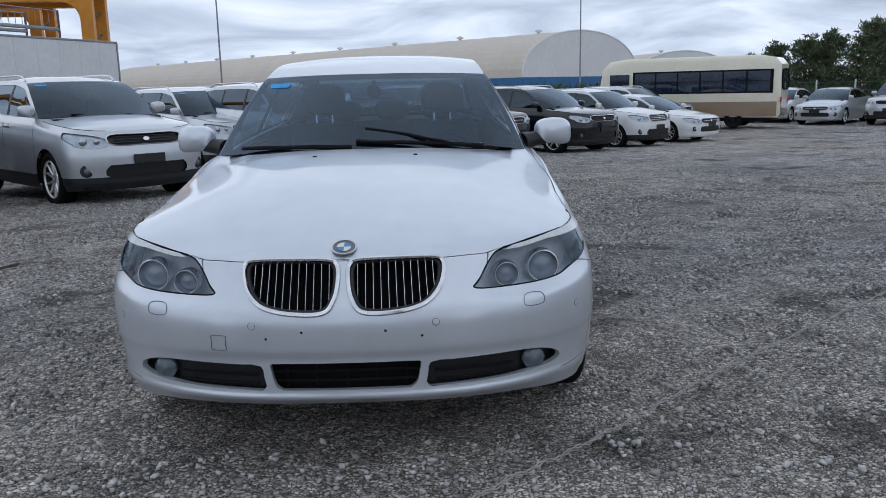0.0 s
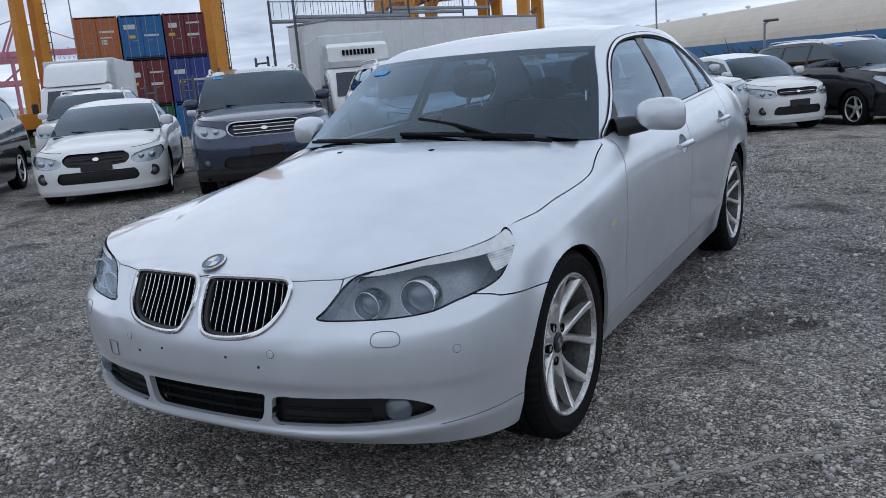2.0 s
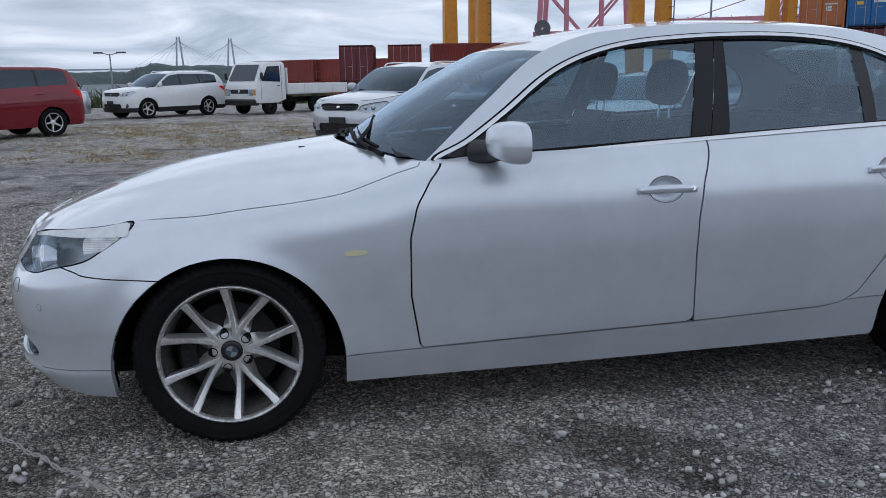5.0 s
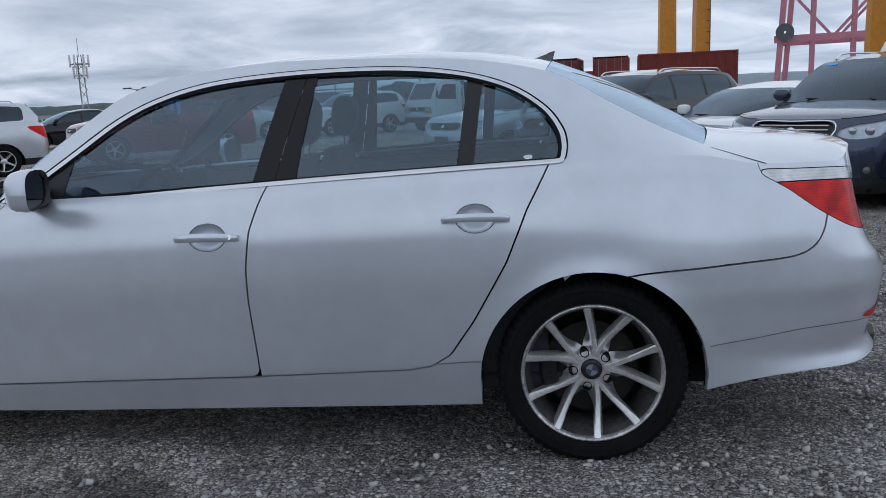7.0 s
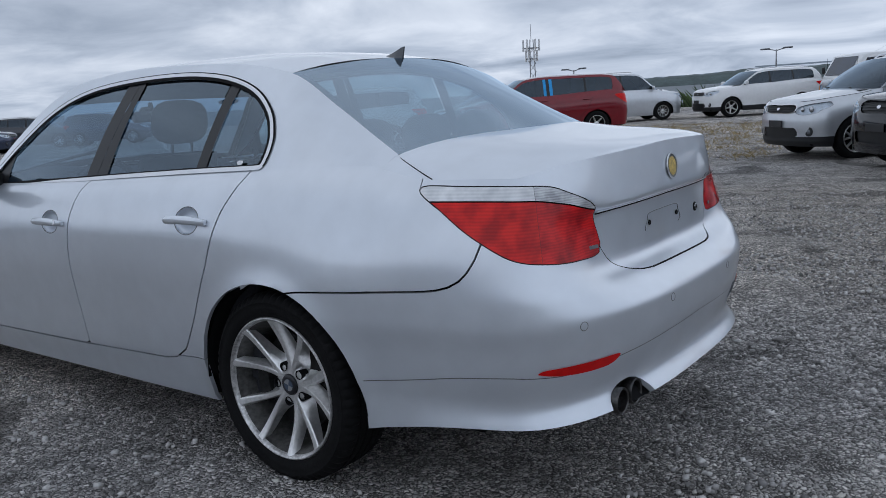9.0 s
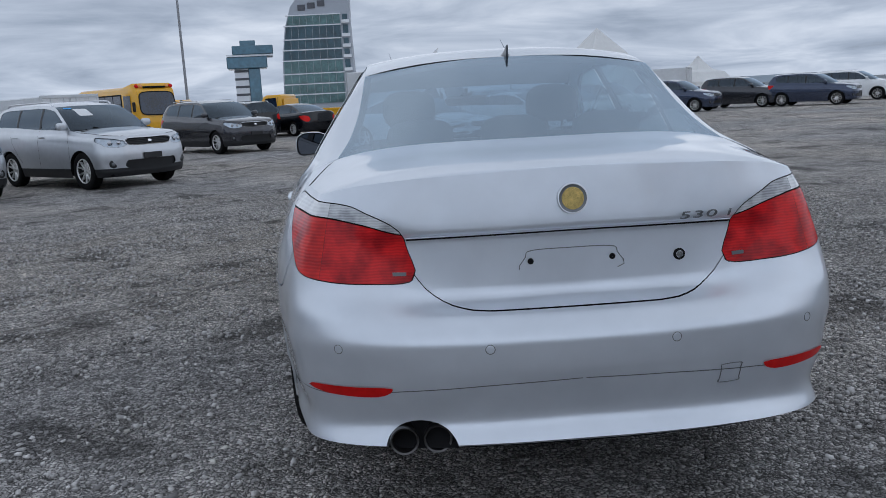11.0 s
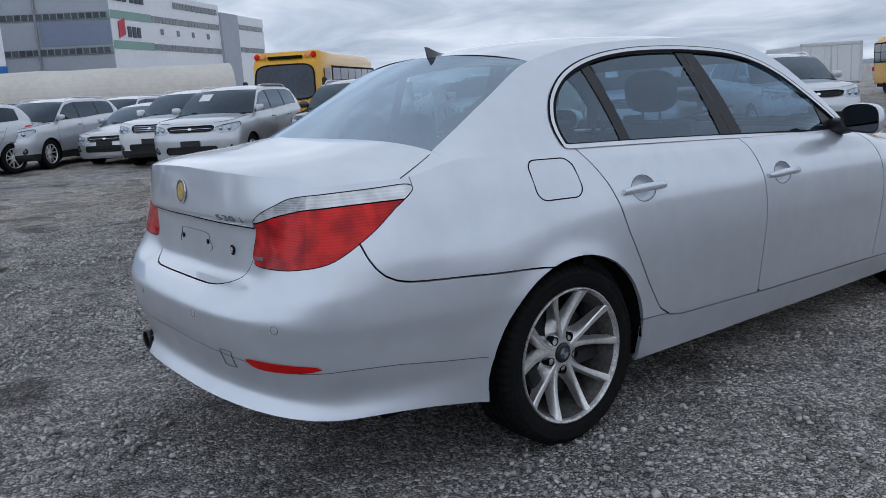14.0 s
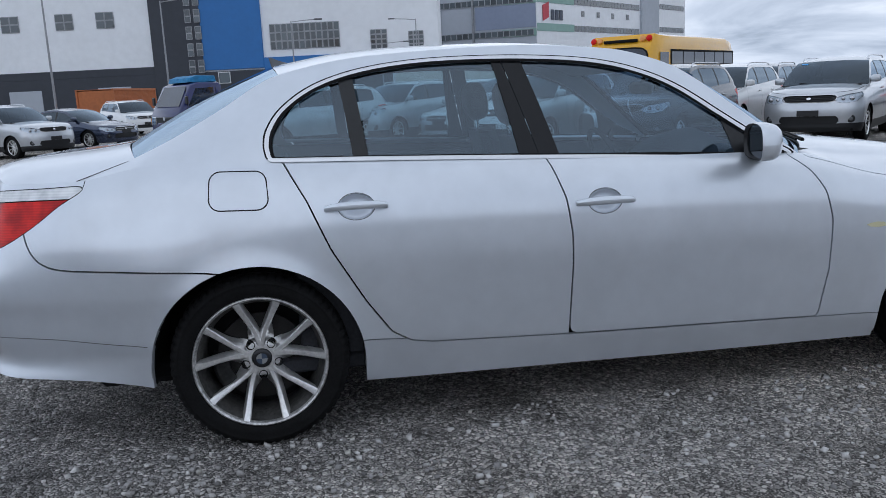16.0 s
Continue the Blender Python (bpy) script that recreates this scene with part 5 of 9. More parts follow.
        put("indicator_lens", *flip(offset_in(sh.wall_clip(sh.wall_clip(sh.wall(), lamp, True, -.003), outer, True, 0.0), -0.0022)), RIB_CLEAR, unit, "ribbed outer indicator lens")
        # headlamp washer cover, sensors, towing eye cover
        for nm, s, z, a, b in (("washer_cover", sf(.64), .555, .034, .017),):
            o = closed_curve([(s - a, z - b), (s - a * .9, z + b), (s + a, z + b), (s + a * 1.05, z - b)], 5)
            put(nm, *sweep_on_wall(sh, o, 0.0016, 0.0004, sg, 5), BADGE_GREY, car)
        for s, z, rr in ((sf(.302), .513, .011), (sf(.80), .508, .011)):
            q, nn = sh.at(s, z, 0.0)
            put("parking_sensor", *flip(disc(q, nn, rr, .0018, 18)), SILVER, car)
            put("sensor_seam", *flip(moved(lathe([(.0004, rr * 1.18), (.0012, rr * 1.1), (.0004, rr * 1.02)], 18, "x"), Matrix.Translation(q) @ nn.to_track_quat("X", "Z").to_matrix().to_4x4())), BADGE_GREY, car)
        for x, z in ((.137, .492), (.256, .470)):
            q, nn = sh.at(sf(x), z, -0.002)
            put("screw_hole", *flip(disc(q, nn, .0045, .003, 10)), MATT_BLACK, car)
        # lower air inlets, fog lamps
        inlet = put("side_inlet", *flip(offset_in(sh.wall_clip(sh.wall(), fog_air, True, -0.006), 0.045)), BLACK_PLASTIC, car, "black lower air inlet")
        rows = []
        for d in (0.0, -0.02, -0.05):
            rows.append([(sg * q.x, q.y, q.z) for q, _ in (sh.at(s, z, d) for s, z in np.vstack([fog_air, fog_air[:1]]))])
        V, F = grid_mesh(np.array(rows))
        put("inlet_wall", V, F, BLACK_PLASTIC, inlet)
        for zz in (.305, .335):
            pts = []
            for x in np.linspace(.30, .58, 9):
                q, _ = sh.at(sf(x), zz, -0.022)
                pts.append((sg * q.x, q.y, q.z))
            put("inlet_slat", *tube(pts, .005, 6), MATT_BLACK, inlet)
        q, nn = sh.at(sf(.655), .333, -0.020)
        d = Vector((0.25, -1, 0)).normalized()
        fog = put("fog_lamp", *flip(disc(q - d * 0.012, d, .040, .016, 26, 0.012)), FOG_GLASS, car, "round clear fog lamp")
        put("fog_lens", *flip(disc(q - d * 0.006, d, .041, .016, 26, 0.014)), LENS, fog)
        # tail lamp: red below, clear band above
        tl = sh.wall_clip(sh.wall(), tail, True, 0.001)
        sp = [(sr(.40), .888), (sr(.50), .900), (sr(.62), .928), (sr(.75), .948), (S(2.05), .953), (S(1.80), .955)]
        line = spline([-(p[0]) for p in sp], [p[1] for p in sp])

        def over(V, dz=0.0):
            return line(-V[:, 3]) + dz - V[:, 2]
        upper = clip(tl, lambda V: over(V, 0.002))
        lower = clip(tl, lambda V: -over(V, -0.002))
        lampob = put("tail_lamp", *flip(offset_in(tl, 0.012)), MATT_BLACK, car, "red tail lamp with a clear upper band")
        s_mid = sr(.735)
        put("red_lens", *flip(clip(lower, lambda V: s_mid - V[:, 3] + 0.0006)), RIB_DEEP, lampob)
        put("red_lens", *flip(clip(lower, lambda V: V[:, 3] - s_mid + 0.0006)), RIB_RED, lampob)
        put("reversing_lens", *flip(clip(upper, lambda V: s_mid - V[:, 3] + 0.0006)), RIB_CLEAR, lampob)
        put("indicator_lens", *flip(clip(upper, lambda V: V[:, 3] - s_mid + 0.0006)), RIB_WHITE, lampob)
        q, nn = sh.at(sr(.515), .790, 0.001)
        put("lamp_badge", *flip(moved(box(-.001, .001, -.030, .030, -.005, .005), Matrix.Translation(q) @ nn.to_track_quat("X", "Z").to_matrix().to_4x4())), BADGE_GREY, lampob)
        ln = sweep_on_wall(sh, tail, 0.0013, -0.0012, sg)
        put("lamp_seal", *ln, MATT_BLACK, lampob)
        # shut line of the boot lid, from the rear window to the lamp
        pts = []
        xq, zq = sh.top_at(1.89)
        for t in np.linspace(.10, 1, 12):
            yy, xx = 1.70 + .19 * t, .657 + (xq - .657) * t ** .8
            xe, ze = sh.top_at(yy)
            c = float(np.interp(yy + .06, [1.80, 1.95, 2.1, 2.22], [1.118, 1.100, 1.088, 1.076]))
            pts.append((sg * xx, yy, c - (c - ze) * min(1, xx / xe) ** 4.2 + .001))
        put("lid_shut_line", *tube([(x, y, z - .0008) for x, y, z in pts], .0019, 6), MATT_BLACK, car)
        # reflector in the rear bumper
        ref = closed_curve([(sr(.516), .497), (sr(.62), .497), (sr(.755), .492), (sr(.762), .482), (sr(.70), .470), (sr(.56), .470)], 4)
        put("bumper_reflector", *flip(offset_in(sh.wall_clip(sh.wall(), ref, True, 0.0), -0.003)), RED_DEEP, car, "narrow red reflector")
        # parking sensors behind
        for s, z in ((sr(.25), .604), (sr(.653), .606)):
            q, nn = sh.at(s, z, 0.0)
            put("parking_sensor", *flip(disc(q, nn, .011, .0015, 18)), SILVER, car)
            put("sensor_seam", *flip(moved(lathe([(.0004, .0136), (.0014, .0126), (.0004, .0114)], 18, "x"), Matrix.Translation(q) @ nn.to_track_quat("X", "Z").to_matrix().to_4x4())), BADGE_GREY, car)
        # crease of the bumper skirts
        for pts in ([(S(y), z) for y, z in ((1.69, .417), (1.85, .436), (2.0, .457))] + [(sr(x), z) for x, z in ((.80, .470), (.70, .468), (.50, .487), (.25, .500), (0.005, .506))],
                    [(S(y), z) for y, z in ((-1.985, .300), (-2.05, .296))] + [(sf(x), z) for x, z in ((.86, .293), (.80, .287), (.755, .283))]):
            dense = [(np.interp(t, range(len(pts)), [p[0] for p in pts]), np.interp(t, range(len(pts)), [p[1] for p in pts])) for t in np.linspace(0, len(pts) - 1, 40)]
            pp, nn = zip(*[sh.at(s, z, 0.0) for s, z in dense])
            V, F = ribbon([(sg * p.x, p.y, p.z) for p in pp], [(sg * n.x, n.y, n.z) for n in nn], 0.0028, 0.0006)
            put("skirt_joint", V, F, BADGE_GREY, car)
        # side repeater
        rp = closed_curve([(S(-1.204), .660), (S(-1.17), .672), (S(-1.12), .668), (S(-1.097), .662), (S(-1.13), .652), (S(-1.18), .650)], 5)
        put("side_repeater", *flip(offset_in(sh.wall_clip(sh.wall(), rp, True, 0.0), -0.006)), material("yellowed_lens", (0.70, 0.66, 0.42), 0.25, coat=1.0), car, "yellowed side repeater lamp")
        # wheel arch liners
        for yc, zc, r in ((-1.592, 0.272, 0.392), (1.300, 0.300, 0.386)):
            rows = []
            for x in (0.50, 0.72, 0.872):
                rows.append([(sg * x, yc + r * math.cos(a), zc + r * math.sin(a)) for a in np.linspace(0.0, math.pi, 30)])
            V, F = grid_mesh(np.array(rows))
            put("arch_liner", V, F, MATT_BLACK, car)
            ring = [[(sg * (.52 - .01 * (q < .1)), yc + q * math.cos(a), zc + q * math.sin(a)) for a in np.linspace(0, math.pi, 26)] for q in (.02, r + .03)]
            put("arch_liner", *grid_mesh(np.array(ring)), MATT_BLACK, car)
        # outer mirror
        rows = []
        cx, cz = 0.948, 1.026
        for i, (y, k) in enumerate(((-.6905, .004), (-.687, .42), (-.678, .70), (-.660, .88), (-.640, .97), (-.612, 1.0), (-.592, .99), (-.586, .96))):
            row = []
            for a in np.linspace(0, 2 * math.pi, 25):
                ca, sa = math.cos(a), math.sin(a)
                ex, ez = 0.100 * math.copysign(abs(ca) ** 0.62, ca), 0.069 * math.copysign(abs(sa) ** 0.66, sa)
                row.append((sg * (cx + ex * k - 0.012 * (1 - k)), y + 0.16 * ex * k, cz + ez * k * (1 + 0.12 * ca) - 0.012 * (ca > 0) * abs(ca) * k))
            rows.append(row)
        V, F = grid_mesh(np.array(rows))
        mirror = put("outer_mirror", V, F if sg < 0 else [tuple(reversed(f)) for f in F], SILVER, car, "silver-capped outer mirror")
        V, F = grid_mesh(np.array([rows[-1], [tuple(np.mean(rows[-1], 0) + (np.array(p) - np.mean(rows[-1], 0)) * 0.9 + np.array((0, -.012, 0))) for p in rows[-1]]]))
        put("mirror_shell", V, F if sg < 0 else [tuple(reversed(f)) for f in F], BLACK_PLASTIC, mirror)
        cen = np.mean(rows[-1], 0)
        ring = [tuple(cen + (np.array(p) - cen) * 0.9 + np.array((0, -.012, 0))) for p in rows[-1][:-1]]
        put("mirror_glass", np.array(ring), [tuple(range(len(ring))) if sg < 0 else tuple(reversed(range(len(ring))))], material("mirror_silvering", (0.07, 0.075, 0.085), 0.03, 1.0), mirror)
        put("mirror_stalk", *tube([(sg * .775, -.70, .975), (sg * .835, -.660, .985), (sg * .90, -.640, .992)], [.048, .040, .034], 12), BLACK_PLASTIC, mirror)
    # middle air inlet with its bars
    box_in = put("middle_inlet", *both_sides(offset_in(clip(sh.wall(), lambda V: np.maximum(np.maximum(V[:, 3] - 0.27, 0.27 - V[:, 2]), V[:, 2] - 0.395)), 0.06)), MATT_BLACK, car)
    for z in (.312, .345):
        put("inlet_slat", *tube([(x, sh.at(abs(x), z, -.03)[0].y, z) for x in np.linspace(-.25, .25, 13)], .005, 6), MATT_BLACK, box_in)
    for x in np.linspace(-.2, .2, 5):
        put("inlet_rib", *tube([(x, sh.at(abs(x), .29, -.034)[0].y, .288), (x, sh.at(abs(x), .37, -.034)[0].y, .382)], .004, 6), MATT_BLACK, box_in)
    o = closed_curve([(sf(.418) - .024, .430), (sf(.418) - .025, .442), (sf(.418) - .025, .468), (sf(.418) - .023, .478), (sf(.418) + .023, .478), (sf(.418) + .025, .468), (sf(.418) + .025, .442), (sf(.418) + .024, .430)], 4)
    put("towing_eye_cover", *sweep_on_wall(sh, o, 0.0014, 0.0012, -1, 5), BADGE_GREY, car)
    o = closed_curve([(sr(.415) - .029, .452), (sr(.415) - .030, .465), (sr(.415) - .030, .497), (sr(.415) - .028, .508), (sr(.415) + .028, .508), (sr(.415) + .030, .497), (sr(.415) + .030, .465), (sr(.415) + .029, .452)], 4)
    put("towing_eye_cover", *sweep_on_wall(sh, o, 0.0014, 0.0012, -1, 5), BADGE_GREY, car)
    # emblems
    surface_disc((0.0, -2.312, 0.7435), .041, Vector((0, -0.42, 0.91)), (BADGE_GREY, QUAD_BLUE, QUAD_WHITE), car)
    q, nn = sh.at(sr(0.012), .977, 0.001)
    surface_disc((0, q.y, q.z), .041, Vector((0, nn.y, nn.z)), (BADGE_GREY, QUAD_BLUE, QUAD_WHITE), lid, True)
    # boot lid: ledge, plate field, screws, lock, lettering
    pts = []
    for x in np.linspace(-.452, .452, 41):
        q, nn = sh.at(sr(abs(x)), .893 - .006 * (x / .478) ** 2, 0.0)
        pts.append((x, q.y, q.z))
    put("lid_ledge", *tube(pts, 0.0022, 8), SILVER, lid)
    # a thin black bar draws the shadow in the crease below the ledge
    put("ledge_shadow_gap", *tube([(x, y - 0.004, z - 0.005) for x, y, z in pts], 0.0024, 6), MATT_BLACK, lid)
    plate = closed_curve([(-.128, .775), (-.128, .818), (-.110, .836), (0, .838), (.110, .836), (.128, .818), (.128, .775)], 4)
    pl = []
    for x, z in plate[:-4]:
        q, nn = sh.at(sr(abs(x)), z, 0.0008)
        pl.append((x, q.y, q.z))
    put("plate_outline", *tube(pl, .0013, 5), BADGE_GREY, lid)
    for x in (.114, -.114):
        q, nn = sh.at(sr(.114), .806, 0.0)
        put("plate_screw", *disc((x, q.y, q.z), (0, nn.y, nn.z), .0085, .004, 14), MATT_BLACK, lid)
    q, nn = sh.at(sr(.304), .799, 0.0)
    lk = put("boot_lock", *disc((-.304, q.y, q.z), (0, nn.y, nn.z), .0165, .003, 24), MATT_BLACK, lid)
    put("lock_core", *disc((-.304, q.y + .003, q.z), (0, nn.y, nn.z), .010, .003, 20), CHROME, lk)
    q, nn = sh.at(sr(.38), .916, 0.0)
    cu = bpy.data.curves.new("model_lettering", "FONT")
    cu.body, cu.size, cu.extrude, cu.align_x = "530 i", 0.047, 0.0012, "LEFT"
    cu.space_character = 1.12
    cu.materials.append(BADGE_GREY)
    tx = new("model_lettering", cu)
    tx.parent = lid
    q0, n0 = sh.at(sr(.300), .905, 0.005)
    q1, n1 = sh.at(sr(.425), .905, 0.006)
    ax = Vector((-q1.x + q0.x, q1.y - q0.y, 0)).normalized()
    az = Vector((-n0.x - n1.x, n0.y + n1.y, n0.z + n1.z)).normalized()
    ay = az.cross(ax).normalized()
    az = ax.cross(ay)
    turn = Matrix((ax, ay, az)).transposed().to_4x4()
    tx.matrix_local = Matrix.Translation((-q0.x, q0.y, q0.z)) @ turn @ Matrix.Diagonal((1.48, 0.75, 1, 1))
    # exhaust
    soot = material("sooty_tailpipe", (0.10, 0.097, 0.095), 0.35, 0.9, noise_scale=20, noise_amount=0.3)
    for x in (.490, .398):
        pipe = lathe([(-.20, .034), (-.03, .036), (.0, .041), (.007, .039), (.004, .034), (-.06, .032)], 24, "y")
        tip = put("tailpipe", *moved(pipe, Matrix.Translation((x, 2.345, .341))), soot, car)
        put("soot_lining", *moved(lathe([(-.058, .0335), (-.12, .030), (-.13, .0005)], 20, "y"), Matrix.Translation((x, 2.345, .341))), MATT_BLACK, tip)
    # fuel flap on the right side
    fl = []
    for cy, cz, a0 in ((1.385, .983, 0.0), (1.264, .979, math.pi / 2), (1.261, .921, math.pi), (1.388, .925, 1.5 * math.pi)):
        fl += [(cy + .040 * math.cos(a0 + t), cz + .037 * math.sin(a0 + t)) for t in np.linspace(0, math.pi / 2, 7)]
    put("fuel_flap", *sweep_on_wall(sh, [(S(y), z) for y, z in fl], .0024, 0.0002, -1, 6), MATT_BLACK, car)
    # roof fin
    fin = []
    for t in np.linspace(0, 1, 9):
        y = 1.075 + 0.125 * t
        h = 0.056 * (t ** 1.7) * (1 if t < 0.95 else 0.9)
        w = 0.030 * math.sin(math.pi * (0.12 + 0.80 * t)) * 1.0
        z0 = 1.398 + 0.02 * (1 - t)
        fin.append([(w, y, z0), (w * .5, y + 0.006 * t, z0 + h * .35), (0.003, y + 0.014 * t, z0 + h), (-0.003, y + 0.014 * t, z0 + h), (-w * .5, y + 0.006 * t, z0 + h * .35), (-w, y, z0)])
    V, F = grid_mesh(np.array(fin))
    put("roof_fin", V, F + [tuple(range(len(V) - 6, len(V)))], material("dark_grey_fin", (0.07, 0.075, 0.085), 0.35, coat=0.5), car)
    # papers and stickers
    def on_screen(front, x, t, w, h, mat, name, lift=0.004):
        V, F = sh.screen(front, 40, 40)
        pick = clip((V, F), lambda V: np.maximum(np.abs(V[:, 0] - abs(x)) - w, np.abs(V[:, 4] - t) - h))
        mesh = offset_in(pick, -lift)
        put(name, *(mesh if x > 0 else other_side(mesh)), mat, car)
    on_screen(True, -.50, .83, .055, .030, BLUE_STICKER, "windscreen_sticker")
    st = closed_curve([(1.075, 1.052), (1.075, 1.066), (1.112, 1.066), (1.112, 1.052)], 3)
    put("window_label", *(lambda q: (q[0], q[1]))(offset_in(clip(sh.cabin_side(130, 34), lambda V: polygon_distance(V[:, 3], V[:, 4], [(1.072, 1.055), (1.072, 1.070), (1.108, 1.072), (1.108, 1.057)])), -0.002)), WHITE_PAPER, car)
    # underside
    put("underbody", *joined(box(-.62, .62, -2.20, 1.95, .19, .30, .03), box(-.79, .79, -1.16, .88, .195, .30, .02)), MATT_BLACK, car)


def seat(name, x, y, parent, wide=0.5):
    """A front seat: cushion, backrest and a headrest on two rods."""
    base = put(name, *pillow(x, y, .41, wide / 2, .27, .11, 4.0), INTERIOR, parent)
    back = []
    for i in range(9):
        t = i / 8
        w = wide / 2 * (1 - 0.22 * t * t)
        yy = y + .24 + .17 * t
        z = .46 + .60 * t
        d = .085 * (1 - .3 * t)
        back.append([(x - w, yy, z), (x - w * .92, yy - d * .8, z), (x - w * .5, yy - d, z), (x + w * .5, yy - d, z), (x + w * .92, yy - d * .8, z), (x + w, yy, z), (x + w * .8, yy + d * .6, z), (x - w * .8, yy + d * .6, z), (x - w, yy, z)])
    V, F = grid_mesh(np.array(back))
    top = len(V) - 9
    put("seat_back", V, F + [tuple(range(top, top + 8))], INTERIOR, base)
    put("headrest", *pillow(x, y + .43, 1.205, .135, .055, .095, 3.0, -0.15), INTERIOR, base)
    for dx in (-.05, .05):
        put("headrest_rod", *tube([(x + dx, y + .42, 1.03), (x + dx, y + .43, 1.14)], .006, 6), CHROME, base)


def saloon_cabin():
    for x in (.37, -.37):
        seat("front_seat", x, -.22, car)
    rear = put("rear_bench", *box(-.66, .66, .55, 1.05, .34, .56, .06), INTERIOR, car)
    put("bench_back", *moved(box(-.66, .66, -.07, .07, 0, .52, .05), Matrix.Translation((0, 1.08, .54)) @ Matrix.Rotation(-0.38, 4, "X")), INTERIOR, rear)
    for x in (.36, 0, -.36):
        put("headrest", *pillow(x, 1.30, 1.105, .13, .05, .075, 3.0, -0.2), INTERIOR, rear)
    put("parcel_shelf", *box(-.60, .60, 1.30, 1.80, 1.02, 1.045, .01), INTERIOR_GREY, car)
    put("cabin_floor", *box(-.80, .80, -1.10, 1.3, .24, .30, .01), INTERIOR, car)
    dash = []
    for t in np.linspace(0, 1, 12):
        a = t * math.pi * 0.62
        dash.append([(x, -.98 + .36 * math.sin(a) * (1 - 0.08 * (x / .7) ** 2), .62 + .34 * math.cos(a) ** 1 + (.05 * math.exp(-((x - .37) / .22) ** 2) if t < .6 else 0)) for x in np.linspace(-.70, .70, 17)])
    V, F = grid_mesh(np.array(dash))
    board = put("dashboard", V, F, INTERIOR, car)
    ring = [(.37 + .185 * math.cos(a), -.50 + .07 * math.sin(a), .86 + .165 * math.sin(a)) for a in np.linspace(0, 2 * math.pi, 33)[:-1]]
    wheel = put("steering_wheel", *tube(ring, .015, 8, True), INTERIOR, car)
    put("steering_hub", *moved(box(-.085, .085, -.03, .03, -.06, .07, .03), Matrix.Translation((.37, -.53, .86))), INTERIOR, wheel)
    for dx, dz in ((-.17, .0), (.17, .0), (0, -.155)):
        put("steering_spoke", *tube([(.37, -.525, .86), (.37 + dx, -.50, .86 + dz)], .014, 6), INTERIOR, wheel)
    mir = put("rear_view_mirror", *box(-.13, .13, -.555, -.525, 1.205, 1.262, .02), INTERIOR_GREY, car)
    put("mirror_arm", *tube([(0, -.545, 1.255), (0, -.560, 1.305)], .012, 6), MATT_BLACK, mir)
    put("phone_mount", *moved(lathe([(-.022, .0005), (-.02, .030), (-.012, .036), (.012, .036), (.02, .030), (.022, .0005)], 20, "y"), Matrix.Translation((0.0, -.605, 1.252))), MATT_BLACK, car)
    put("headlining", *both_sides(offset_in(sh.roof(), 0.03)), INTERIOR_GREY, car)
    for sg in (1, -1):
        put("door_lining", *box(sg * .79 - .02, sg * .79 + .02, -.70, 1.15, .30, .945, .01), INTERIOR, car)


dress_saloon()
saloon_cabin()
CAP = material("dark_hub_cap", (0.012, 0.012, 0.015), 0.35)
for x, y, z, turn, lean in ((0.79, -1.592, 0.322, 0, -16), (-0.79, -1.592, 0.322, 180, 3), (0.775, 1.297, 0.322, 0, -14), (-0.775, 1.297, 0.322, 180, 0)):
    add_wheel(car, "saloon", (ALLOY, CAP, ALLOY_LIP), pose(x, y, z, lean, 0, turn), style="vee")
# ---- other vehicles of the yard ----
PAINTS = {
    "silver": paint("silver_car_paint", (0.60, 0.625, 0.66), 0.66, 0.34, 0.05),
    "white": paint("white_car_paint", (0.78, 0.79, 0.80), 0.0, 0.30, 0.04),
    "black": paint("black_car_paint", (0.004, 0.005, 0.008), 0.0, 0.2, 0.2, 0.9),
    "grey": paint("dark_grey_car_paint", (0.055, 0.057, 0.066), 0.6, 0.26, 0.1, 1.0),
    "bluegrey": paint("blue_grey_car_paint", (0.045, 0.060, 0.105), 0.65, 0.26, 0.1, 1.0),
    "red": paint("red_car_paint", (0.19, 0.008, 0.016), 0.1, 0.30, 0.1),
    "yellow": paint("yellow_vehicle_paint", (0.80, 0.42, 0.02), 0.0, 0.4, 0.06),
    "cream": paint("cream_bus_paint", (0.84, 0.80, 0.65), 0.0, 0.4, 0.05),
    "blue": paint("navy_truck_paint", (0.015, 0.022, 0.11), 0.0, 0.3, 0.1),
}
BROWN = paint("brown_stripe_paint", (0.30, 0.22, 0.15), 0.0, 0.4, 0.05)
DARK_MIRROR = material("dark_mirror_glass", (.3, .32, .34), .05, 1.0)
BUS_GLASS = material("dark_cab_glass", (0.012, 0.022, 0.045), 0.05, coat=0.6, noise_scale=1.6, noise_amount=0.6)
PROJECTOR_GREY = material("bright_lamp_bowl", (0.50, 0.51, 0.53), 0.2, 0.9, noise_scale=30, noise_amount=0.2)
LAMP_BOWL = material("milky_lamp_bowl", (0.66, 0.68, 0.71), 0.3, 0.35, coat=0.5, noise_scale=14, noise_amount=0.25)
PLATE_DARK = material("blank_black_plate", (0.02, 0.02, 0.022), 0.5)
GREY_WALL = material("grey_white_panel", (0.66, 0.68, 0.70), 0.5, noise_scale=0.8, noise_amount=0.08)

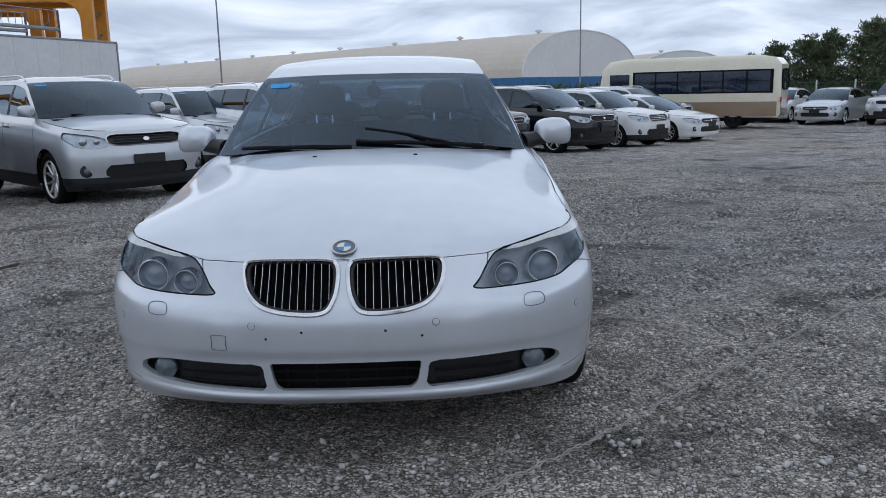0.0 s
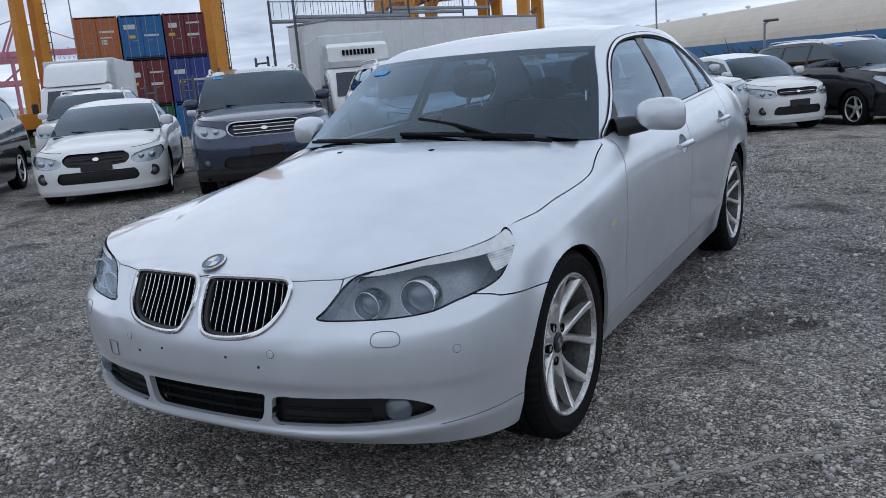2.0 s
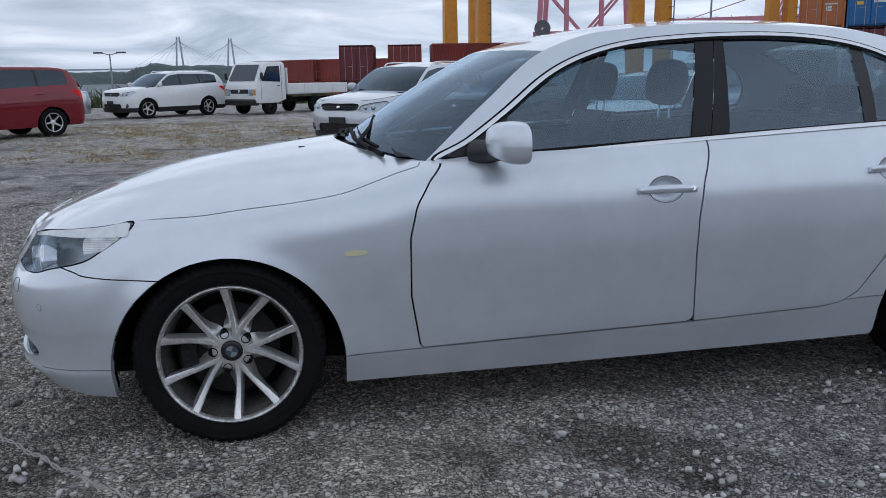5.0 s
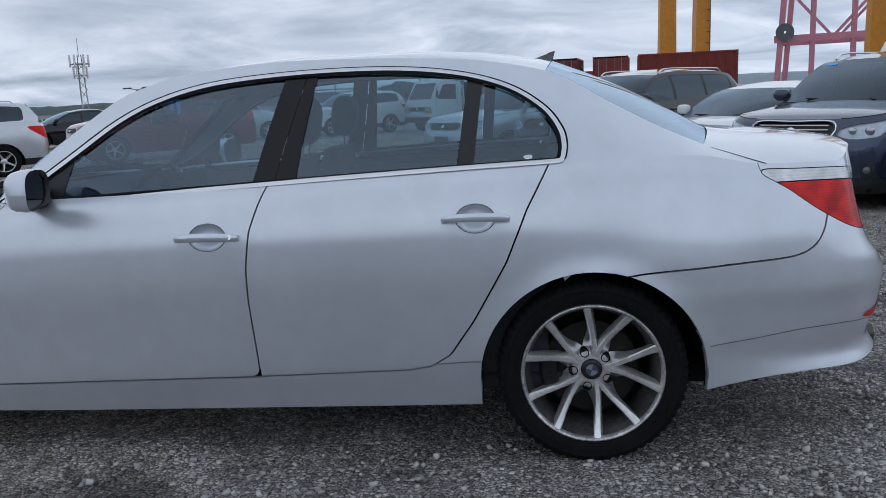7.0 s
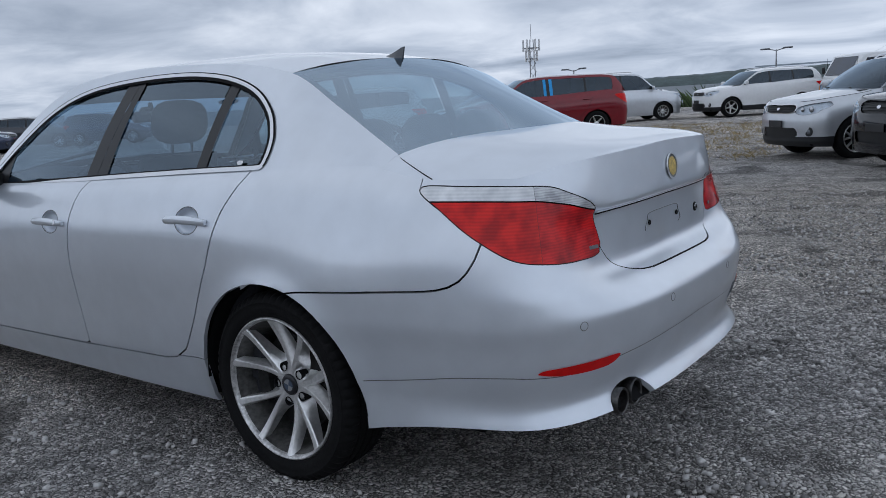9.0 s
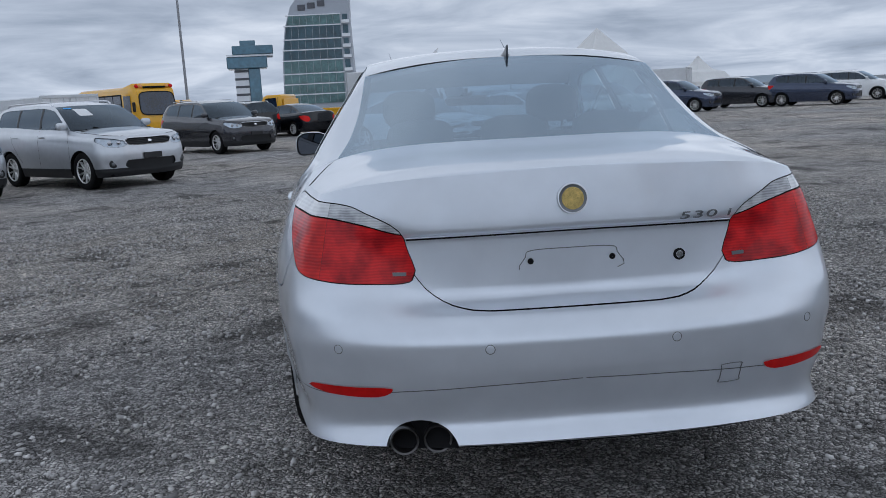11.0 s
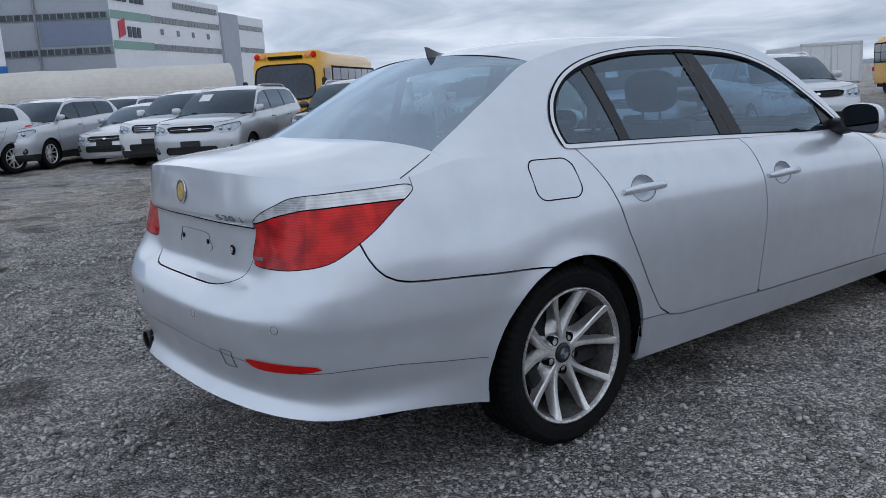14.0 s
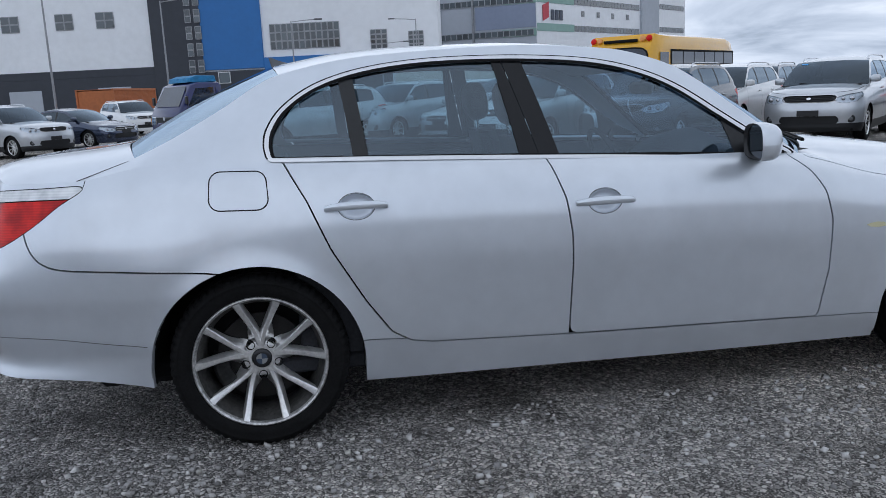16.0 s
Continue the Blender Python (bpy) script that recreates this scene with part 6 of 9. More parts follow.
SIZES = {
    "suv_m": dict(L=4.41, W=1.82, H=1.64, wb=2.64, fo=0.88, clr=.23, nose=.93, cowl=1.08, belt=1.14, ya=-.92, yh=-.22, R=.345, rim=.232),
    "suv_l": dict(L=4.68, W=1.88, H=1.69, wb=2.70, fo=0.92, clr=.24, nose=.98, cowl=1.12, belt=1.17, ya=-.95, yh=-.22, R=.358, rim=.232),
    "hatch": dict(L=3.64, W=1.60, H=1.50, wb=2.375, fo=0.72, clr=.20, nose=.86, cowl=1.00, belt=1.06, ya=-.92, yh=-.28, R=.29, rim=.195),
    "sedan": dict(L=4.84, W=1.83, H=1.455, wb=2.795, fo=0.96, clr=.19, nose=.76, cowl=.95, belt=1.02, ya=-.98, yh=-.18, R=.328, rim=.225, notch=True),
    "coupe": dict(L=4.48, W=1.765, H=1.40, wb=2.65, fo=0.90, clr=.18, nose=.74, cowl=.93, belt=1.00, ya=-.90, yh=-.12, R=.325, rim=.228, notch=True),
    "pickup": dict(L=4.96, W=1.90, H=1.78, wb=3.06, fo=0.86, clr=.27, nose=1.00, cowl=1.16, belt=1.22, ya=-1.15, yh=-.45, R=.36, rim=.232),
    "van": dict(L=4.81, W=1.83, H=1.85, wb=2.80, fo=0.90, clr=.22, nose=.98, cowl=1.14, belt=1.18, ya=-1.15, yh=-.50, R=.34, rim=.21),
}


def car_spec(k):
    L, W, H, wb, fo = k["L"], k["W"], k["H"], k["wb"], k["fo"]
    w, yf = W / 2, -(wb / 2 + fo)
    yr = yf + L
    clr, nose, cowl, belt, ya, yh = k["clr"], k["nose"], k["cowl"], k["belt"], k["ya"], k["yh"]
    fr = [0, .12, .16, .30, .42, .54, .66, .78, .91, 1]
    front = [.06, .02, .02, .012, .0, .0, .012, .03, .06, .13]
    side = [.06, .03, .025, .012, .004, 0, .003, .016, .05, .11]
    rear = [.05, .02, .02, .008, 0, .006, .022, .04, .06, .10]

    def st(place, ins, zb, zt):
        return (place, ins, [zb + (zt - zb) * f for f in fr])
    notch = k.get("notch", False)
    zt = belt + .05 if notch else belt
    s = [st(("f", 0), front, clr, nose), st(("f", w * .55), front, clr, nose + .005), st(("f", w * .88), front, clr, nose + .03),
         st(("y", -wb / 2), side, clr - .02, nose + .09), st(("y", ya - .22), side, clr - .02, cowl - .04), st(("y", ya), side, clr - .02, cowl),
         st(("y", .2), side, clr - .02, (cowl + belt) / 2), st(("y", wb / 2), side, clr, belt + (0 if notch else .035))]
    if notch:
        s += [st(("y", yr - .55), side, clr + .03, zt - .02), st(("r", w * .85), [a + .02 for a in rear], clr + .05, zt - .05), st(("r", w * .5), rear, clr + .06, zt - .01), st(("r", 0), rear, clr + .06, zt)]
    else:
        s += [st(("y", yr - .50), side, clr + .02, belt + .05), st(("r", w * .85), rear, clr + .03, belt + .01), st(("r", w * .5), rear, clr + .04, belt), st(("r", 0), rear, clr + .04, belt)]
    xa = w - .11
    if notch:
        yb = yr - .62
        rail = [(ya, xa, cowl), ((ya + yh) / 2, xa - .075, (cowl + H - .10) / 2 + .04), (yh, xa - .155, H - .105), (yh + .5, xa - .20, H - .05), (.75, xa - .20, H - .06), (1.05, xa - .19, H - .115),
                (1.05 + (yb - 1.05) * .55, xa - .14, (H - .115 + zt) / 2 - .01), (yb, xa - .03, zt - .03)]
        roof = [(yh - .11, H - .09), (yh + .4, H - .015), (.45, H), (.8, H - .02), (1.10, H - .075)]
        he, back = (yh, 1.05), (yb + .10, zt + .02)
    else:
        rail = [(ya, xa, cowl), ((ya + yh) / 2, xa - .07, (cowl + H - .10) / 2 + .04), (yh, xa - .145, H - .11), (yh + .55, xa - .18, H - .055), (yr - 1.0, xa - .18, H - .06), (yr - .46, xa - .17, H - .12),
                (yr - .30, xa - .11, (H + belt) / 2 - .02), (yr - .17, xa - .035, belt + .012)]
        roof = [(yh - .11, H - .09), (yh + .4, H - .018), (.45, H), (yr - .9, H - .012), (yr - .36, H - .055)]
        he, back = (yh, yr - .46), (yr - .10, belt)
    hood = [(yf + .13, nose), (yf + .25, nose + .045), (yf + .55, nose + .10), (ya - .55, cowl - .02), (ya - .24, cowl + .02)]
    return dict(w=w, yf=yf, yr=yr, lf=.52, lr=.42, nf=2.6, nr=3.0, stations=s, rail=rail, hood_mid=hood, roof_mid=roof,
                deck_mid=[(back[0], back[1]), (yr - .25, zt + .015), (yr - .10, zt)], head_edge=he, screen_base=(ya - .22, cowl + .02), back_base=back, screen_bow=.02, tumble=.02, hood_pow=3.0)


def road_car(name, size, color, label, category, x, y, rz, group="", cladding=False, rails=True, grille="wide", tint=None, spokes=10, fog=True, sticker=False, paper=False, sheets=False):
    k = dict(SIZES[size])
    sp = car_spec(k)
    sh = Shell(sp, 64, 20)
    S, sf, sr = sh.s_side, sh.s_front, sh.s_rear
    w, yf, yr, wb, H, nose, belt, clr = sp["w"], sp["yf"], sp["yr"], k["wb"], k["H"], k["nose"], k["belt"], k["clr"]
    P = PAINTS[color]
    car = empty_thing(name, label, category, group, pose(x, y, float(ground_z(x, y)), 0, 0, rz))
    R = k["R"]
    wall = sh.wall()
    for yc in (-wb / 2, wb / 2):
        sc = S(yc)
        wall = clip(wall, lambda V: R * 1.17 - np.hypot(V[:, 3] - sc, np.maximum(V[:, 2] - R * .93, -.02)))
    dz = nose - .97
    lamp_o = closed_curve([(sf(w * .53), .800 + dz), (sf(w * .52), .865 + dz), (sf(w * .62), .905 + dz), (sf(w * .80), .940 + dz), (S(yf + .36), .965 + dz), (S(yf + .46), .960 + dz), (S(yf + .44), .90 + dz), (S(yf + .26), .835 + dz), (sf(w * .90), .800 + dz), (sf(w * .70), .772 + dz)], 4)
    tz = belt - 1.17
    tail_o = closed_curve([(sr(w * .70), .86 + tz), (sr(w * .70), 1.04 + tz), (sr(w * .88), 1.10 + tz), (S(yr - .50), 1.10 + tz), (S(yr - .46), 1.03 + tz), (sr(w * .92), .85 + tz)], 4)
    if k.get("notch"):
        tail_o = tail_o + (0, -.05)
    gw = w * (.50 if grille == "wide" else .46)
    gh = .055 if grille == "wide" else .075
    gr_o = closed_curve([(-gw, .865 + dz + gh), (0, .870 + dz + gh), (gw, .865 + dz + gh), (gw * .92, .865 + dz - gh), (0, .855 + dz - gh), (-gw * .92, .865 + dz - gh)], 4)
    low_o = np.array([(-1, clr + .14), (w * .62, clr + .15), (w * .56, clr + .30), (-1, clr + .31)])
    cut = wall
    for o in (lamp_o, tail_o, gr_o, low_o):
        cut = sh.wall_clip(cut, o, False)
    if cladding:
        put("body_cladding", *both_sides(clip(cut, lambda V: V[:, 2] - (clr + .155))), BLACK_PLASTIC, car)
        cut = clip(cut, lambda V: (clr + .158) - V[:, 2])
    put("body", *both_sides(cut), P, car)
    put("bonnet", *both_sides(sh.hood(14)), P, car)
    if k.get("notch"):
        put("boot_lid", *both_sides(sh.deck(12)), P, car)
    put("roof", *both_sides(sh.roof(24, 12)), P, car)
    put("grille", *both_sides(offset_in(clip(sh.wall_clip(wall, gr_o, True, -.01), lambda V: -V[:, 0]), .03)), BLACK_PLASTIC, car)
    for i in range(3):
        z = .865 + dz + gh * (.6 - .6 * i)
        put("grille_bar", *tube([(xx, sh.at(abs(xx), z, -.008)[0].y, z) for xx in np.linspace(-gw * .88, gw * .88, 11)], .007, 5), CHROME if grille == "tall" or (grille == "wide" and i == 1 and not cladding) else BLACK_PLASTIC, car)
    if grille != "plain":
        rim_pts = [((q.x if a >= 0 else -q.x), q.y, q.z) for a, q in ((a, sh.at(abs(a), z, .004)[0]) for a, z in gr_o)]
        put("grille_surround", *tube(rim_pts, .011, 5, True), CHROME, car)
    if math.hypot(x, y) < 23:
        edge = [t for t in sh.top if yf + .16 < t[1] < k["ya"] - .10]
        for sg in (1, -1):
            put("bonnet_joint", *tube([(sg * t[0], t[1], t[2] + .001) for t in edge], .0035, 5), MATT_BLACK, car)
    q, nn = sh.at(0.012, .865 + dz, .004)
    put("front_emblem", *moved(disc((0, 0, 0), (0, nn.y, nn.z), .034, .005, 18), Matrix.Translation((0, q.y, q.z)) @ Matrix.Diagonal((1.2, 1, .75, 1))), CHROME, car)
    put("lower_grille", *both_sides(offset_in(clip(sh.wall_clip(wall, low_o, True, -.01), lambda V: -V[:, 0]), .03)), BLACK_PLASTIC, car)
    q, nn = sh.at(0.012, clr + .36, .01)
    put("number_plate", *box(-.20, .20, q.y - .012, q.y, clr + .305, clr + .415, .004), PLATE_DARK, car)
    # cabin sides
    side = sh.cabin_side(44, 10)
    r = sp["rail"]
    ys = np.linspace(r[0][0], r[-1][0], 60)
    low, upp = [], []
    for yy in ys:
        xb, zb = sh.top_at(yy)
        xr_, zr = sh.rail_at(yy)
        a, b = zb + .018, zr - .062
        if b > a + .02 and yy < r[-1][0] - (.20 if k.get("notch") else .36):
            low.append((yy, a))
            upp.append((yy, b))
    dlo = np.array(low + upp[::-1])
    put("side_frame", *both_sides(clip(side, lambda V: -polygon_distance(V[:, 3], V[:, 4], dlo))), P, car)
    opening = offset_in(clip(side, lambda V: polygon_distance(V[:, 3], V[:, 4], dlo) + .001), .006)
    G = tint or GLASS_DARK
    y0, y1 = dlo[:, 0].min(), dlo[:, 0].max()
    yb = .18 if not k.get("notch") else .15
    yc2 = min(wb / 2 - .28, y1 - .28)
    cuts = [y0 - 1, yb - .035, yb + .035, yc2 - .03, yc2 + .03, y1 + 1]
    for i in range(5):
        a, b = cuts[i], cuts[i + 1]
        m = clip(clip(opening, lambda V: a - V[:, 3]), lambda V: V[:, 3] - b)
        for f in (lambda q: q, other_side):
            mm = f(m if i % 2 == 0 else offset_in(m, -.003))
            if len(mm[1]):
                put("window_glass" if i % 2 == 0 else "window_pillar", *mm, G if i % 2 == 0 else BLACK_PLASTIC, car)
    for a, b in (((.05, .13), (.22, .31)) if sheets else ()):
        put("window_sheet", *offset_in(clip(clip(opening, lambda V: a - V[:, 3]), lambda V: V[:, 3] - b), -.003), BLUE_STICKER, car, "pale blue protective sheet")
    put("windscreen", *both_sides(sh.screen(True, 12, 12)), G if tint else GLASS_DARK, car)
    put("rear_window", *both_sides(sh.screen(False, 12, 12)), GLASS_DARK, car)
    put("cowl", *box(-w + .2, w - .2, sp["screen_base"][0] - .06, sp["screen_base"][0] + .10, k["cowl"] - .04, k["cowl"] - .005, .01), BLACK_PLASTIC, car)
    lite = math.hypot(x, y) > 23
    for s in (() if lite else (-1, 1)):
        put("wiper", *tube([(s * .05 + .3, sp["screen_base"][0] + .03, k["cowl"] + .02), (s * .3 - .15, sp["screen_base"][0] + .08, k["cowl"] + .045)], .008, 5), MATT_BLACK, car)
    # door joints
    for sg in (1, -1):
        for line in ([(ya_, z) for ya_, z in ((k["ya"] + .05, k["cowl"]), (k["ya"] - .04, .80), (k["ya"] - .02, clr + .18))], [(yb, belt - .03), (yb - .05, .75), (yb - .03, clr + .18)],
                     [(wb / 2 - .05, belt - .02), (wb / 2 - .25, .82), (wb / 2 - .52, clr + .25)]):
            if lite:
                continue
            pts = [(np.interp(t, range(3), [p[0] for p in line]), np.interp(t, range(3), [p[1] for p in line])) for t in np.linspace(0, 2, 9)]
            pp, nn = zip(*[sh.at_y(a, b) for a, b in pts])
            V, F = ribbon([(sg * p.x, p.y, p.z) for p in pp], [(sg * n.x, n.y, n.z) for n in nn], .006, .0015)
            put("door_joint", V, F, MATT_BLACK, car)
        for yy in (() if lite else (yb - .16, wb / 2 - .30)):
            q, nn = sh.at_y(yy, belt - .16, .018)
            put("door_handle", *box(sg * q.x - .014, sg * q.x + .014, q.y - .10, q.y + .10, q.z - .016, q.z + .016, .010), P, car)
        f = (lambda q: q) if sg > 0 else other_side
        unit = put("headlamp", *f(offset_in(sh.wall_clip(wall, lamp_o, True, -.004), .022)), LAMP_BOWL, car)
        put("lens", *f(sh.wall_clip(wall, lamp_o, True, .001)), LENS, unit)
        for at_x, rr in ((.66, .036), (.82, .046)):
            q, nn = sh.at(sf(w * at_x), .858 + dz, -.014)
            put("projector", *f(disc(q, (0.25, -1, 0), rr, .014, 16, .010)), PROJECTOR_GREY, unit)
        if not lite:
            put("lamp_seal", *sweep_on_wall(sh, lamp_o, .0035, -.003, sg, 5), BADGE_GREY, unit)
        put("tail_lamp", *f(offset_in(sh.wall_clip(wall, tail_o, True, 0), -.004)), RED_LENS, car)
        if fog:
            q, nn = sh.at(sf(w * .80), clr + .24, .0)
            d = Vector((.35, -1, 0)).normalized()
            fg = put("fog_surround", *f(disc(q - d * .006, d, .075, .012, 18)), BLACK_PLASTIC, car)
            put("fog_lamp", *f(disc(q + d * .004, d, .034, .006, 16, .006)), BADGE_GREY, fg)
        q, nn = sh.at_y(k["ya"] + .14, belt - .06, .0)
        mx = sg * (q.x + .08)
        mirror = put("outer_mirror", *pillow(mx, q.y + .01, q.z + .10, .098, .062, .072, 3.2), P, car)
        put("mirror_glass", *box(mx - .078, mx + .078, q.y + .071, q.y + .074, q.z + .045, q.z + .155), DARK_MIRROR, mirror)
        put("mirror_stalk", *box(mx - sg * .14 - .04, mx - sg * .14 + .05, q.y - .03, q.y + .04, q.z + .0, q.z + .07, .01), BLACK_PLASTIC, mirror)
        if rails:
            pts = []
            for yy in np.linspace(k["yh"] + .25, yr - .75, 12):
                xr_, zr = sh.rail_at(yy)
                pts.append((sg * (xr_ - .03), yy, zr + .055))
            pts = [(pts[0][0], pts[0][1] - .10, pts[0][2] - .06)] + pts + [(pts[-1][0], pts[-1][1] + .10, pts[-1][2] - .07)]
            put("roof_rail", *tube(pts, .014, 6), SATIN, car)
        for yc in (-wb / 2, wb / 2):
            rows = [[(sg * xx, yc + R * 1.16 * math.cos(a), max(R * .93 + R * 1.16 * math.sin(a), clr)) for a in np.linspace(0, math.pi, 16)] for xx in (.45, w - .035)]
            put("arch_liner", *grid_mesh(np.array(rows)), MATT_BLACK, car)
            add_wheel(car, (size, spokes), (ALLOY, CHROME), pose(sg * (w - .135), yc, R, 13 * (1 + sg), 0, 0 if sg > 0 else 180), R=R, rim=k["rim"], width=.215, spokes=spokes, seg=20, style="turbine" if spokes == 10 else "star", simple=True)
    put("underbody", *box(-w + .16, w - .16, yf + .18, yr - .2, clr + .0, clr + .16, .03), MATT_BLACK, car)
    # seats seen dimly through the glass
    for sx in (() if lite else (-.36, .36)):
        put("seat", *joined(pillow(sx, .03, .85, .23, .08, .27, 4, n=12, m=8), pillow(sx, .11, 1.20, .13, .05, .10, 3, n=10, m=6)), INTERIOR, car)
    put("rear_bench", *box(-.62, .62, .85, 1.0, .55, 1.12, .05), INTERIOR, car)
    put("dashboard", *box(-w + .2, w - .2, k["ya"] - .15, k["ya"] + .30, .75, k["cowl"] + .0, .05), INTERIOR, car)
    if sticker or paper:
        for on, xs, t, wd, hh, mt, nm in ((sticker, -.52, .86, .07, .035, BLUE_STICKER, "windscreen_sticker"), (paper, -.32, .66, .13, .16, WHITE_PAPER, "windscreen_paper")):
            if on:
                pick = clip(sh.screen(True, 40, 40), lambda V: np.maximum(np.abs(V[:, 0] - abs(xs)) - wd, np.abs(V[:, 4] - t) - hh))
                put(nm, *other_side(offset_in(pick, -.004)), mt, car)
    return car


def panel(parent, name, mat, x0, x1, y0, y1, z0, z1, bevel=.01, label=""):
    return put(name, *box(x0, x1, y0, y1, z0, z1, bevel), mat, parent, label)


def prism(profile, x0, x1, bevel=.06):
    """A body with the side outline (y, z), as wide as x0 to x1, its long edges rounded."""
    poly = np.asarray(profile, float)
    c = poly.mean(0)
    n = len(poly)
    rings = [(x0, 1 - bevel * 1.2), (x0 + bevel * .35, 1 - bevel * .35), (x0 + bevel, 1), (x1 - bevel, 1), (x1 - bevel * .35, 1 - bevel * .35), (x1, 1 - bevel * 1.2)]
    V = [(x, *(c + (q - c) * k)) for x, k in rings for q in poly]
    F = [(r * n + i, r * n + (i + 1) % n, (r + 1) * n + (i + 1) % n, (r + 1) * n + i) for r in range(len(rings) - 1) for i in range(n)]
    F += [tuple(reversed(range(n))), tuple(range((len(rings) - 1) * n, len(rings) * n))]
    return np.array(V), F


def small_truck(name, color, label, x, y, rz, load="flat", roof_box=None, length=5.1, box_h=1.9):
    """A cab-over lorry: cab with screen, doors, lamps; flat bed with drop sides or a closed box."""
    t = empty_thing(name, label, "truck", "", pose(x, y, float(ground_z(x, y)), 0, 0, rz))
    P = PAINTS[color]
    yf = -1.3 - 1.1
    w = .87
    cab = [(yf + .04, .42), (yf, .62), (yf + .02, 1.02), (yf + .12, 1.22), (yf + .52, 1.90), (yf + .72, 1.98), (yf + 1.50, 1.98), (yf + 1.60, 1.90), (yf + 1.62, .55), (yf + 1.2, .42)]
    put("cab", *prism(cab, -w, w, .08), P, t)
    d = Vector((0, .40, .68)).normalized()
    n = Vector((0, -.86, .51))
    V = []
    for u, v in ((-.72, .06), (.72, .06), (.66, .94), (-.66, .94)):
        p = Vector((u, yf + .12, 1.22)) + d * (.79 * v) + n * .022
        V.append(tuple(p))
    put("windscreen", np.array(V), [(0, 1, 2, 3)], BUS_GLASS, t)
    for s in (-1, 1):
        o = [(yf + .36, 1.26), (yf + .66, 1.80), (yf + 1.28, 1.82), (yf + 1.30, 1.22)]
        V = [(s * (w + .004), a, b) for a, b in o]
        put("door_window", np.array(V), [(0, 1, 2, 3) if s < 0 else (3, 2, 1, 0)], BUS_GLASS, t)
        for a in (.32, 1.36):
            put("door_joint", *box(s * (w + .002) - .003, s * (w + .002) + .003, yf + a - .005, yf + a + .005, .55, 1.85), MATT_BLACK, t)
        put("door_handle", *box(s * w - .015, s * w + .02, yf + 1.14, yf + 1.28, 1.06, 1.09, .008), BLACK_PLASTIC, t)
        m = put("outer_mirror", *box(s * (w + .13) - .08, s * (w + .13) + .08, yf + .22, yf + .28, 1.32, 1.58, .03), BLACK_PLASTIC, t)
        put("mirror_arm", *tube([(s * w, yf + .35, 1.30), (s * (w + .12), yf + .26, 1.36)], .015, 6), BLACK_PLASTIC, m)
        lampu = put("headlamp", *box(s * .66 - .13, s * .66 + .13, yf - .018, yf + .06, .72, .98, .03), REFLECTOR, t)
        put("lens", *box(s * .66 - .12, s * .66 + .12, yf - .024, yf - .019, .73, .97), LENS, lampu)
        put("indicator", *box(s * .82 - .03, s * .82 + .055, yf - .006, yf + .05, .74, .96, .01), AMBER, lampu)
        for yy in (yf + .80, yf + .80 + 2.45):
            add_wheel(t, ("truck", 8), (ALLOY_DIRTY_SHADE, ALLOY_DIRTY_SHADE), pose(s * (w - .12), yy, .33, 0, 0, 0 if s > 0 else 180), R=.33, rim=.19, width=.19, spokes=8, seg=18, style="star", simple=True)
    put("front_panel", *box(-.50, .50, yf - .012, yf + .02, .80, .96, .01), BLACK_PLASTIC, t)
    put("front_emblem", *disc((0, yf - .012, .90), (0, -1, 0), .06, .006, 18), CHROME, t)
    put("front_bumper", *box(-w + .02, w - .02, yf - .04, yf + .25, .36, .60, .05), P if color != "white" else BLACK_PLASTIC, t)
    put("chassis", *box(-.42, .42, yf + .3, yf + length, .42, .60, .02), MATT_BLACK, t)
    y0, y1 = yf + 1.70, yf + length
    if load == "flat":
        put("load_floor", *box(-w, w, y0, y1, .74, .82, .01), GREY_WALL, t)
        for s in (-1, 1):
            put("drop_side", *box(s * w - .02, s * w + .02, y0, y1, .78, 1.14, .01), P, t)
            for yy in np.linspace(y0 + .1, y1 - .1, 5):
                put("side_rib", *box(s * (w + .03) - .012, s * (w + .03) + .012, yy - .03, yy + .03, .78, 1.12, .005), P, t)
        put("tailgate", *box(-w, w, y1 - .02, y1 + .02, .78, 1.14, .01), P, t)
        put("headboard", *box(-w, w, y0 - .02, y0 + .02, .80, 1.75, .01), P, t)
    else:
        put("cargo_box", *box(-w - .06, w + .06, y0, y1, .80, .80 + box_h, .03), GREY_WALL, t)
        for s in (-1, 1):
            put("box_edge", *box(s * (w + .065) - .015, s * (w + .065) + .015, y0, y1, .78, .86, .005), SATIN, t)
            put("rear_door", *box(s * .46 - .43, s * .46 + .43, y1 + .001, y1 + .03, .84, .76 + box_h, .008), WHITE_PAPER, t)
            put("door_bar", *tube([(s * .20, y1 + .05, .84), (s * .20, y1 + .05, .74 + box_h)], .014, 6), GREY_WALL, t)
            put("door_bar", *tube([(s * .62, y1 + .05, .84), (s * .62, y1 + .05, .74 + box_h)], .014, 6), GREY_WALL, t)
        put("rear_frame", *joined(box(-w - .08, w + .08, y1 + .03, y1 + .06, .74 + box_h, .84 + box_h, .01), box(-w - .08, -w, y1 + .03, y1 + .06, .8, .8 + box_h, .01), box(w, w + .08, y1 + .03, y1 + .06, .8, .8 + box_h, .01)), GREY_WALL, t)
    if roof_box == "reefer":
        ro = put("cooling_unit", *prism([(yf + .75, 2.0), (yf + .60, 2.15), (yf + .70, 2.52), (yf + .95, 2.62), (yf + 1.66, 2.62), (yf + 1.66, 2.0)], -.80, .80, .08), PAINTS["white"], t, "white cooling unit with dark louvres")
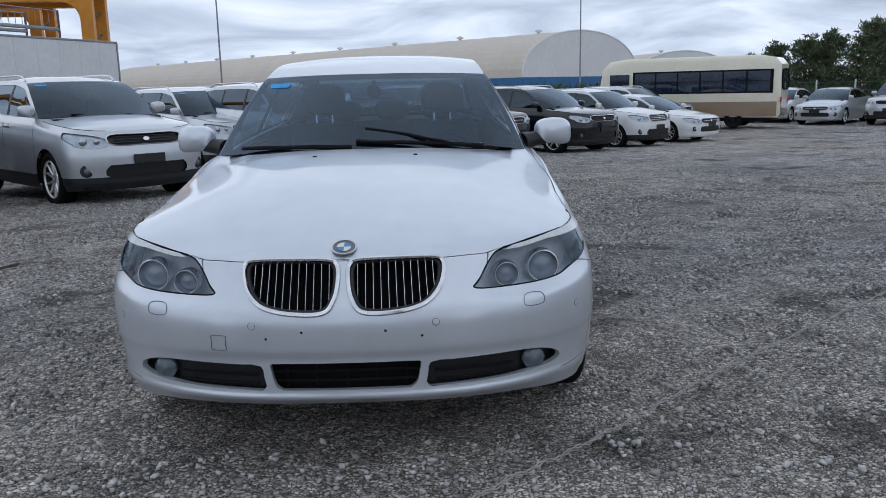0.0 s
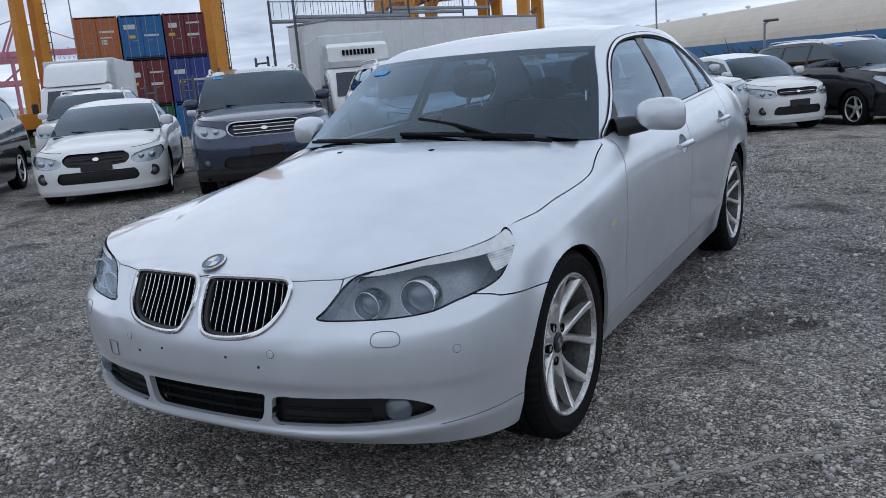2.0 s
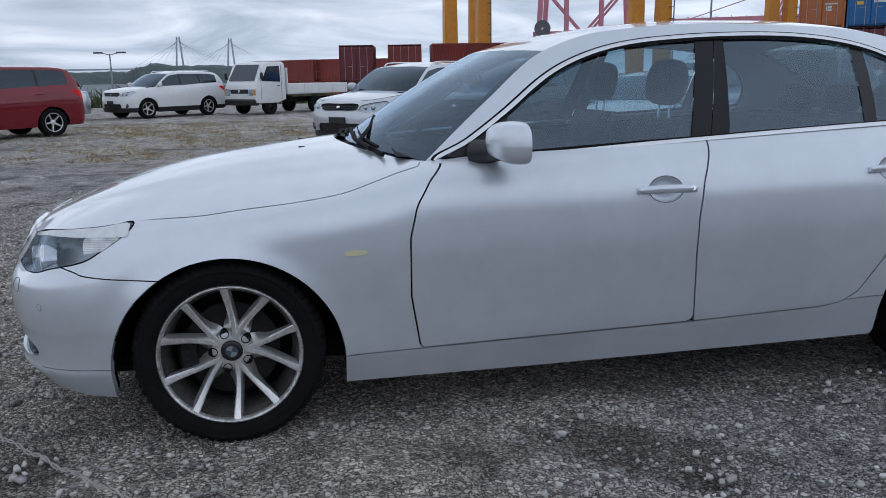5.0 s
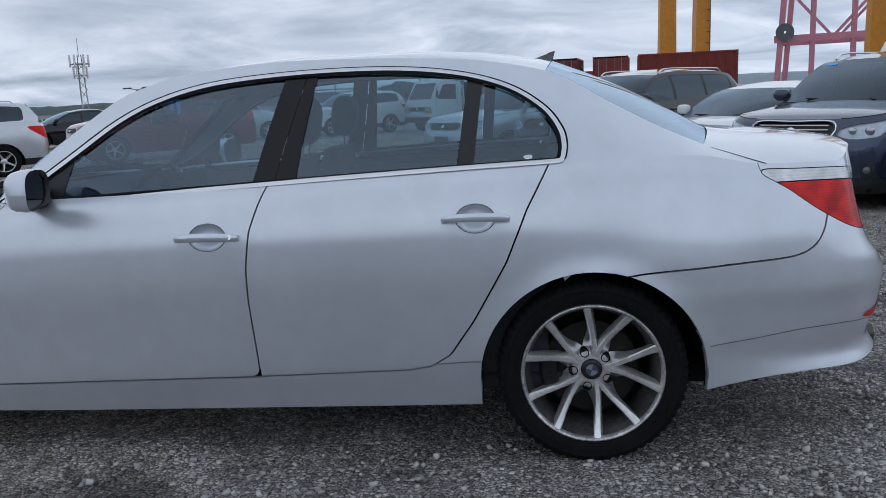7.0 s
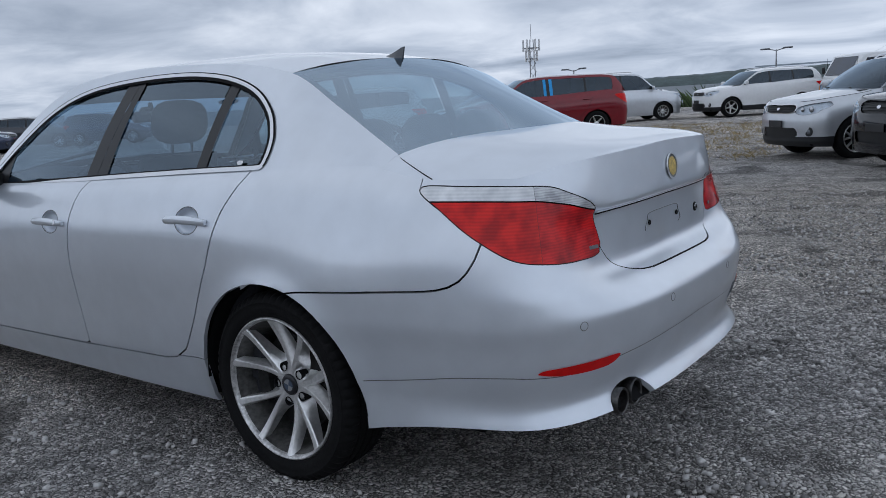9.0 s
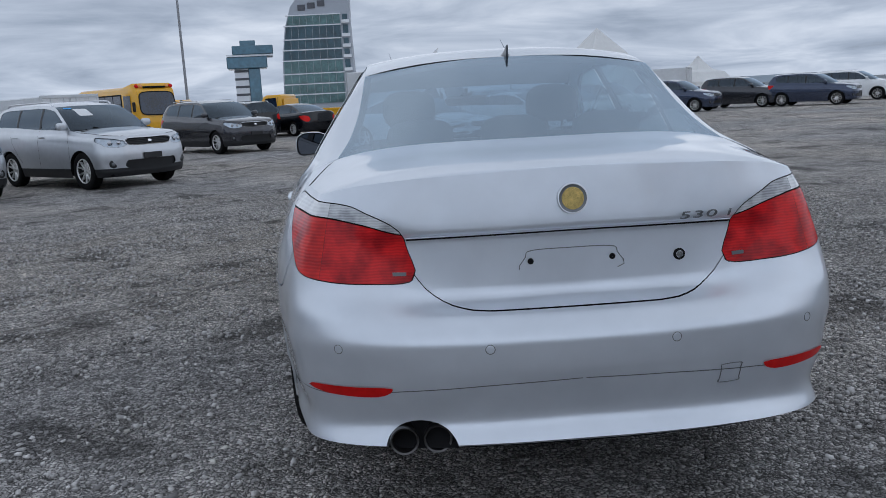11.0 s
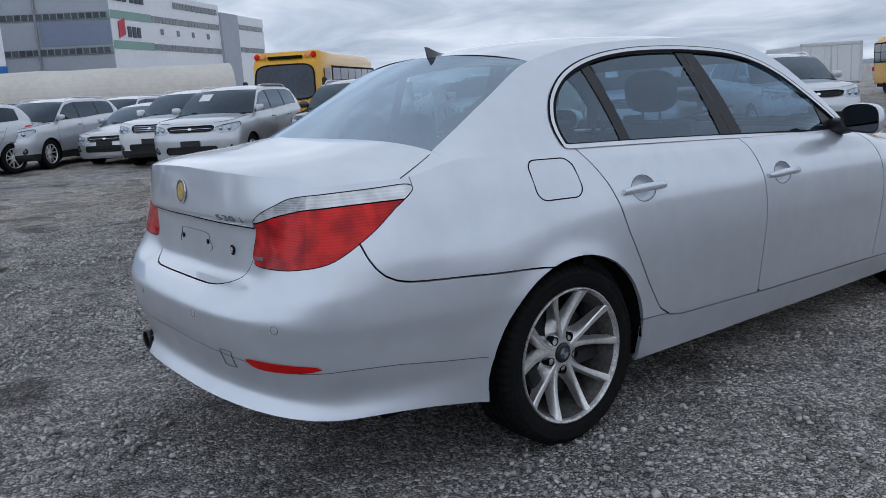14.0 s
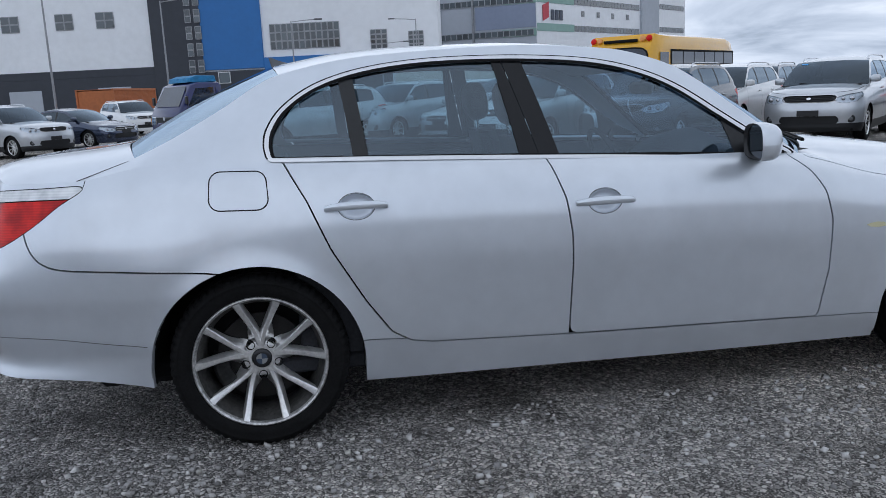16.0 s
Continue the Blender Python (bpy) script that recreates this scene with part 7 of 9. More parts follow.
        for i in range(9):
            put("louvre", *box(-.42 + .098 * i, -.36 + .098 * i, yf + .60, yf + .70, 2.30, 2.44, .004), MATT_BLACK, ro)
    if roof_box == "deflector":
        put("wind_deflector", *prism([(yf + .62, 1.99), (yf + .80, 2.20), (yf + 1.1, 2.48), (yf + 1.5, 2.62), (yf + 1.66, 2.62), (yf + 1.66, 1.99)], -.80, .80, .12), PAINTS["white"], t)
    if roof_box == "blue":
        put("blue_tarp_roll", *prism([(yf + .58, 1.99), (yf + .62, 2.12), (yf + .9, 2.20), (yf + 1.55, 2.18), (yf + 1.6, 1.99)], -.62, .62, .08), material("blue_tarpaulin", (.02, .20, .42), .6, noise_scale=6, noise_amount=.3), t)
    return t


def coach(name, color, label, x, y, rz, L=7.0, W=2.05, H=2.72, school=False):
    """A small bus with a row of side windows, doors, screens, lamps and wheels."""
    b = empty_thing(name, label, "bus", "", pose(x, y, float(ground_z(x, y)), 0, 0, rz))
    P = PAINTS[color]
    w = W / 2
    y0, y1 = -L / 2, L / 2
    prof = [(y0 + .05, .42), (y0, .70), (y0 + .02, 1.25), (y0 + .20, 2.30), (y0 + .50, 2.62), (y0 + 1.2, H), (y1 - .8, H), (y1 - .25, H - .10), (y1 - .04, H - .35), (y1, 1.2), (y1, .6), (y1 - .1, .42)]
    put("body", *prism(prof, -w, w, .14), P, b)
    if not school:
        for s in (-1, 1):
            put("lower_stripe", *box(s * (w + .003) - .004, s * (w + .003) + .004, y0 + .15, y1 - .12, .50, 1.02), BROWN, b)
        put("lower_stripe", *box(-w + .12, w - .12, y1 - .002, y1 + .006, .50, 1.02), BROWN, b)
    for s in (-1, 1):
        ya = y0 + (1.55 if not school else 1.35)
        n = 6
        step = (y1 - .35 - ya) / n
        put("window_band", *box(s * (w + .003) - .004, s * (w + .003) + .004, ya - .06, y1 - .27, 1.34, 2.20), MATT_BLACK, b)
        for i in range(n):
            put("side_window", *box(s * (w + .009) - .003, s * (w + .009) + .003, ya + step * i + .03, ya + step * (i + 1) - .03, 1.40, 2.14), BUS_GLASS, b)
            put("window_rail", *box(s * (w + .014) - .003, s * (w + .014) + .003, ya + step * i + .03, ya + step * (i + 1) - .03, 1.78, 1.80), MATT_BLACK, b)
        put("cab_window", *box(s * (w + .006) - .003, s * (w + .006) + .003, y0 + .55, ya - .20, 1.36, 2.12), BUS_GLASS, b)
        put("outer_mirror", *box(s * (w + .12) - .07, s * (w + .12) + .07, y0 + .02, y0 + .10, 1.45, 1.85, .03), BLACK_PLASTIC, b)
        put("headlamp", *box(s * .78 - .13, s * .78 + .13, y0 - .02, y0 + .06, .74, .96, .03), REFLECTOR, b)
        put("tail_lamp", *box(s * (w - .14) - .10, s * (w - .14) + .10, y1 - .01, y1 + .02, .98, 1.18, .01), RED_DEEP, b)
        for yy in (y0 + 1.15, y1 - 1.65):
            add_wheel(b, ("truck", 8), (ALLOY_DIRTY_SHADE, ALLOY_DIRTY_SHADE), pose(s * (w - .13), yy, .36, 0, 0, 0 if s > 0 else 180), R=.33, rim=.19, width=.19, spokes=8, seg=18, style="star", simple=True)
    # screens laid on the slanting ends
    def end_pane(name, za, zb, half, ya_, yb_, mat, off):
        ring = []
        for q in np.linspace(0, 2 * math.pi, 41)[:-1]:
            c, d = math.cos(q), math.sin(q)
            u, v = math.copysign(abs(c) ** .38, c), .5 + .5 * math.copysign(abs(d) ** .38, d)
            ring.append((u * half * (1 - .06 * v), ya_ + (yb_ - ya_) * v + off * (1 - .25 * u * u), za + (zb - za) * v))
        mid = (0, (ya_ + yb_) / 2 + off * 1.25, (za + zb) / 2)
        n = len(ring)
        F = [(i, (i + 1) % n, n) if off < 0 else ((i + 1) % n, i, n) for i in range(n)]
        pane = put(name, np.array(ring + [mid]), F, mat, b)
        put("rubber_seal", *tube(ring, .022, 6, True), MATT_BLACK, pane)
    end_pane("windscreen", 1.30, 2.26, w * .86, y0 + .025, y0 + .195, BUS_GLASS, -.03)
    end_pane("rear_window", 1.45, 2.20, w * .80, y1 - .005, y1 - .03, BUS_GLASS, .03)
    put("cabin_dark", *box(-w + .1, w - .1, y0 + .3, y1 - .3, 1.0, 1.28, .02), INTERIOR, b)
    put("underbody", *box(-w + .15, w - .15, y0 + .3, y1 - .3, .30, .50, .02), MATT_BLACK, b)
    if school:
        for s in (-1, 1):
            for k, mt in ((.62, AMBER), (.80, RED_LENS)):
                put("warning_lamp", *disc((s * k * w, y0 + .30, 2.50), (0, -1, .35), .085, .03, 18, .02), mt, b)
        put("destination_slot", *box(-.50, .50, y0 + .22, y0 + .32, 2.42, 2.50, .02), MATT_BLACK, b)
    return b


# rows of parked cars; the rows run on the slant, noses at 44 or 224 degrees
A, B, D, W4 = "cars in the row by the containers", "cars in the row before the cream bus", "cars in the row before the yellow bus", "white cars in the far row"
road_car("compact_suv", "suv_m", "silver", "silver compact suv with a chrome-edged dark grille", "car", -4.75, 6.70, 45, A, True, sticker=True)
road_car("suv", "suv_l", "silver", "silver suv parked behind another silver suv", "car", -4.65, 12.6, 44, A, True, sticker=True)
road_car("suv", "suv_l", "bluegrey", "dark blue-grey suv with a wide chrome-framed grille", "car", -6.85, 5.40, 44, A, True, grille="tall", sticker=True)
road_car("coupe", "coupe", "white", "white two-door coupe with black lower inlets", "car", -9.10, 4.55, 44, A, False, rails=False, grille="plain")
road_car("suv", "suv_l", "black", "black suv with dull horizontal grille bars", "car", -11.35, 2.90, 44, A, False, grille="plain", spokes=5)
road_car("compact_suv", "suv_m", "silver", "pale silver compact suv at the end of the row", "car", -13.2, 1.05, 44, A, True)
road_car("suv", "suv_l", "white", "white suv in the second row", "car", -14.2, 8.1, 44, A, False)
road_car("saloon", "sedan", "silver", "silver saloon in the second row", "car", -11.2, 9.4, 44, A, False, rails=False)
road_car("suv", "suv_l", "grey", "dark grey suv in the second row", "car", -12.3, 12.3, 44, A, False)
road_car("suv", "suv_l", "silver", "silver suv with clear amber-edged headlamps", "car", -2.6, 11.4, 42, B, True, grille="tall", sticker=True)
road_car("small_hatchback", "hatch", "white", "white small hatchback with a black plate", "car", -1.30, 13.5, 42, B, False, rails=False, sticker=True, spokes=5)
road_car("suv", "suv_l", "black", "black suv with bright alloy wheels", "car", 0.55, 14.7, 42, B, False, spokes=5, sticker=True)
road_car("suv", "suv_l", "black", "black suv with a horizontal chrome grille", "car", 3.05, 16.9, 42, B, True, spokes=5)
road_car("compact_suv", "suv_m", "white", "white compact suv with a dark grille", "car", 5.10, 19.2, 42, B, True, grille="tall")
road_car("saloon", "sedan", "white", "pearl white saloon with many-spoked wheels", "car", 7.10, 21.3, 42, B, rails=False)
road_car("suv", "suv_l", "silver", "silver suv beside the cream bus", "car", 7.6, 25.2, 42, B, True)
coach("cream_bus", "cream", "cream small bus with a brown lower stripe", 10.55, 27.75, -121)
road_car("saloon", "sedan", "silver", "silver-blue saloon by the trees", "car", 16.95, 29.05, -43, "cars by the trees", rails=False)
road_car("saloon", "sedan", "white", "white saloon by the trees", "car", 15.9, 31.6, -43, "cars by the trees", rails=False)
road_car("suv", "suv_l", "silver", "silver suv by the trees", "car", 19.0, 27.5, -43, "cars by the trees", True)
# far row towards the water
road_car("pickup_with_canopy", "pickup", "red", "dark red pickup with a closed canopy on its bed", "car", -18.2, -9.0, 44, "", False, rails=False, spokes=5, sheets=True)
road_car("suv", "suv_l", "white", "white suv with a dark lower edge", "car", -29.3, -6.1, 44, "", True, spokes=5)
road_car("suv", "suv_l", "silver", "silver suv with dark lower edges by the red pickup", "car", -13.2, -12.1, 44, "", True, spokes=5)
road_car("saloon", "sedan", "black", "black saloon standing beyond the red pickup", "car", -26.8, -16.5, 44, "", rails=False)
road_car("suv", "van", "silver", "silver-grey high suv behind the red pickup", "car", -27.0, -10.5, 224, "", False)
small_truck("flatbed_truck", "white", "white small lorry with an empty flat bed", -30.4, -1.55, 44)
# rows behind
road_car("suv", "suv_l", "silver", "silver suv with papers behind its windscreen", "car", 9.2, -11.1, 224, "cars facing the saloon's tail", True, grille="tall", sticker=True, paper=True)
road_car("suv", "suv_l", "silver", "silver suv standing askew with its front wheels turned", "car", 6.75, -13.0, 230, "cars facing the saloon's tail", True, sticker=True, paper=True)
road_car("suv", "suv_l", "grey", "brown-grey suv standing alone", "car", 6.1, -23.2, 222, "cars facing the saloon's tail", True)
road_car("suv", "suv_l", "silver", "silver suv with a black lower bumper and plate", "car", 12.5, -10.15, 224, "cars facing the saloon's tail", True, sticker=True)
road_car("saloon", "sedan", "white", "white saloon with five-spoke wheels", "car", -0.40, -18.9, 225, W4, rails=False, tint=GLASS_DARK, spokes=5)
road_car("saloon", "sedan", "white", "white saloon with a black front edge", "car", -6.7, -27.6, 226, W4, rails=False)
road_car("saloon", "sedan", "white", "white saloon with a bright grille", "car", -4.35, -25.3, 224, W4, rails=False)
road_car("suv", "suv_l", "white", "white suv with dark wheel arches", "car", -8.5, -29.6, 228, W4, True)
road_car("compact_suv", "suv_m", "bluegrey", "slate grey compact suv", "car", -14.3, -37.1, 226, "cars in the distance")
road_car("compact_suv", "suv_m", "grey", "dark grey compact suv", "car", -18.6, -39.0, 226, "cars in the distance")
road_car("compact_suv", "suv_m", "bluegrey", "dark blue compact suv", "car", -21.2, -36.5, 226, "cars in the distance")
road_car("suv", "suv_l", "white", "white suv in the distance", "car", -26.0, -41.0, 226, "cars in the distance")
small_truck("box_truck", "white", "white lorry with a closed box body", -0.95, -32.5, 226, "box", "deflector", 6.0)
small_truck("box_truck", "white", "white lorry seen behind parked cars", -17.0, -53.0, 60, "box", None, 6.0, 1.7)
small_truck("box_truck", "white", "white lorry with its rear doors shut", 16.5, -23.5, 44, "box", None, 5.6, 1.25)
small_truck("box_truck", "white", "white lorry standing tail on", 12.9, -25.0, 46, "box", None, 5.6, 1.25)
small_truck("recovery_truck", "yellow", "yellow road-works lorry with a raised sign rack", 5.0, -40.5, 70, "flat")
small_truck("recovery_truck", "yellow", "yellow road-works lorry beside another", 10.6, -40.5, 70, "flat")
coach("yellow_minibus", "yellow", "yellow minibus far behind the cars", 12.2, -33.5, 224, 6.0, 1.95, 2.5, True)
road_car("hatchback", "suv_m", "black", "black hatchback seen from behind", "car", 7.2, -33.6, 40, "cars in the distance")
road_car("saloon", "sedan", "black", "black saloon seen from behind", "car", 5.0, -34.6, 40, "cars in the distance", rails=False)
# row before the yellow bus
road_car("suv", "suv_l", "silver", "silver suv with a dark chrome-barred grille", "car", 14.4, -4.2, 224, D, False, paper=True)
road_car("suv", "suv_l", "grey", "dark grey suv with a grey lower bumper", "car", 12.75, -6.35, 224, D, True)
road_car("suv", "suv_l", "white", "white suv with smoked windows", "car", 17.2, -4.35, 224, D, True, grille="tall")
road_car("suv", "suv_l", "silver", "pale silver suv in the row", "car", 20.4, -1.7, 224, D, True)
road_car("suv", "suv_m", "silver", "silver compact suv with black lower edges", "car", 18.6, 1.1, 208, D, True, spokes=10)
road_car("suv", "suv_l", "silver", "silver suv parked farther back", "car", 23.6, -4.6, 224, D, True)
road_car("saloon", "sedan", "silver", "silver saloon set back between two suvs", "car", 19.35, -4.0, 224, D, rails=False)
road_car("suv", "suv_l", "white", "white suv behind the dark one", "car", 15.6, -9.2, 224, D, False)
road_car("suv", "suv_l", "bluegrey", "dark suv farther along the row", "car", 17.9, -11.4, 224, D, False)
road_car("saloon", "sedan", "silver", "silver saloon seen from behind", "car", 17.2, -15.4, 44, D, rails=False)
small_truck("flatbed_truck", "blue", "navy blue small lorry with a blue tarpaulin roll", 24.4, 3.6, 218, "flat", "blue", 4.6)
road_car("saloon", "sedan", "bluegrey", "dark grey saloon with a split grille", "car", 28.6, 9.6, 329, "cars by the grey building", rails=False)
road_car("suv", "suv_l", "silver", "silver suv with a chrome-barred grille", "car", 25.2, 10.8, 323, "cars by the grey building", True)
road_car("suv", "suv_l", "white", "white suv by the grey building", "car", 38.5, 9.6, 300, "cars by the grey building", False)
coach("yellow_school_bus", "yellow", "yellow school bus with round warning lamps", 20.5, -9.9, 224, 7.0, 2.05, 2.60, True)
small_truck("reefer_truck", "white", "white lorry with a cooling unit over the cab", -12.2, 15.2, 44, "box", "reefer", 6.0, 2.1)
small_truck("box_truck", "white", "white lorry with a round-fronted box body", -19.0, 11.6, 44, "box", "deflector", 6.2, 1.9)
E4 = "cars in the row beyond the yellow bus"
road_car("saloon", "sedan", "white", "white saloon standing tail to the aisle", "car", 23.6, -15.3, 44, E4, rails=False)
road_car("suv", "suv_m", "silver", "silver compact suv standing tail to the aisle", "car", 26.4, -18.2, 44, E4)
road_car("suv", "suv_l", "grey", "dark grey suv standing tail to the aisle", "car", 30.0, -23.8, 44, E4)
road_car("suv", "suv_l", "white", "white suv standing tail to the aisle", "car", 35.7, -27.8, 44, E4)
road_car("hatchback", "suv_m", "silver", "silver hatchback tail on in the dense aisle row", "car", 27.1, -21.5, 44, E4)
road_car("suv", "suv_l", "black", "black suv tail on in the dense aisle row", "car", 32.1, -26.1, 44, E4)
road_car("saloon", "sedan", "white", "white saloon tail on far down the aisle", "car", 39.0, -31.2, 44, E4, rails=False)
road_car("van", "van", "white", "white high-roofed van at the end of the aisle", "car", 23.8, -26.9, 38, "")
road_car("saloon", "sedan", "silver", "silver saloon beside the white van", "car", 20.2, -23.9, 36, "", rails=False)
# ---- the port and the buildings round the yard ----
CRANE_YELLOW = material("yellow_crane_paint", (0.60, 0.245, 0.018), 0.5, noise_scale=0.6, noise_amount=0.14)
CRANE_PINK = material("faded_red_crane_paint", (0.50, 0.20, 0.25), 0.6, noise_scale=0.4, noise_amount=0.12)
STEEL_GREY = material("galvanised_steel", (0.30, 0.31, 0.33), 0.5, 0.5, noise_scale=2, noise_amount=0.15)
DARK_STEEL = material("dark_grey_steel", (0.10, 0.105, 0.12), 0.55, 0.2, noise_scale=2, noise_amount=0.2)
OFF_WHITE = material("weathered_white_panel", (0.72, 0.73, 0.74), 0.6, noise_scale=0.7, noise_amount=0.07)
TENT_BEIGE = material("beige_tarpaulin", (0.62, 0.56, 0.48), 0.7, noise_scale=0.25, noise_amount=0.06)
# distance haze is mixed into this white
TURBINE = material("hazy_white_paint", (0.50, 0.54, 0.60), 0.6, noise_scale=0.5, noise_amount=0.05)
TENT_WHITE = material("white_tent_cloth", (0.72, 0.72, 0.71), 0.7, noise_scale=0.3, noise_amount=0.06)
TENT_PALE = material("pale_beige_tent_cloth", (0.64, 0.605, 0.55), 0.7, noise_scale=0.3, noise_amount=0.08)
TENT_BLUE = material("blue_tent_skirt", (0.03, 0.13, 0.30), 0.6, noise_scale=0.4, noise_amount=0.15)
WALL_WHITE = material("white_wall_panel", (0.80, 0.82, 0.85), 0.6, noise_scale=0.15, noise_amount=0.05)
WALL_GREY = material("grey_wall_panel", (0.40, 0.43, 0.48), 0.6, noise_scale=0.15, noise_amount=0.06)
WALL_DARK = material("dark_grey_wall_panel", (0.035, 0.040, 0.052), 0.6, noise_scale=0.2, noise_amount=0.12)
WALL_BLUE = material("blue_wall_panel", (0.025, 0.15, 0.42), 0.5, noise_scale=0.2, noise_amount=0.06)
WALL_GREEN = material("pale_green_band", (0.24, 0.38, 0.34), 0.5, noise_scale=0.2, noise_amount=0.08)
PANE = material("dark_window_pane", (0.05, 0.065, 0.075), 0.08, 0.0, coat=1.0, obrandom=0.45)
CURTAIN_GLASS = material("blue_curtain_glass", (0.06, 0.14, 0.19), 0.08, 0.5, coat=1.0, noise_scale=0.12, noise_amount=0.3)
TOWER_GREEN = material("green_tower_glass", (0.075, 0.15, 0.15), 0.12, 0.3, coat=0.6, noise_scale=0.25, noise_amount=0.5)
TOWER_DEEP = material("deep_teal_tower_glass", (0.025, 0.065, 0.085), 0.12, 0.3, coat=0.6, noise_scale=0.25, noise_amount=0.5)
# bridge and far hill take the air's haze in their base colours
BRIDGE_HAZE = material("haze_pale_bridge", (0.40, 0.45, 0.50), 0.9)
BLUE_HILL = material("haze_blue_far_hill", (0.14, 0.21, 0.30), 0.9, noise_scale=0.03, noise_amount=0.2)
SIGN_RED = material("red_sign_shape", (0.50, 0.05, 0.07), 0.5)
SIGN_DARK = material("dark_sign_bar", (0.06, 0.07, 0.10), 0.5)
SIGN_BLUE = material("blue_sign_shape", (0.08, 0.28, 0.55), 0.5)
FENCE_GREEN = material("green_fence_mesh", (0.05, 0.14, 0.09), 0.6, noise_scale=3, noise_amount=0.2)
BARK = material("pine_bark", (0.09, 0.065, 0.05), 0.9, noise_scale=8, noise_amount=0.4, bump=0.5, bump_scale=20)
NEEDLES = material("pine_needles", (0.085, 0.112, 0.052), 0.75, noise_scale=1.2, noise_amount=0.45, island=0.45)
NEEDLES_WARM = material("browned_foliage", (0.16, 0.135, 0.055), 0.75, noise_scale=1.2, noise_amount=0.4, island=0.45)
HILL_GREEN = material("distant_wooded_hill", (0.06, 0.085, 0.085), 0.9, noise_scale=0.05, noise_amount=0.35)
# pale blue-grey: haze put into the colour of the skyline hills
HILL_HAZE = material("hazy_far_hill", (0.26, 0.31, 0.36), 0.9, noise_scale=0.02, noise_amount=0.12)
SHRUB = material("roadside_shrub", (0.055, 0.085, 0.030), 0.8, noise_scale=1.0, noise_amount=0.4, island=0.4)
DRY_GRASS = material("dry_grass", (0.36, 0.28, 0.14), 0.8, island=0.45)
WEED = material("grey_weed_stalk", (0.11, 0.105, 0.09), 0.8, island=0.4)
CONTAINER_PAINTS = {n: material(n + "_container_paint", c, 0.55, noise_scale=0.7, noise_amount=0.16)
                    for n, c in (("orange", (0.42, 0.13, 0.04)), ("blue", (0.02, 0.13, 0.34)), ("maroon", (0.14, 0.022, 0.028)), ("green", (0.03, 0.10, 0.06)), ("red", (0.20, 0.030, 0.022)), ("navy", (0.025, 0.045, 0.22)), ("grey", (0.28, 0.29, 0.30)))}


def gz(x, y):
    return float(ground_z(x, y))


def container(color, x, y, rz, z=None, L=12.19, h=2.59, group="stacked shipping containers", note="", marks=()):
    """Doors face local -y; sides corrugated; lock bars, hinges and corner posts on the door end."""
    P = CONTAINER_PAINTS[color]
    c = empty_thing("shipping_container", f"{color} corrugated steel shipping container{note}", "container", group, pose(x, y, gz(x, y) if z is None else z, 0, 0, rz))
    w = 1.22
    n = 44
    for s in (-1, 1):
        row = []
        for k in range(n * 4 + 1):
            yy = 0.12 + (L - 0.24) * k / (n * 4)
            d = (0, 0.036, 0.036, 0)[k % 4]
            row.append([(s * (w - 0.03 - d), yy, 0.12), (s * (w - 0.03 - d), yy, h - 0.10)])
        V, F = grid_mesh(np.array(row))
        put("side_wall", V, F if s < 0 else [tuple(reversed(f)) for f in F], P, c, smooth=False)
        panel(c, "top_rail", P, s * (w - .03) - .03, s * (w - .03) + .03, .1, L - .1, h - .12, h, .01)
        panel(c, "bottom_rail", P, s * (w - .03) - .03, s * (w - .03) + .03, .1, L - .1, 0, .14, .01)
        for yy in (.06, L - .06):
            panel(c, "corner_post", P, s * (w - .06) - .06, s * (w - .06) + .06, yy - .07, yy + .07, 0, h, .012)
        dr = panel(c, "door", P, s * .55 - .54, s * .55 + .54, -.005, .05, .14, h - .14, .01)
        for k in range(4):
            panel(dr, "door_rib", P, s * .55 - .50, s * .55 + .50, -.022, -.004, .30 + (h - .6) * k / 4, .30 + (h - .6) * k / 4 + .26, .006)
        for dx in (.28, .80):
            put("lock_bar", *tube([(s * dx, -.05, .08), (s * dx, -.05, h - .08)], .022, 6), STEEL_GREY, dr)
        put("lock_handle", *box(s * .28 - .02, s * .28 + .30 * s if s > 0 else s * .28 + .02, -.075, -.055, 1.05, 1.09) if s > 0 else box(-.58, -.26, -.075, -.055, 1.05, 1.09), STEEL_GREY, dr)
        for k in range(4):
            panel(dr, "hinge", P, s * 1.10 - .05, s * 1.10 + .05, -.035, -.002, .35 + .58 * k, .47 + .58 * k, .006)
    panel(c, "roof", P, -w + .04, w - .04, .1, L - .1, h - .05, h - .015, .005)
    panel(c, "floor", P, -w + .04, w - .04, .1, L - .1, .05, .12, .005)
    panel(c, "end_wall", P, -w + .1, w - .1, L - .10, L - .06, .1, h - .1, .005)
    for nm, mt, a, b, za, zb in marks:
        panel(c, nm, mt, a, b, -.034, -.028, za, zb, .001)
    return c


WHITE_MARK = material("white_stencil_mark", (0.62, 0.62, 0.60), 0.6, noise_scale=3, noise_amount=0.15)
YELLOW_MARK = material("yellow_stencil_mark", (0.65, 0.45, 0.06), 0.6)


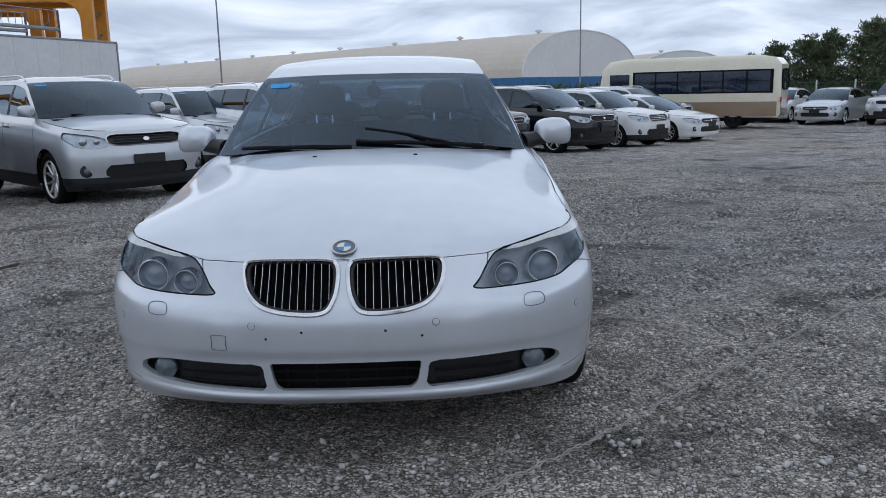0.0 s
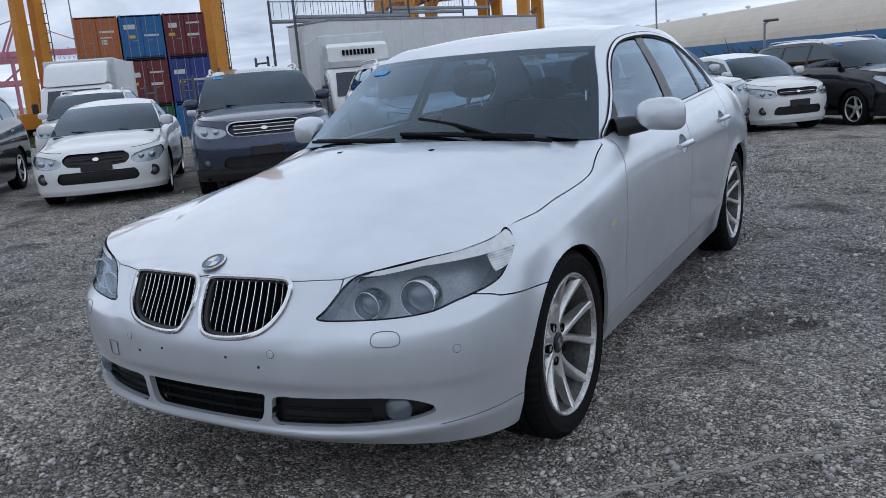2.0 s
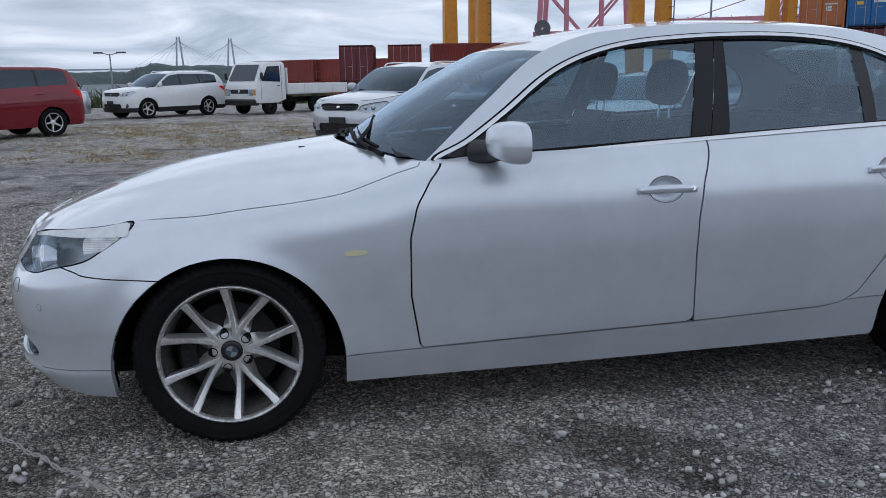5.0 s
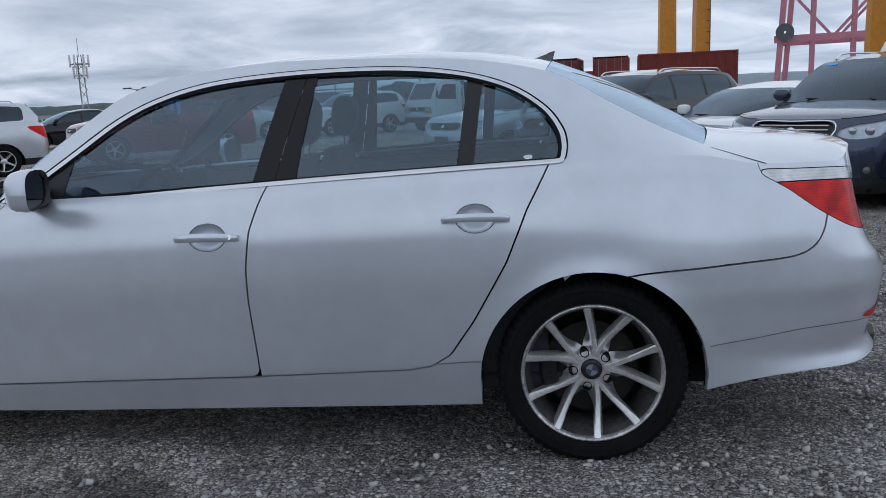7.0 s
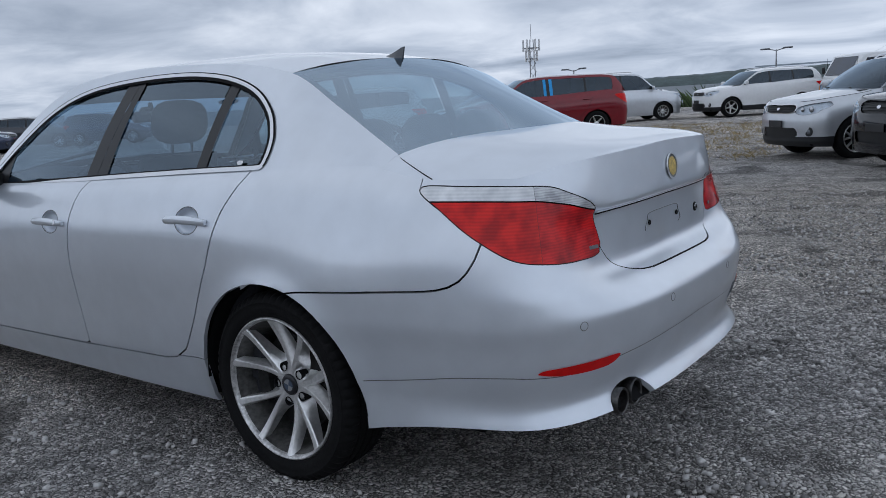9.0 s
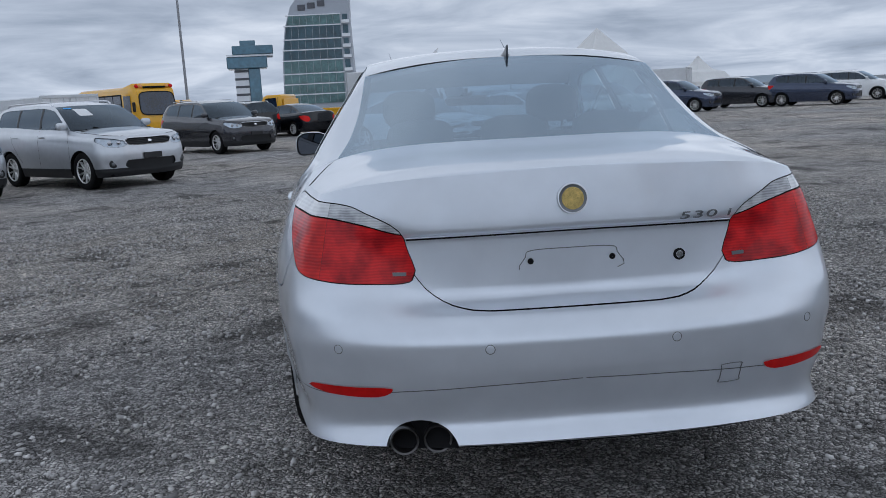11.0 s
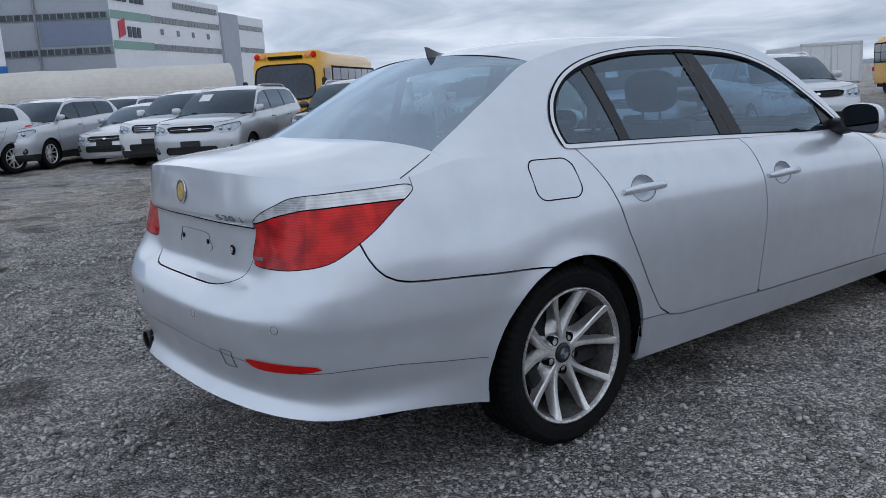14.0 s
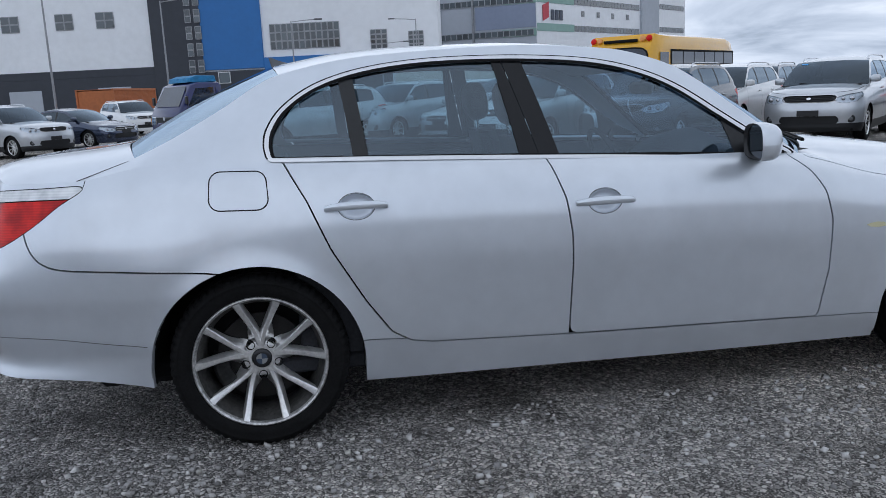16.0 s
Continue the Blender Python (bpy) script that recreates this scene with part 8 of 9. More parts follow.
def container_yard():
    u = Vector((0.6, 0.8))
    o = Vector((-40.45, 29.0))
    m1 = (("stencil_bar", WHITE_MARK, .15, .95, 1.62, 1.74), ("stencil_bar", WHITE_MARK, .15, .80, 1.30, 1.38), ("label_plate", WHITE_MARK, .20, .50, .95, 1.22))
    m2 = (("stencil_bar", WHITE_MARK, -1.0, -.35, 1.75, 2.02), ("label_plate", YELLOW_MARK, -.75, -.40, 1.22, 1.40), ("stencil_bar", WHITE_MARK, .1, .95, 1.30, 1.42))
    m3 = (("stencil_shape", WHITE_MARK, -.95, -.45, 1.72, 2.0), ("label_plate", YELLOW_MARK, -1.0, -.62, 1.25, 1.42), ("stencil_bar", WHITE_MARK, .1, .9, 1.92, 2.02), ("stencil_bar", WHITE_MARK, .1, .8, 1.2, 1.35))
    rows = (("orange", "green", "maroon", m1, m3), ("blue", "maroon", "green", m2, m3), ("maroon", "navy", "blue", m3, m2))
    for k, (top, mid, low, ma, mb) in enumerate(rows):
        p = o + u * 2.52 * k
        g = gz(p.x, p.y)
        container(low, p.x, p.y, 53.1, g, h=2.89)
        container(mid, p.x, p.y, 53.1, g + 2.89, h=2.80, marks=mb)
        container(top, p.x, p.y, 53.1, g + 5.69, h=2.59, marks=ma)
    container("grey", -31.5, 39.5, 53.1, None, 6.06, note=" behind the stack")
    for i in range(2):
        container("blue", -63 + 0.4 * i, 42 + .5 * i, 53, gz(-63, 42) + 2.9 * i, 6.06, 2.9)
    for x, y, rz, ll, col in ((-57.0, 3.4, 82, 6.06, "maroon"), (-56.6, 6.9, 82, 6.06, "red"), (-57.0, 8.9, -7, 6.6, "red")):
        for lv in range(2):
            container(col, x, y, rz, gz(-58, 5) + 2.60 * lv, ll, 2.60, group="red containers by the yard edge")
    container("blue", -57.5, 16.2, -7, gz(-58, 17) + .05, 6.06, 2.70, group="red containers by the yard edge")
    for i in range(3):
        x, y = -104 + 3.6 * i, 2.5 + 4.2 * i
        for lv in range(2):
            container("red", x, y, 130, gz(x, y) + 2.59 * lv, 12.19, group="far red containers")
    container("orange", 55.5, 12.4, 76, None, 6.06, group="", note=" by the grey building")


def beam(a, b, wx, wz, mat, parent, name):
    """A box girder from a to b."""
    a, b = Vector(a), Vector(b)
    d = b - a
    q = d.to_track_quat("X", "Z").to_matrix().to_4x4()
    return put(name, *moved(box(0, d.length, -wx / 2, wx / 2, -wz / 2, wz / 2, .04), Matrix.Translation(a) @ q), mat, parent, smooth=False)


def ladder(parent, x, y, z0, z1, mat, dx=.55, dy=0.0):
    put("ladder_rail", *tube([(x, y, z0), (x, y, z1)], .05, 5), mat, parent)
    put("ladder_rail", *tube([(x + dx, y + dy, z0), (x + dx, y + dy, z1)], .05, 5), mat, parent)
    for z in np.arange(z0 + .4, z1, .9):
        put("ladder_rung", *tube([(x, y, z), (x + dx, y + dy, z)], .04, 4), mat, parent)


def gantry_crane(label, pairs, top=21.0, w=1.5, low=2.6):
    """Rubber-tyred gantry: leg pairs on sill beams, girders across the top."""
    x0, y0 = pairs[0][0]
    c = empty_thing("gantry_crane", label, "crane", "yellow gantry cranes", Matrix.Translation((x0, y0, gz(x0, y0))))
    g0 = gz(x0, y0)

    def lo(p, z):
        return (p[0] - x0, p[1] - y0, z - g0)
    for a, b in pairs:
        for p in (a, b):
            rows = []
            for z, k in ((g0 + low, 1.0), (g0 + top, .72)):
                q = lo(p, z)
                rows.append([(q[0] + dx * w / 2 * k, q[1] + dy * w / 2 * k, q[2]) for dx, dy in ((-1, -1), (1, -1), (1, 1), (-1, 1), (-1, -1))])
            V, F = grid_mesh(np.array(rows))
            put("leg", V, [tuple(reversed(f)) for f in F], CRANE_YELLOW, c, smooth=False)
            for s in (-.5, .5):
                put("wheel", *moved(lathe([(-.25, .3), (-.25, .75), (.25, .75), (.25, .3)], 20, "x"), Matrix.Translation(Vector(lo(p, g0 + .75)) + Vector((s * 1.6, 0, 0)))), RUBBER, c)
        d = (Vector(b) - Vector(a)).normalized()
        ea, eb = Vector(a) - d * 1.6, Vector(b) + d * 1.6
        beam(lo(ea, g0 + 2.0), lo(eb, g0 + 2.0), 1.3, 1.5, CRANE_YELLOW, c, "sill_beam")
        ladder(c, *lo(b, g0)[:2], low, top - 1, DARK_STEEL, .9, .5)
        pf = lo(b, g0 + low)
        panel(c, "platform", CRANE_YELLOW, pf[0] - .2, pf[0] + 2.0, pf[1] - .8, pf[1] + 1.4, pf[2] - .1, pf[2] + .1, .02)
        for dx, dy in ((1.95, -.75), (1.95, 1.35), (.9, 1.35)):
            put("platform_post", *tube([(pf[0] + dx, pf[1] + dy, pf[2]), (pf[0] + dx, pf[1] + dy, pf[2] + 1.2)], .04, 5), CRANE_YELLOW, c)
        put("platform_rail", *tube([(pf[0] + 1.95, pf[1] - .75, pf[2] + 1.2), (pf[0] + 1.95, pf[1] + 1.35, pf[2] + 1.2), (pf[0] + .9, pf[1] + 1.35, pf[2] + 1.2)], .04, 5), CRANE_YELLOW, c)
    for k in (0, 1):
        beam(lo(pairs[0][k], g0 + top), lo(pairs[-1][k], g0 + top), 1.2, 1.8, CRANE_YELLOW, c, "girder")
    return c


def portal(label, a, b, z_top, leg=0.62):
    """A low portal frame: two double legs under a deep beam with rounded inner corners."""
    a, b = Vector(a), Vector(b)
    g = gz(a.x, a.y)
    c = empty_thing("portal_frame", label, "crane", "yellow portal frames", Matrix.Translation((a.x, a.y, g)))
    d = b - a
    L = d.length
    q = Matrix.Rotation(math.atan2(d.y, d.x), 4, "Z")
    H = z_top - g
    R = .9
    inner = [(leg, 0.0), (leg, H - .6 - R)] + [(leg + R - R * math.cos(t), H - .6 - R + R * math.sin(t)) for t in np.linspace(.3, math.pi / 2, 5)]
    inner += [(L - p, z) for p, z in reversed(inner)]
    poly = [(0, 0), (0, H), (L, H), (L, 0)] + inner[::-1]
    for off in (0.0, 3.0):
        V = [(x, off + t, z) for t in (0, .55) for x, z in poly]
        n = len(poly)
        F = [(i, (i + 1) % n, n + (i + 1) % n, n + i) for i in range(n)] + [tuple(reversed(range(n))), tuple(range(n, 2 * n))]
        put("frame", *moved((np.array(V, float), F), q), CRANE_YELLOW, c, smooth=False)
    for x in (leg / 2, L - leg / 2):
        for z in np.arange(.6, H - 1, 1.1):
            put("tie", *moved(tube([(x, .5, z), (x, 3.0, z + .5)], .06, 5), q), DARK_STEEL, c)
        put("hand_rail", *moved(tube([(x - leg, -.3, 3.0), (x + leg, -.3, 3.0)], .05, 5), q), CRANE_YELLOW, c)
    put("beam_ledge", *moved(box(-.2, L + .2, -.15, 3.7, H - .02, H + .10, .02), q), CRANE_YELLOW, c)
    return c


def quay_crane(label, ends, low, high, boom):
    """Ship-to-shore crane: four legs, portal beams, braces, boom and rope reels."""
    (xa, ya), (xb, yb) = ends
    g = gz(xa, ya)
    c = empty_thing("quay_crane", label, "crane", "pink quay cranes", Matrix.Translation((xa, ya, g)))
    L = math.hypot(xb - xa, yb - ya)
    rot = Matrix.Rotation(math.atan2(yb - ya, xb - xa), 4, "Z")

    def P(x, y, z):
        return rot @ Vector((x, y, z - g))
    for y in (0, 16):
        for x in (0, L):
            beam(P(x, y, g), P(x + (1.2 if x == 0 else -1.2), y, high + 1), 1.0, 1.0, CRANE_PINK, c, "leg")
        beam(P(-.5, y, low), P(L + .5, y, low), .9, 1.3, CRANE_PINK, c, "portal_beam")
        beam(P(0, y, high), P(L, y, high), .9, 1.2, CRANE_PINK, c, "portal_beam")
        beam(P(0.5, y, high), P(L / 2, y, low), .5, .5, CRANE_PINK, c, "brace")
        beam(P(L - .5, y, high), P(L / 2, y, low), .5, .5, CRANE_PINK, c, "brace")
    for x in (0, L):
        beam(P(x, 0, low), P(x, 16, low), .8, 1.0, CRANE_PINK, c, "cross_beam")
    for x in (L * .32, L * .68):
        beam(P(x, 0, g + 1), P(x, 0, high), .8, .8, CRANE_PINK, c, "leg")
    for y in (-.5, 3.0):
        beam(P(-boom, y, high + 1.2), P(L + boom * .6, y, high + 1.2), .6, 1.5, CRANE_PINK, c, "boom")
    for k in range(14):
        x = -boom + (L + 1.6 * boom) * k / 13
        beam(P(x, -.5, high + 2.3), P(x, 3, high + 2.3), .2, .2, CRANE_PINK, c, "boom_tie")
    put("cable_reel", *moved(lathe([(-.3, .25), (-.3, 1.6), (.3, 1.6), (.3, .25)], 24, "y"), rot @ Matrix.Translation((1.4, -1.2, low + 1.2 - g))), DARK_STEEL, c)
    for k in range(9):
        x = L + boom * .6 - .5 - 1.3 * k
        pts = [P(x + .65 * t, 1, high + .4 - 1.2 * math.sin(math.pi * t)) for t in np.linspace(0, 1, 7)]
        put("festoon_cable", *tube(pts, .06, 4), DARK_STEEL, c)
    return c


def cranes():
    gantry_crane("yellow gantry crane with paired legs", [((-70.5, 12.95), (-69.9, 15.85)), ((-92.0, 16.9), (-91.4, 19.8))], w=1.25)
    gantry_crane("yellow gantry crane with ladders on its legs", [((-60.6, 26.3), (-59.9, 28.3)), ((-72.5, 45.6), (-72.0, 47.2))], w=1.12)
    gantry_crane("yellow gantry crane beyond the containers", [((-47.4, 45.4), (-49.0, 46.9)), ((-57.9, 56.5), (-59.5, 58.0))], w=1.15, low=3.4)
    portal("yellow portal frame behind the white cabin", (-28.8, 41.1), (-21.4, 42.4), 6.5, .6)
    portal("yellow portal frame with rounded corners", (-23.8, 36.8), (-16.7, 37.9), 6.5, .6)
    quay_crane("faded pink ship-to-shore crane", ((-159.4, 47.6), (-152.6, 65.2)), 8.8, 19.0, 14)
    quay_crane("far pink ship-to-shore crane with a lowered boom", ((-222.0, 127.0), (-213.0, 142.0)), 8.0, 14.5, 22)
    far = bpy.data.objects["quay_crane.001"]
    for k in (0, 1):
        beam((4 + 2 * k, 8, 16), (7 + 1.5 * k, 12, 27), .6, .6, CRANE_PINK, far, "mast")
    beam((7.5, 12, 27), (-8, -14, 17.5), .25, .25, CRANE_PINK, far, "stay")
    beam((7.5, 12, 27), (20, 33, 17.0), .25, .25, CRANE_PINK, far, "stay")
    sp = empty_thing("container_spreader", "black container spreader hanging from a crane", "crane", "", Matrix.Translation((-50.5, 45.0, 10.4)))
    beam((-1.6, 0, 0), (1.6, 0, 0), .8, .35, MATT_BLACK, sp, "spreader_frame")
    for s in (-1, 1):
        beam((s * 1.5, 0, -.1), (s * 1.7, 0, -.75), .25, .25, MATT_BLACK, sp, "flipper")
        put("hoist_rope", *tube([(s * .9, 0, .1), (s * .9, 0, 9.2)], .03, 4), MATT_BLACK, sp)
    panel(sp, "head_block", MATT_BLACK, -.9, .9, -.4, .4, .18, .6, .05)


def lamp_post(x, y, h, label, arm=1.2, az=0.0, double=False, r=.09):
    p = empty_thing("street_lamp", label, "street lamp", "street lamps", pose(x, y, gz(x, y), 0, 0, az))
    put("post", *tube([(0, 0, 0), (0, 0, h * .5), (0, 0, h)], [r, r * .8, r * .55], 10), STEEL_GREY, p)
    panel(p, "base_plate", STEEL_GREY, -.2, .2, -.2, .2, 0, .05, .01)
    for s in ((1, -1) if double else (1,)):
        put("arm", *tube([(0, 0, h - .1), (s * arm * .5, 0, h + .02), (s * arm, 0, h + .08)], .04, 6), STEEL_GREY, p)
        panel(p, "lamp_head", DARK_STEEL, s * arm - .35, s * arm + .35, -.14, .14, h + .02, h + .14, .04)
    return p


def posts():
    lamp_post(-49.1, 26.7, 12.0, "tall grey lamp post by the containers", 1.0, 30)
    lamp_post(-16.7, 62.9, 13.0, "tall grey lamp post behind the yard", 1.2, 10)
    lamp_post(14.4, 73.7, 13.0, "tall grey lamp post before the tent", 1.2, 90)
    lamp_post(-5.0, 40.0, 3.3, "short grey pole behind parked cars", .3, 0)
    lamp_post(-64.8, -15.0, 5.0, "double-headed lamp post by the water", .9, 80, True)
    lamp_post(-60.0, -30.0, 4.5, "double-headed lamp post by the water", .9, 80, True)
    lamp_post(54.0, 17.4, 9.0, "grey lamp post with a bent arm", 2.2, 60)
    lamp_post(66.0, 12.0, 9.5, "grey lamp post with a bent arm", 2.4, 260)
    lamp_post(72.0, 2.0, 8.0, "grey lamp post with a bent arm", 2.4, 270)
    lamp_post(86.0, -11.0, 9.0, "grey lamp post with a bent arm", 2.6, 90)
    lamp_post(84.0, -7.0, 6.5, "grey lamp post with a bent arm", 2.6, 270)
    lamp_post(-64.0, 45.0, 13.0, "floodlight post with a ring of lamps", 1.1, 40, True)
    lamp_post(14.2, -53.8, 16.0, "thin tall grey mast behind parked cars", .3, 0, r=.10)
    m = empty_thing("radio_mast", "grey lattice mast with ring platforms", "mast", "", Matrix.Translation((-75, -43, gz(-75, -43))))
    for k in range(3):
        a = 2.1 * k
        put("mast_leg", *tube([(.5 * math.cos(a), .5 * math.sin(a), 0), (.22 * math.cos(a), .22 * math.sin(a), 8.4)], .05, 5), STEEL_GREY, m)
        for z in np.arange(.5, 7.4, .9):
            b = 2.1 * (k + 1)
            put("mast_brace", *tube([(.46 * math.cos(a), .46 * math.sin(a), z), (.42 * math.cos(b), .42 * math.sin(b), z + .9)], .03, 4), STEEL_GREY, m)
    for z, r in ((6.4, .6), (7.5, .85)):
        put("ring_platform", *moved(lathe([(-.05, r), (.05, r), (.05, r * .8), (-.05, r * .8)], 16, "z", True), Matrix.Translation((0, 0, z))), STEEL_GREY, m)
        for k in range(6):
            a = k * math.pi / 3
            panel(m, "antenna", OFF_WHITE, r * math.cos(a) - .08, r * math.cos(a) + .08, r * math.sin(a) - .08, r * math.sin(a) + .08, z - .3, z + .9, .02)
    put("mast_tip", *tube([(0, 0, 8.2), (0, 0, 10.0)], .03, 5), STEEL_GREY, m)


def white_cabin():
    a, b = Vector((-15.3, 18.4)), Vector((-12.1, 28.4))
    d = b - a
    L = d.length
    g = gz(-14, 24)
    rz = math.degrees(math.atan2(d.y, d.x))
    c = empty_thing("storage_cabin", "long white panelled storage cabin with a grey edge trim", "container", "", pose(a.x, a.y, g, 0, 0, rz))
    H = 3.25 - g
    panel(c, "wall", OFF_WHITE, 0, L, 0, 2.5, .12, H, .02)
    panel(c, "edge_trim", STEEL_GREY, -.02, L + .02, -.02, 2.52, H, H + .07, .01)
    panel(c, "corner_trim", STEEL_GREY, L - .05, L + .03, -.03, .05, .1, H, .01)
    panel(c, "base_rail", DARK_STEEL, 0, L, -.01, 2.51, 0, .14, .01)
    for k in range(9):
        x = L * (k + 1) / 10
        panel(c, "panel_joint", GREY_WALL, x - .006, x + .008, -.008, .002, .15, H - .02, 0)
    panel(c, "meter_box", STEEL_GREY, L - .75, L - .35, -.10, -.002, 1.55, 2.2, .02)
    # racks of grey steel standing behind the cabin
    for i, (xx, yy, n, z1, ll) in enumerate(((-17.0, 18.8, 6, 3.65, 5.2), (-16.0, 23.4, 6, 3.95, 5.4))):
        g2 = gz(xx, yy)
        r = empty_thing("steel_rack", "grey steel storage rack with thin upright bars", "rack", "steel racks behind the cabin", pose(xx, yy, g2, 0, 0, rz))
        hh = z1 - g2
        for x in (0, ll):
            for y in (0, 1.6):
                beam((x, y, 0), (x, y, hh + .65), .10, .10, DARK_STEEL, r, "post")
        for y in (0, 1.6):
            beam((0, y, hh - .1), (ll, y, hh - .1), .10, .14, STEEL_GREY, r, "shelf_beam")
            put("top_rail", *tube([(0, y, hh + .6), (ll, y, hh + .6)], .022, 5), STEEL_GREY, r)
            for k in range(16):
                x = ll * (k + .5) / 16
                put("rack_bar", *tube([(x, y, hh), (x, y, hh + .6)], .012, 4), STEEL_GREY, r)
    for k in range(6):
        x, y = -24.5 + 1.25 * k, 17.0 + .75 * k
        g2 = gz(x, y)
        f = empty_thing("flat_rack", "upright grey steel end frame with pegs", "rack", "stacked steel end frames", pose(x, y, g2, 0, 0, rz))
        h = 1.9 + .26 * k
        for s in (0, .9):
            beam((0, s, 0), (0, s, h), .10, .10, DARK_STEEL, f, "post")
        for z in np.arange(.6, h, .42):
            beam((0, 0, z), (0, .9, z), .07, .07, DARK_STEEL, f, "cross_bar")


def arch_tent(name, label, cx, cy, ax, width, H, L, skirt=1.6, end=True, vents=6):
    """A long tunnel tent with ribs, a blue skirt and ridge vents; the near end is at (cx, cy)."""
    ax = Vector(ax).normalized()
    side = Vector((ax.y, -ax.x))
    g = gz(cx, cy)
    t = empty_thing(name, label, "tent", "", Matrix.Translation((cx, cy, g)))
    h = H - g
    prof = [(math.cos(a) * width / 2, max(0.0, skirt + (h - skirt) * math.sin(a) ** .85)) for a in np.linspace(0, math.pi, 25)]
    n = max(4, int(L / 5))
    rows = []
    for k in range(n * 2 + 1):
        s = L * k / (2 * n)
        sag = .0 if k % 2 == 0 else -.07
        rows.append([(side.x * x + ax.x * s, side.y * x + ax.y * s, z + sag * (z > skirt + .1)) for x, z in prof])
    V, F = grid_mesh(np.array(rows))
    put("roof_cloth", V, F, TENT_BEIGE if name == "tunnel_tent" else TENT_PALE, t, smooth=False)
    for s in (-1, 1):
        V = np.array([[(side.x * s * width / 2 + ax.x * q, side.y * s * width / 2 + ax.y * q, z) for z in (0, skirt)] for q in (0, L)])
        put("side_skirt", *grid_mesh(V), TENT_BLUE, t)
    if end:
        V = [(side.x * x - ax.x * .02, side.y * x - ax.y * .02, z) for x, z in prof]
        put("end_wall", np.array(V), [tuple(range(len(V)))], TENT_WHITE, t)
        V = np.array([[(side.x * s * width / 2 - ax.x * .06, side.y * s * width / 2 - ax.y * .06, z) for z in (0, skirt)] for s in (-1, 1)])
        put("end_skirt", *grid_mesh(V), TENT_BLUE, t)
        put("end_hem", *tube([(side.x * x, side.y * x, z) for x, z in prof], .12, 5), OFF_WHITE, t)
    for k in range(vents):
        s = L * (k + .5) / vents
        q = Vector((ax.x * s, ax.y * s, h - .1))
        put("ridge_vent", *moved(lathe([(0, .25), (.35, .25), (.40, .55), (.62, .50), (.78, .02)], 12, "z"), Matrix.Translation(q)), OFF_WHITE, t)
    return t


def tents():
    arch_tent("tunnel_tent", "long beige tunnel tent with a blue skirt and ridge vents", 20.9, 107.4, (-.66, .75), 24.3, 8.3, 145, skirt=4.4, vents=9)
    arch_tent("tunnel_tent", "far beige tunnel tent behind the bus", 50.0, 158.0, (-.2, .98), 24.0, 7.2, 60, vents=3)
    arch_tent("low_tent", "low pale beige storage tent by the office block", 71.5, -7.5, (-.28, -.96), 7.5, 4.4, 20, skirt=2.0, vents=0)
    # peaked white tent
    for x, y, w, h in ((-26.5, -100.5, 12.0, 8.8), (-44.0, -112.0, 7.0, 5.2)):
        g = gz(x, y)
        t = empty_thing("peaked_tent", "white peaked tent far beyond the cars", "tent", "peaked white tents", pose(x, y, g, 0, 0, 22))
        rows = []
        for k, z in ((1.0, 1.8), (.72, 3.1), (.42, 4.6 * h / 6.9), (.16, 6.1 * h / 6.9), (.01, h - g)):
            rows.append([(w / 2 * k * cx, w / 2 * k * cy, z) for cx, cy in ((-1, -1), (1, -1), (1, 1), (-1, 1), (-1, -1))])
        V, F = grid_mesh(np.array(rows))
        put("canopy", V, [tuple(reversed(f)) for f in F], TENT_WHITE, t, smooth=False)
        for s in range(4):
            a, b = rows[0][s], rows[0][s + 1]
            put("side_cloth", np.array([(a[0], a[1], 0), (b[0], b[1], 0), (b[0], b[1], 1.8), (a[0], a[1], 1.8)]), [(0, 1, 2, 3)], TENT_WHITE, t)


def window_grid(parent, s0, s1, z0, z1, nx, nz, y=0.0, frame=STEEL_GREY, t=.10):
    """A framed window of nx by nz panes in a wall whose face is the plane y."""
    w = panel(parent, "window", frame, s0, s1, y - .10, y - .004, z0, z1, .02)
    cw, ch = (s1 - s0) / nx, (z1 - z0) / nz
    me = mesh_data("pane", *box(-cw / 2 + t, cw / 2 - t, -.03, 0, -ch / 2 + t, ch / 2 - t, .01), PANE, False)
    for i in range(nx):
        for k in range(nz):
            o = new("pane", me)
            o.parent = w
            o.matrix_local = Matrix.Translation((s0 + cw * (i + .5), y - .105, z0 + ch * (k + .5)))
    return w


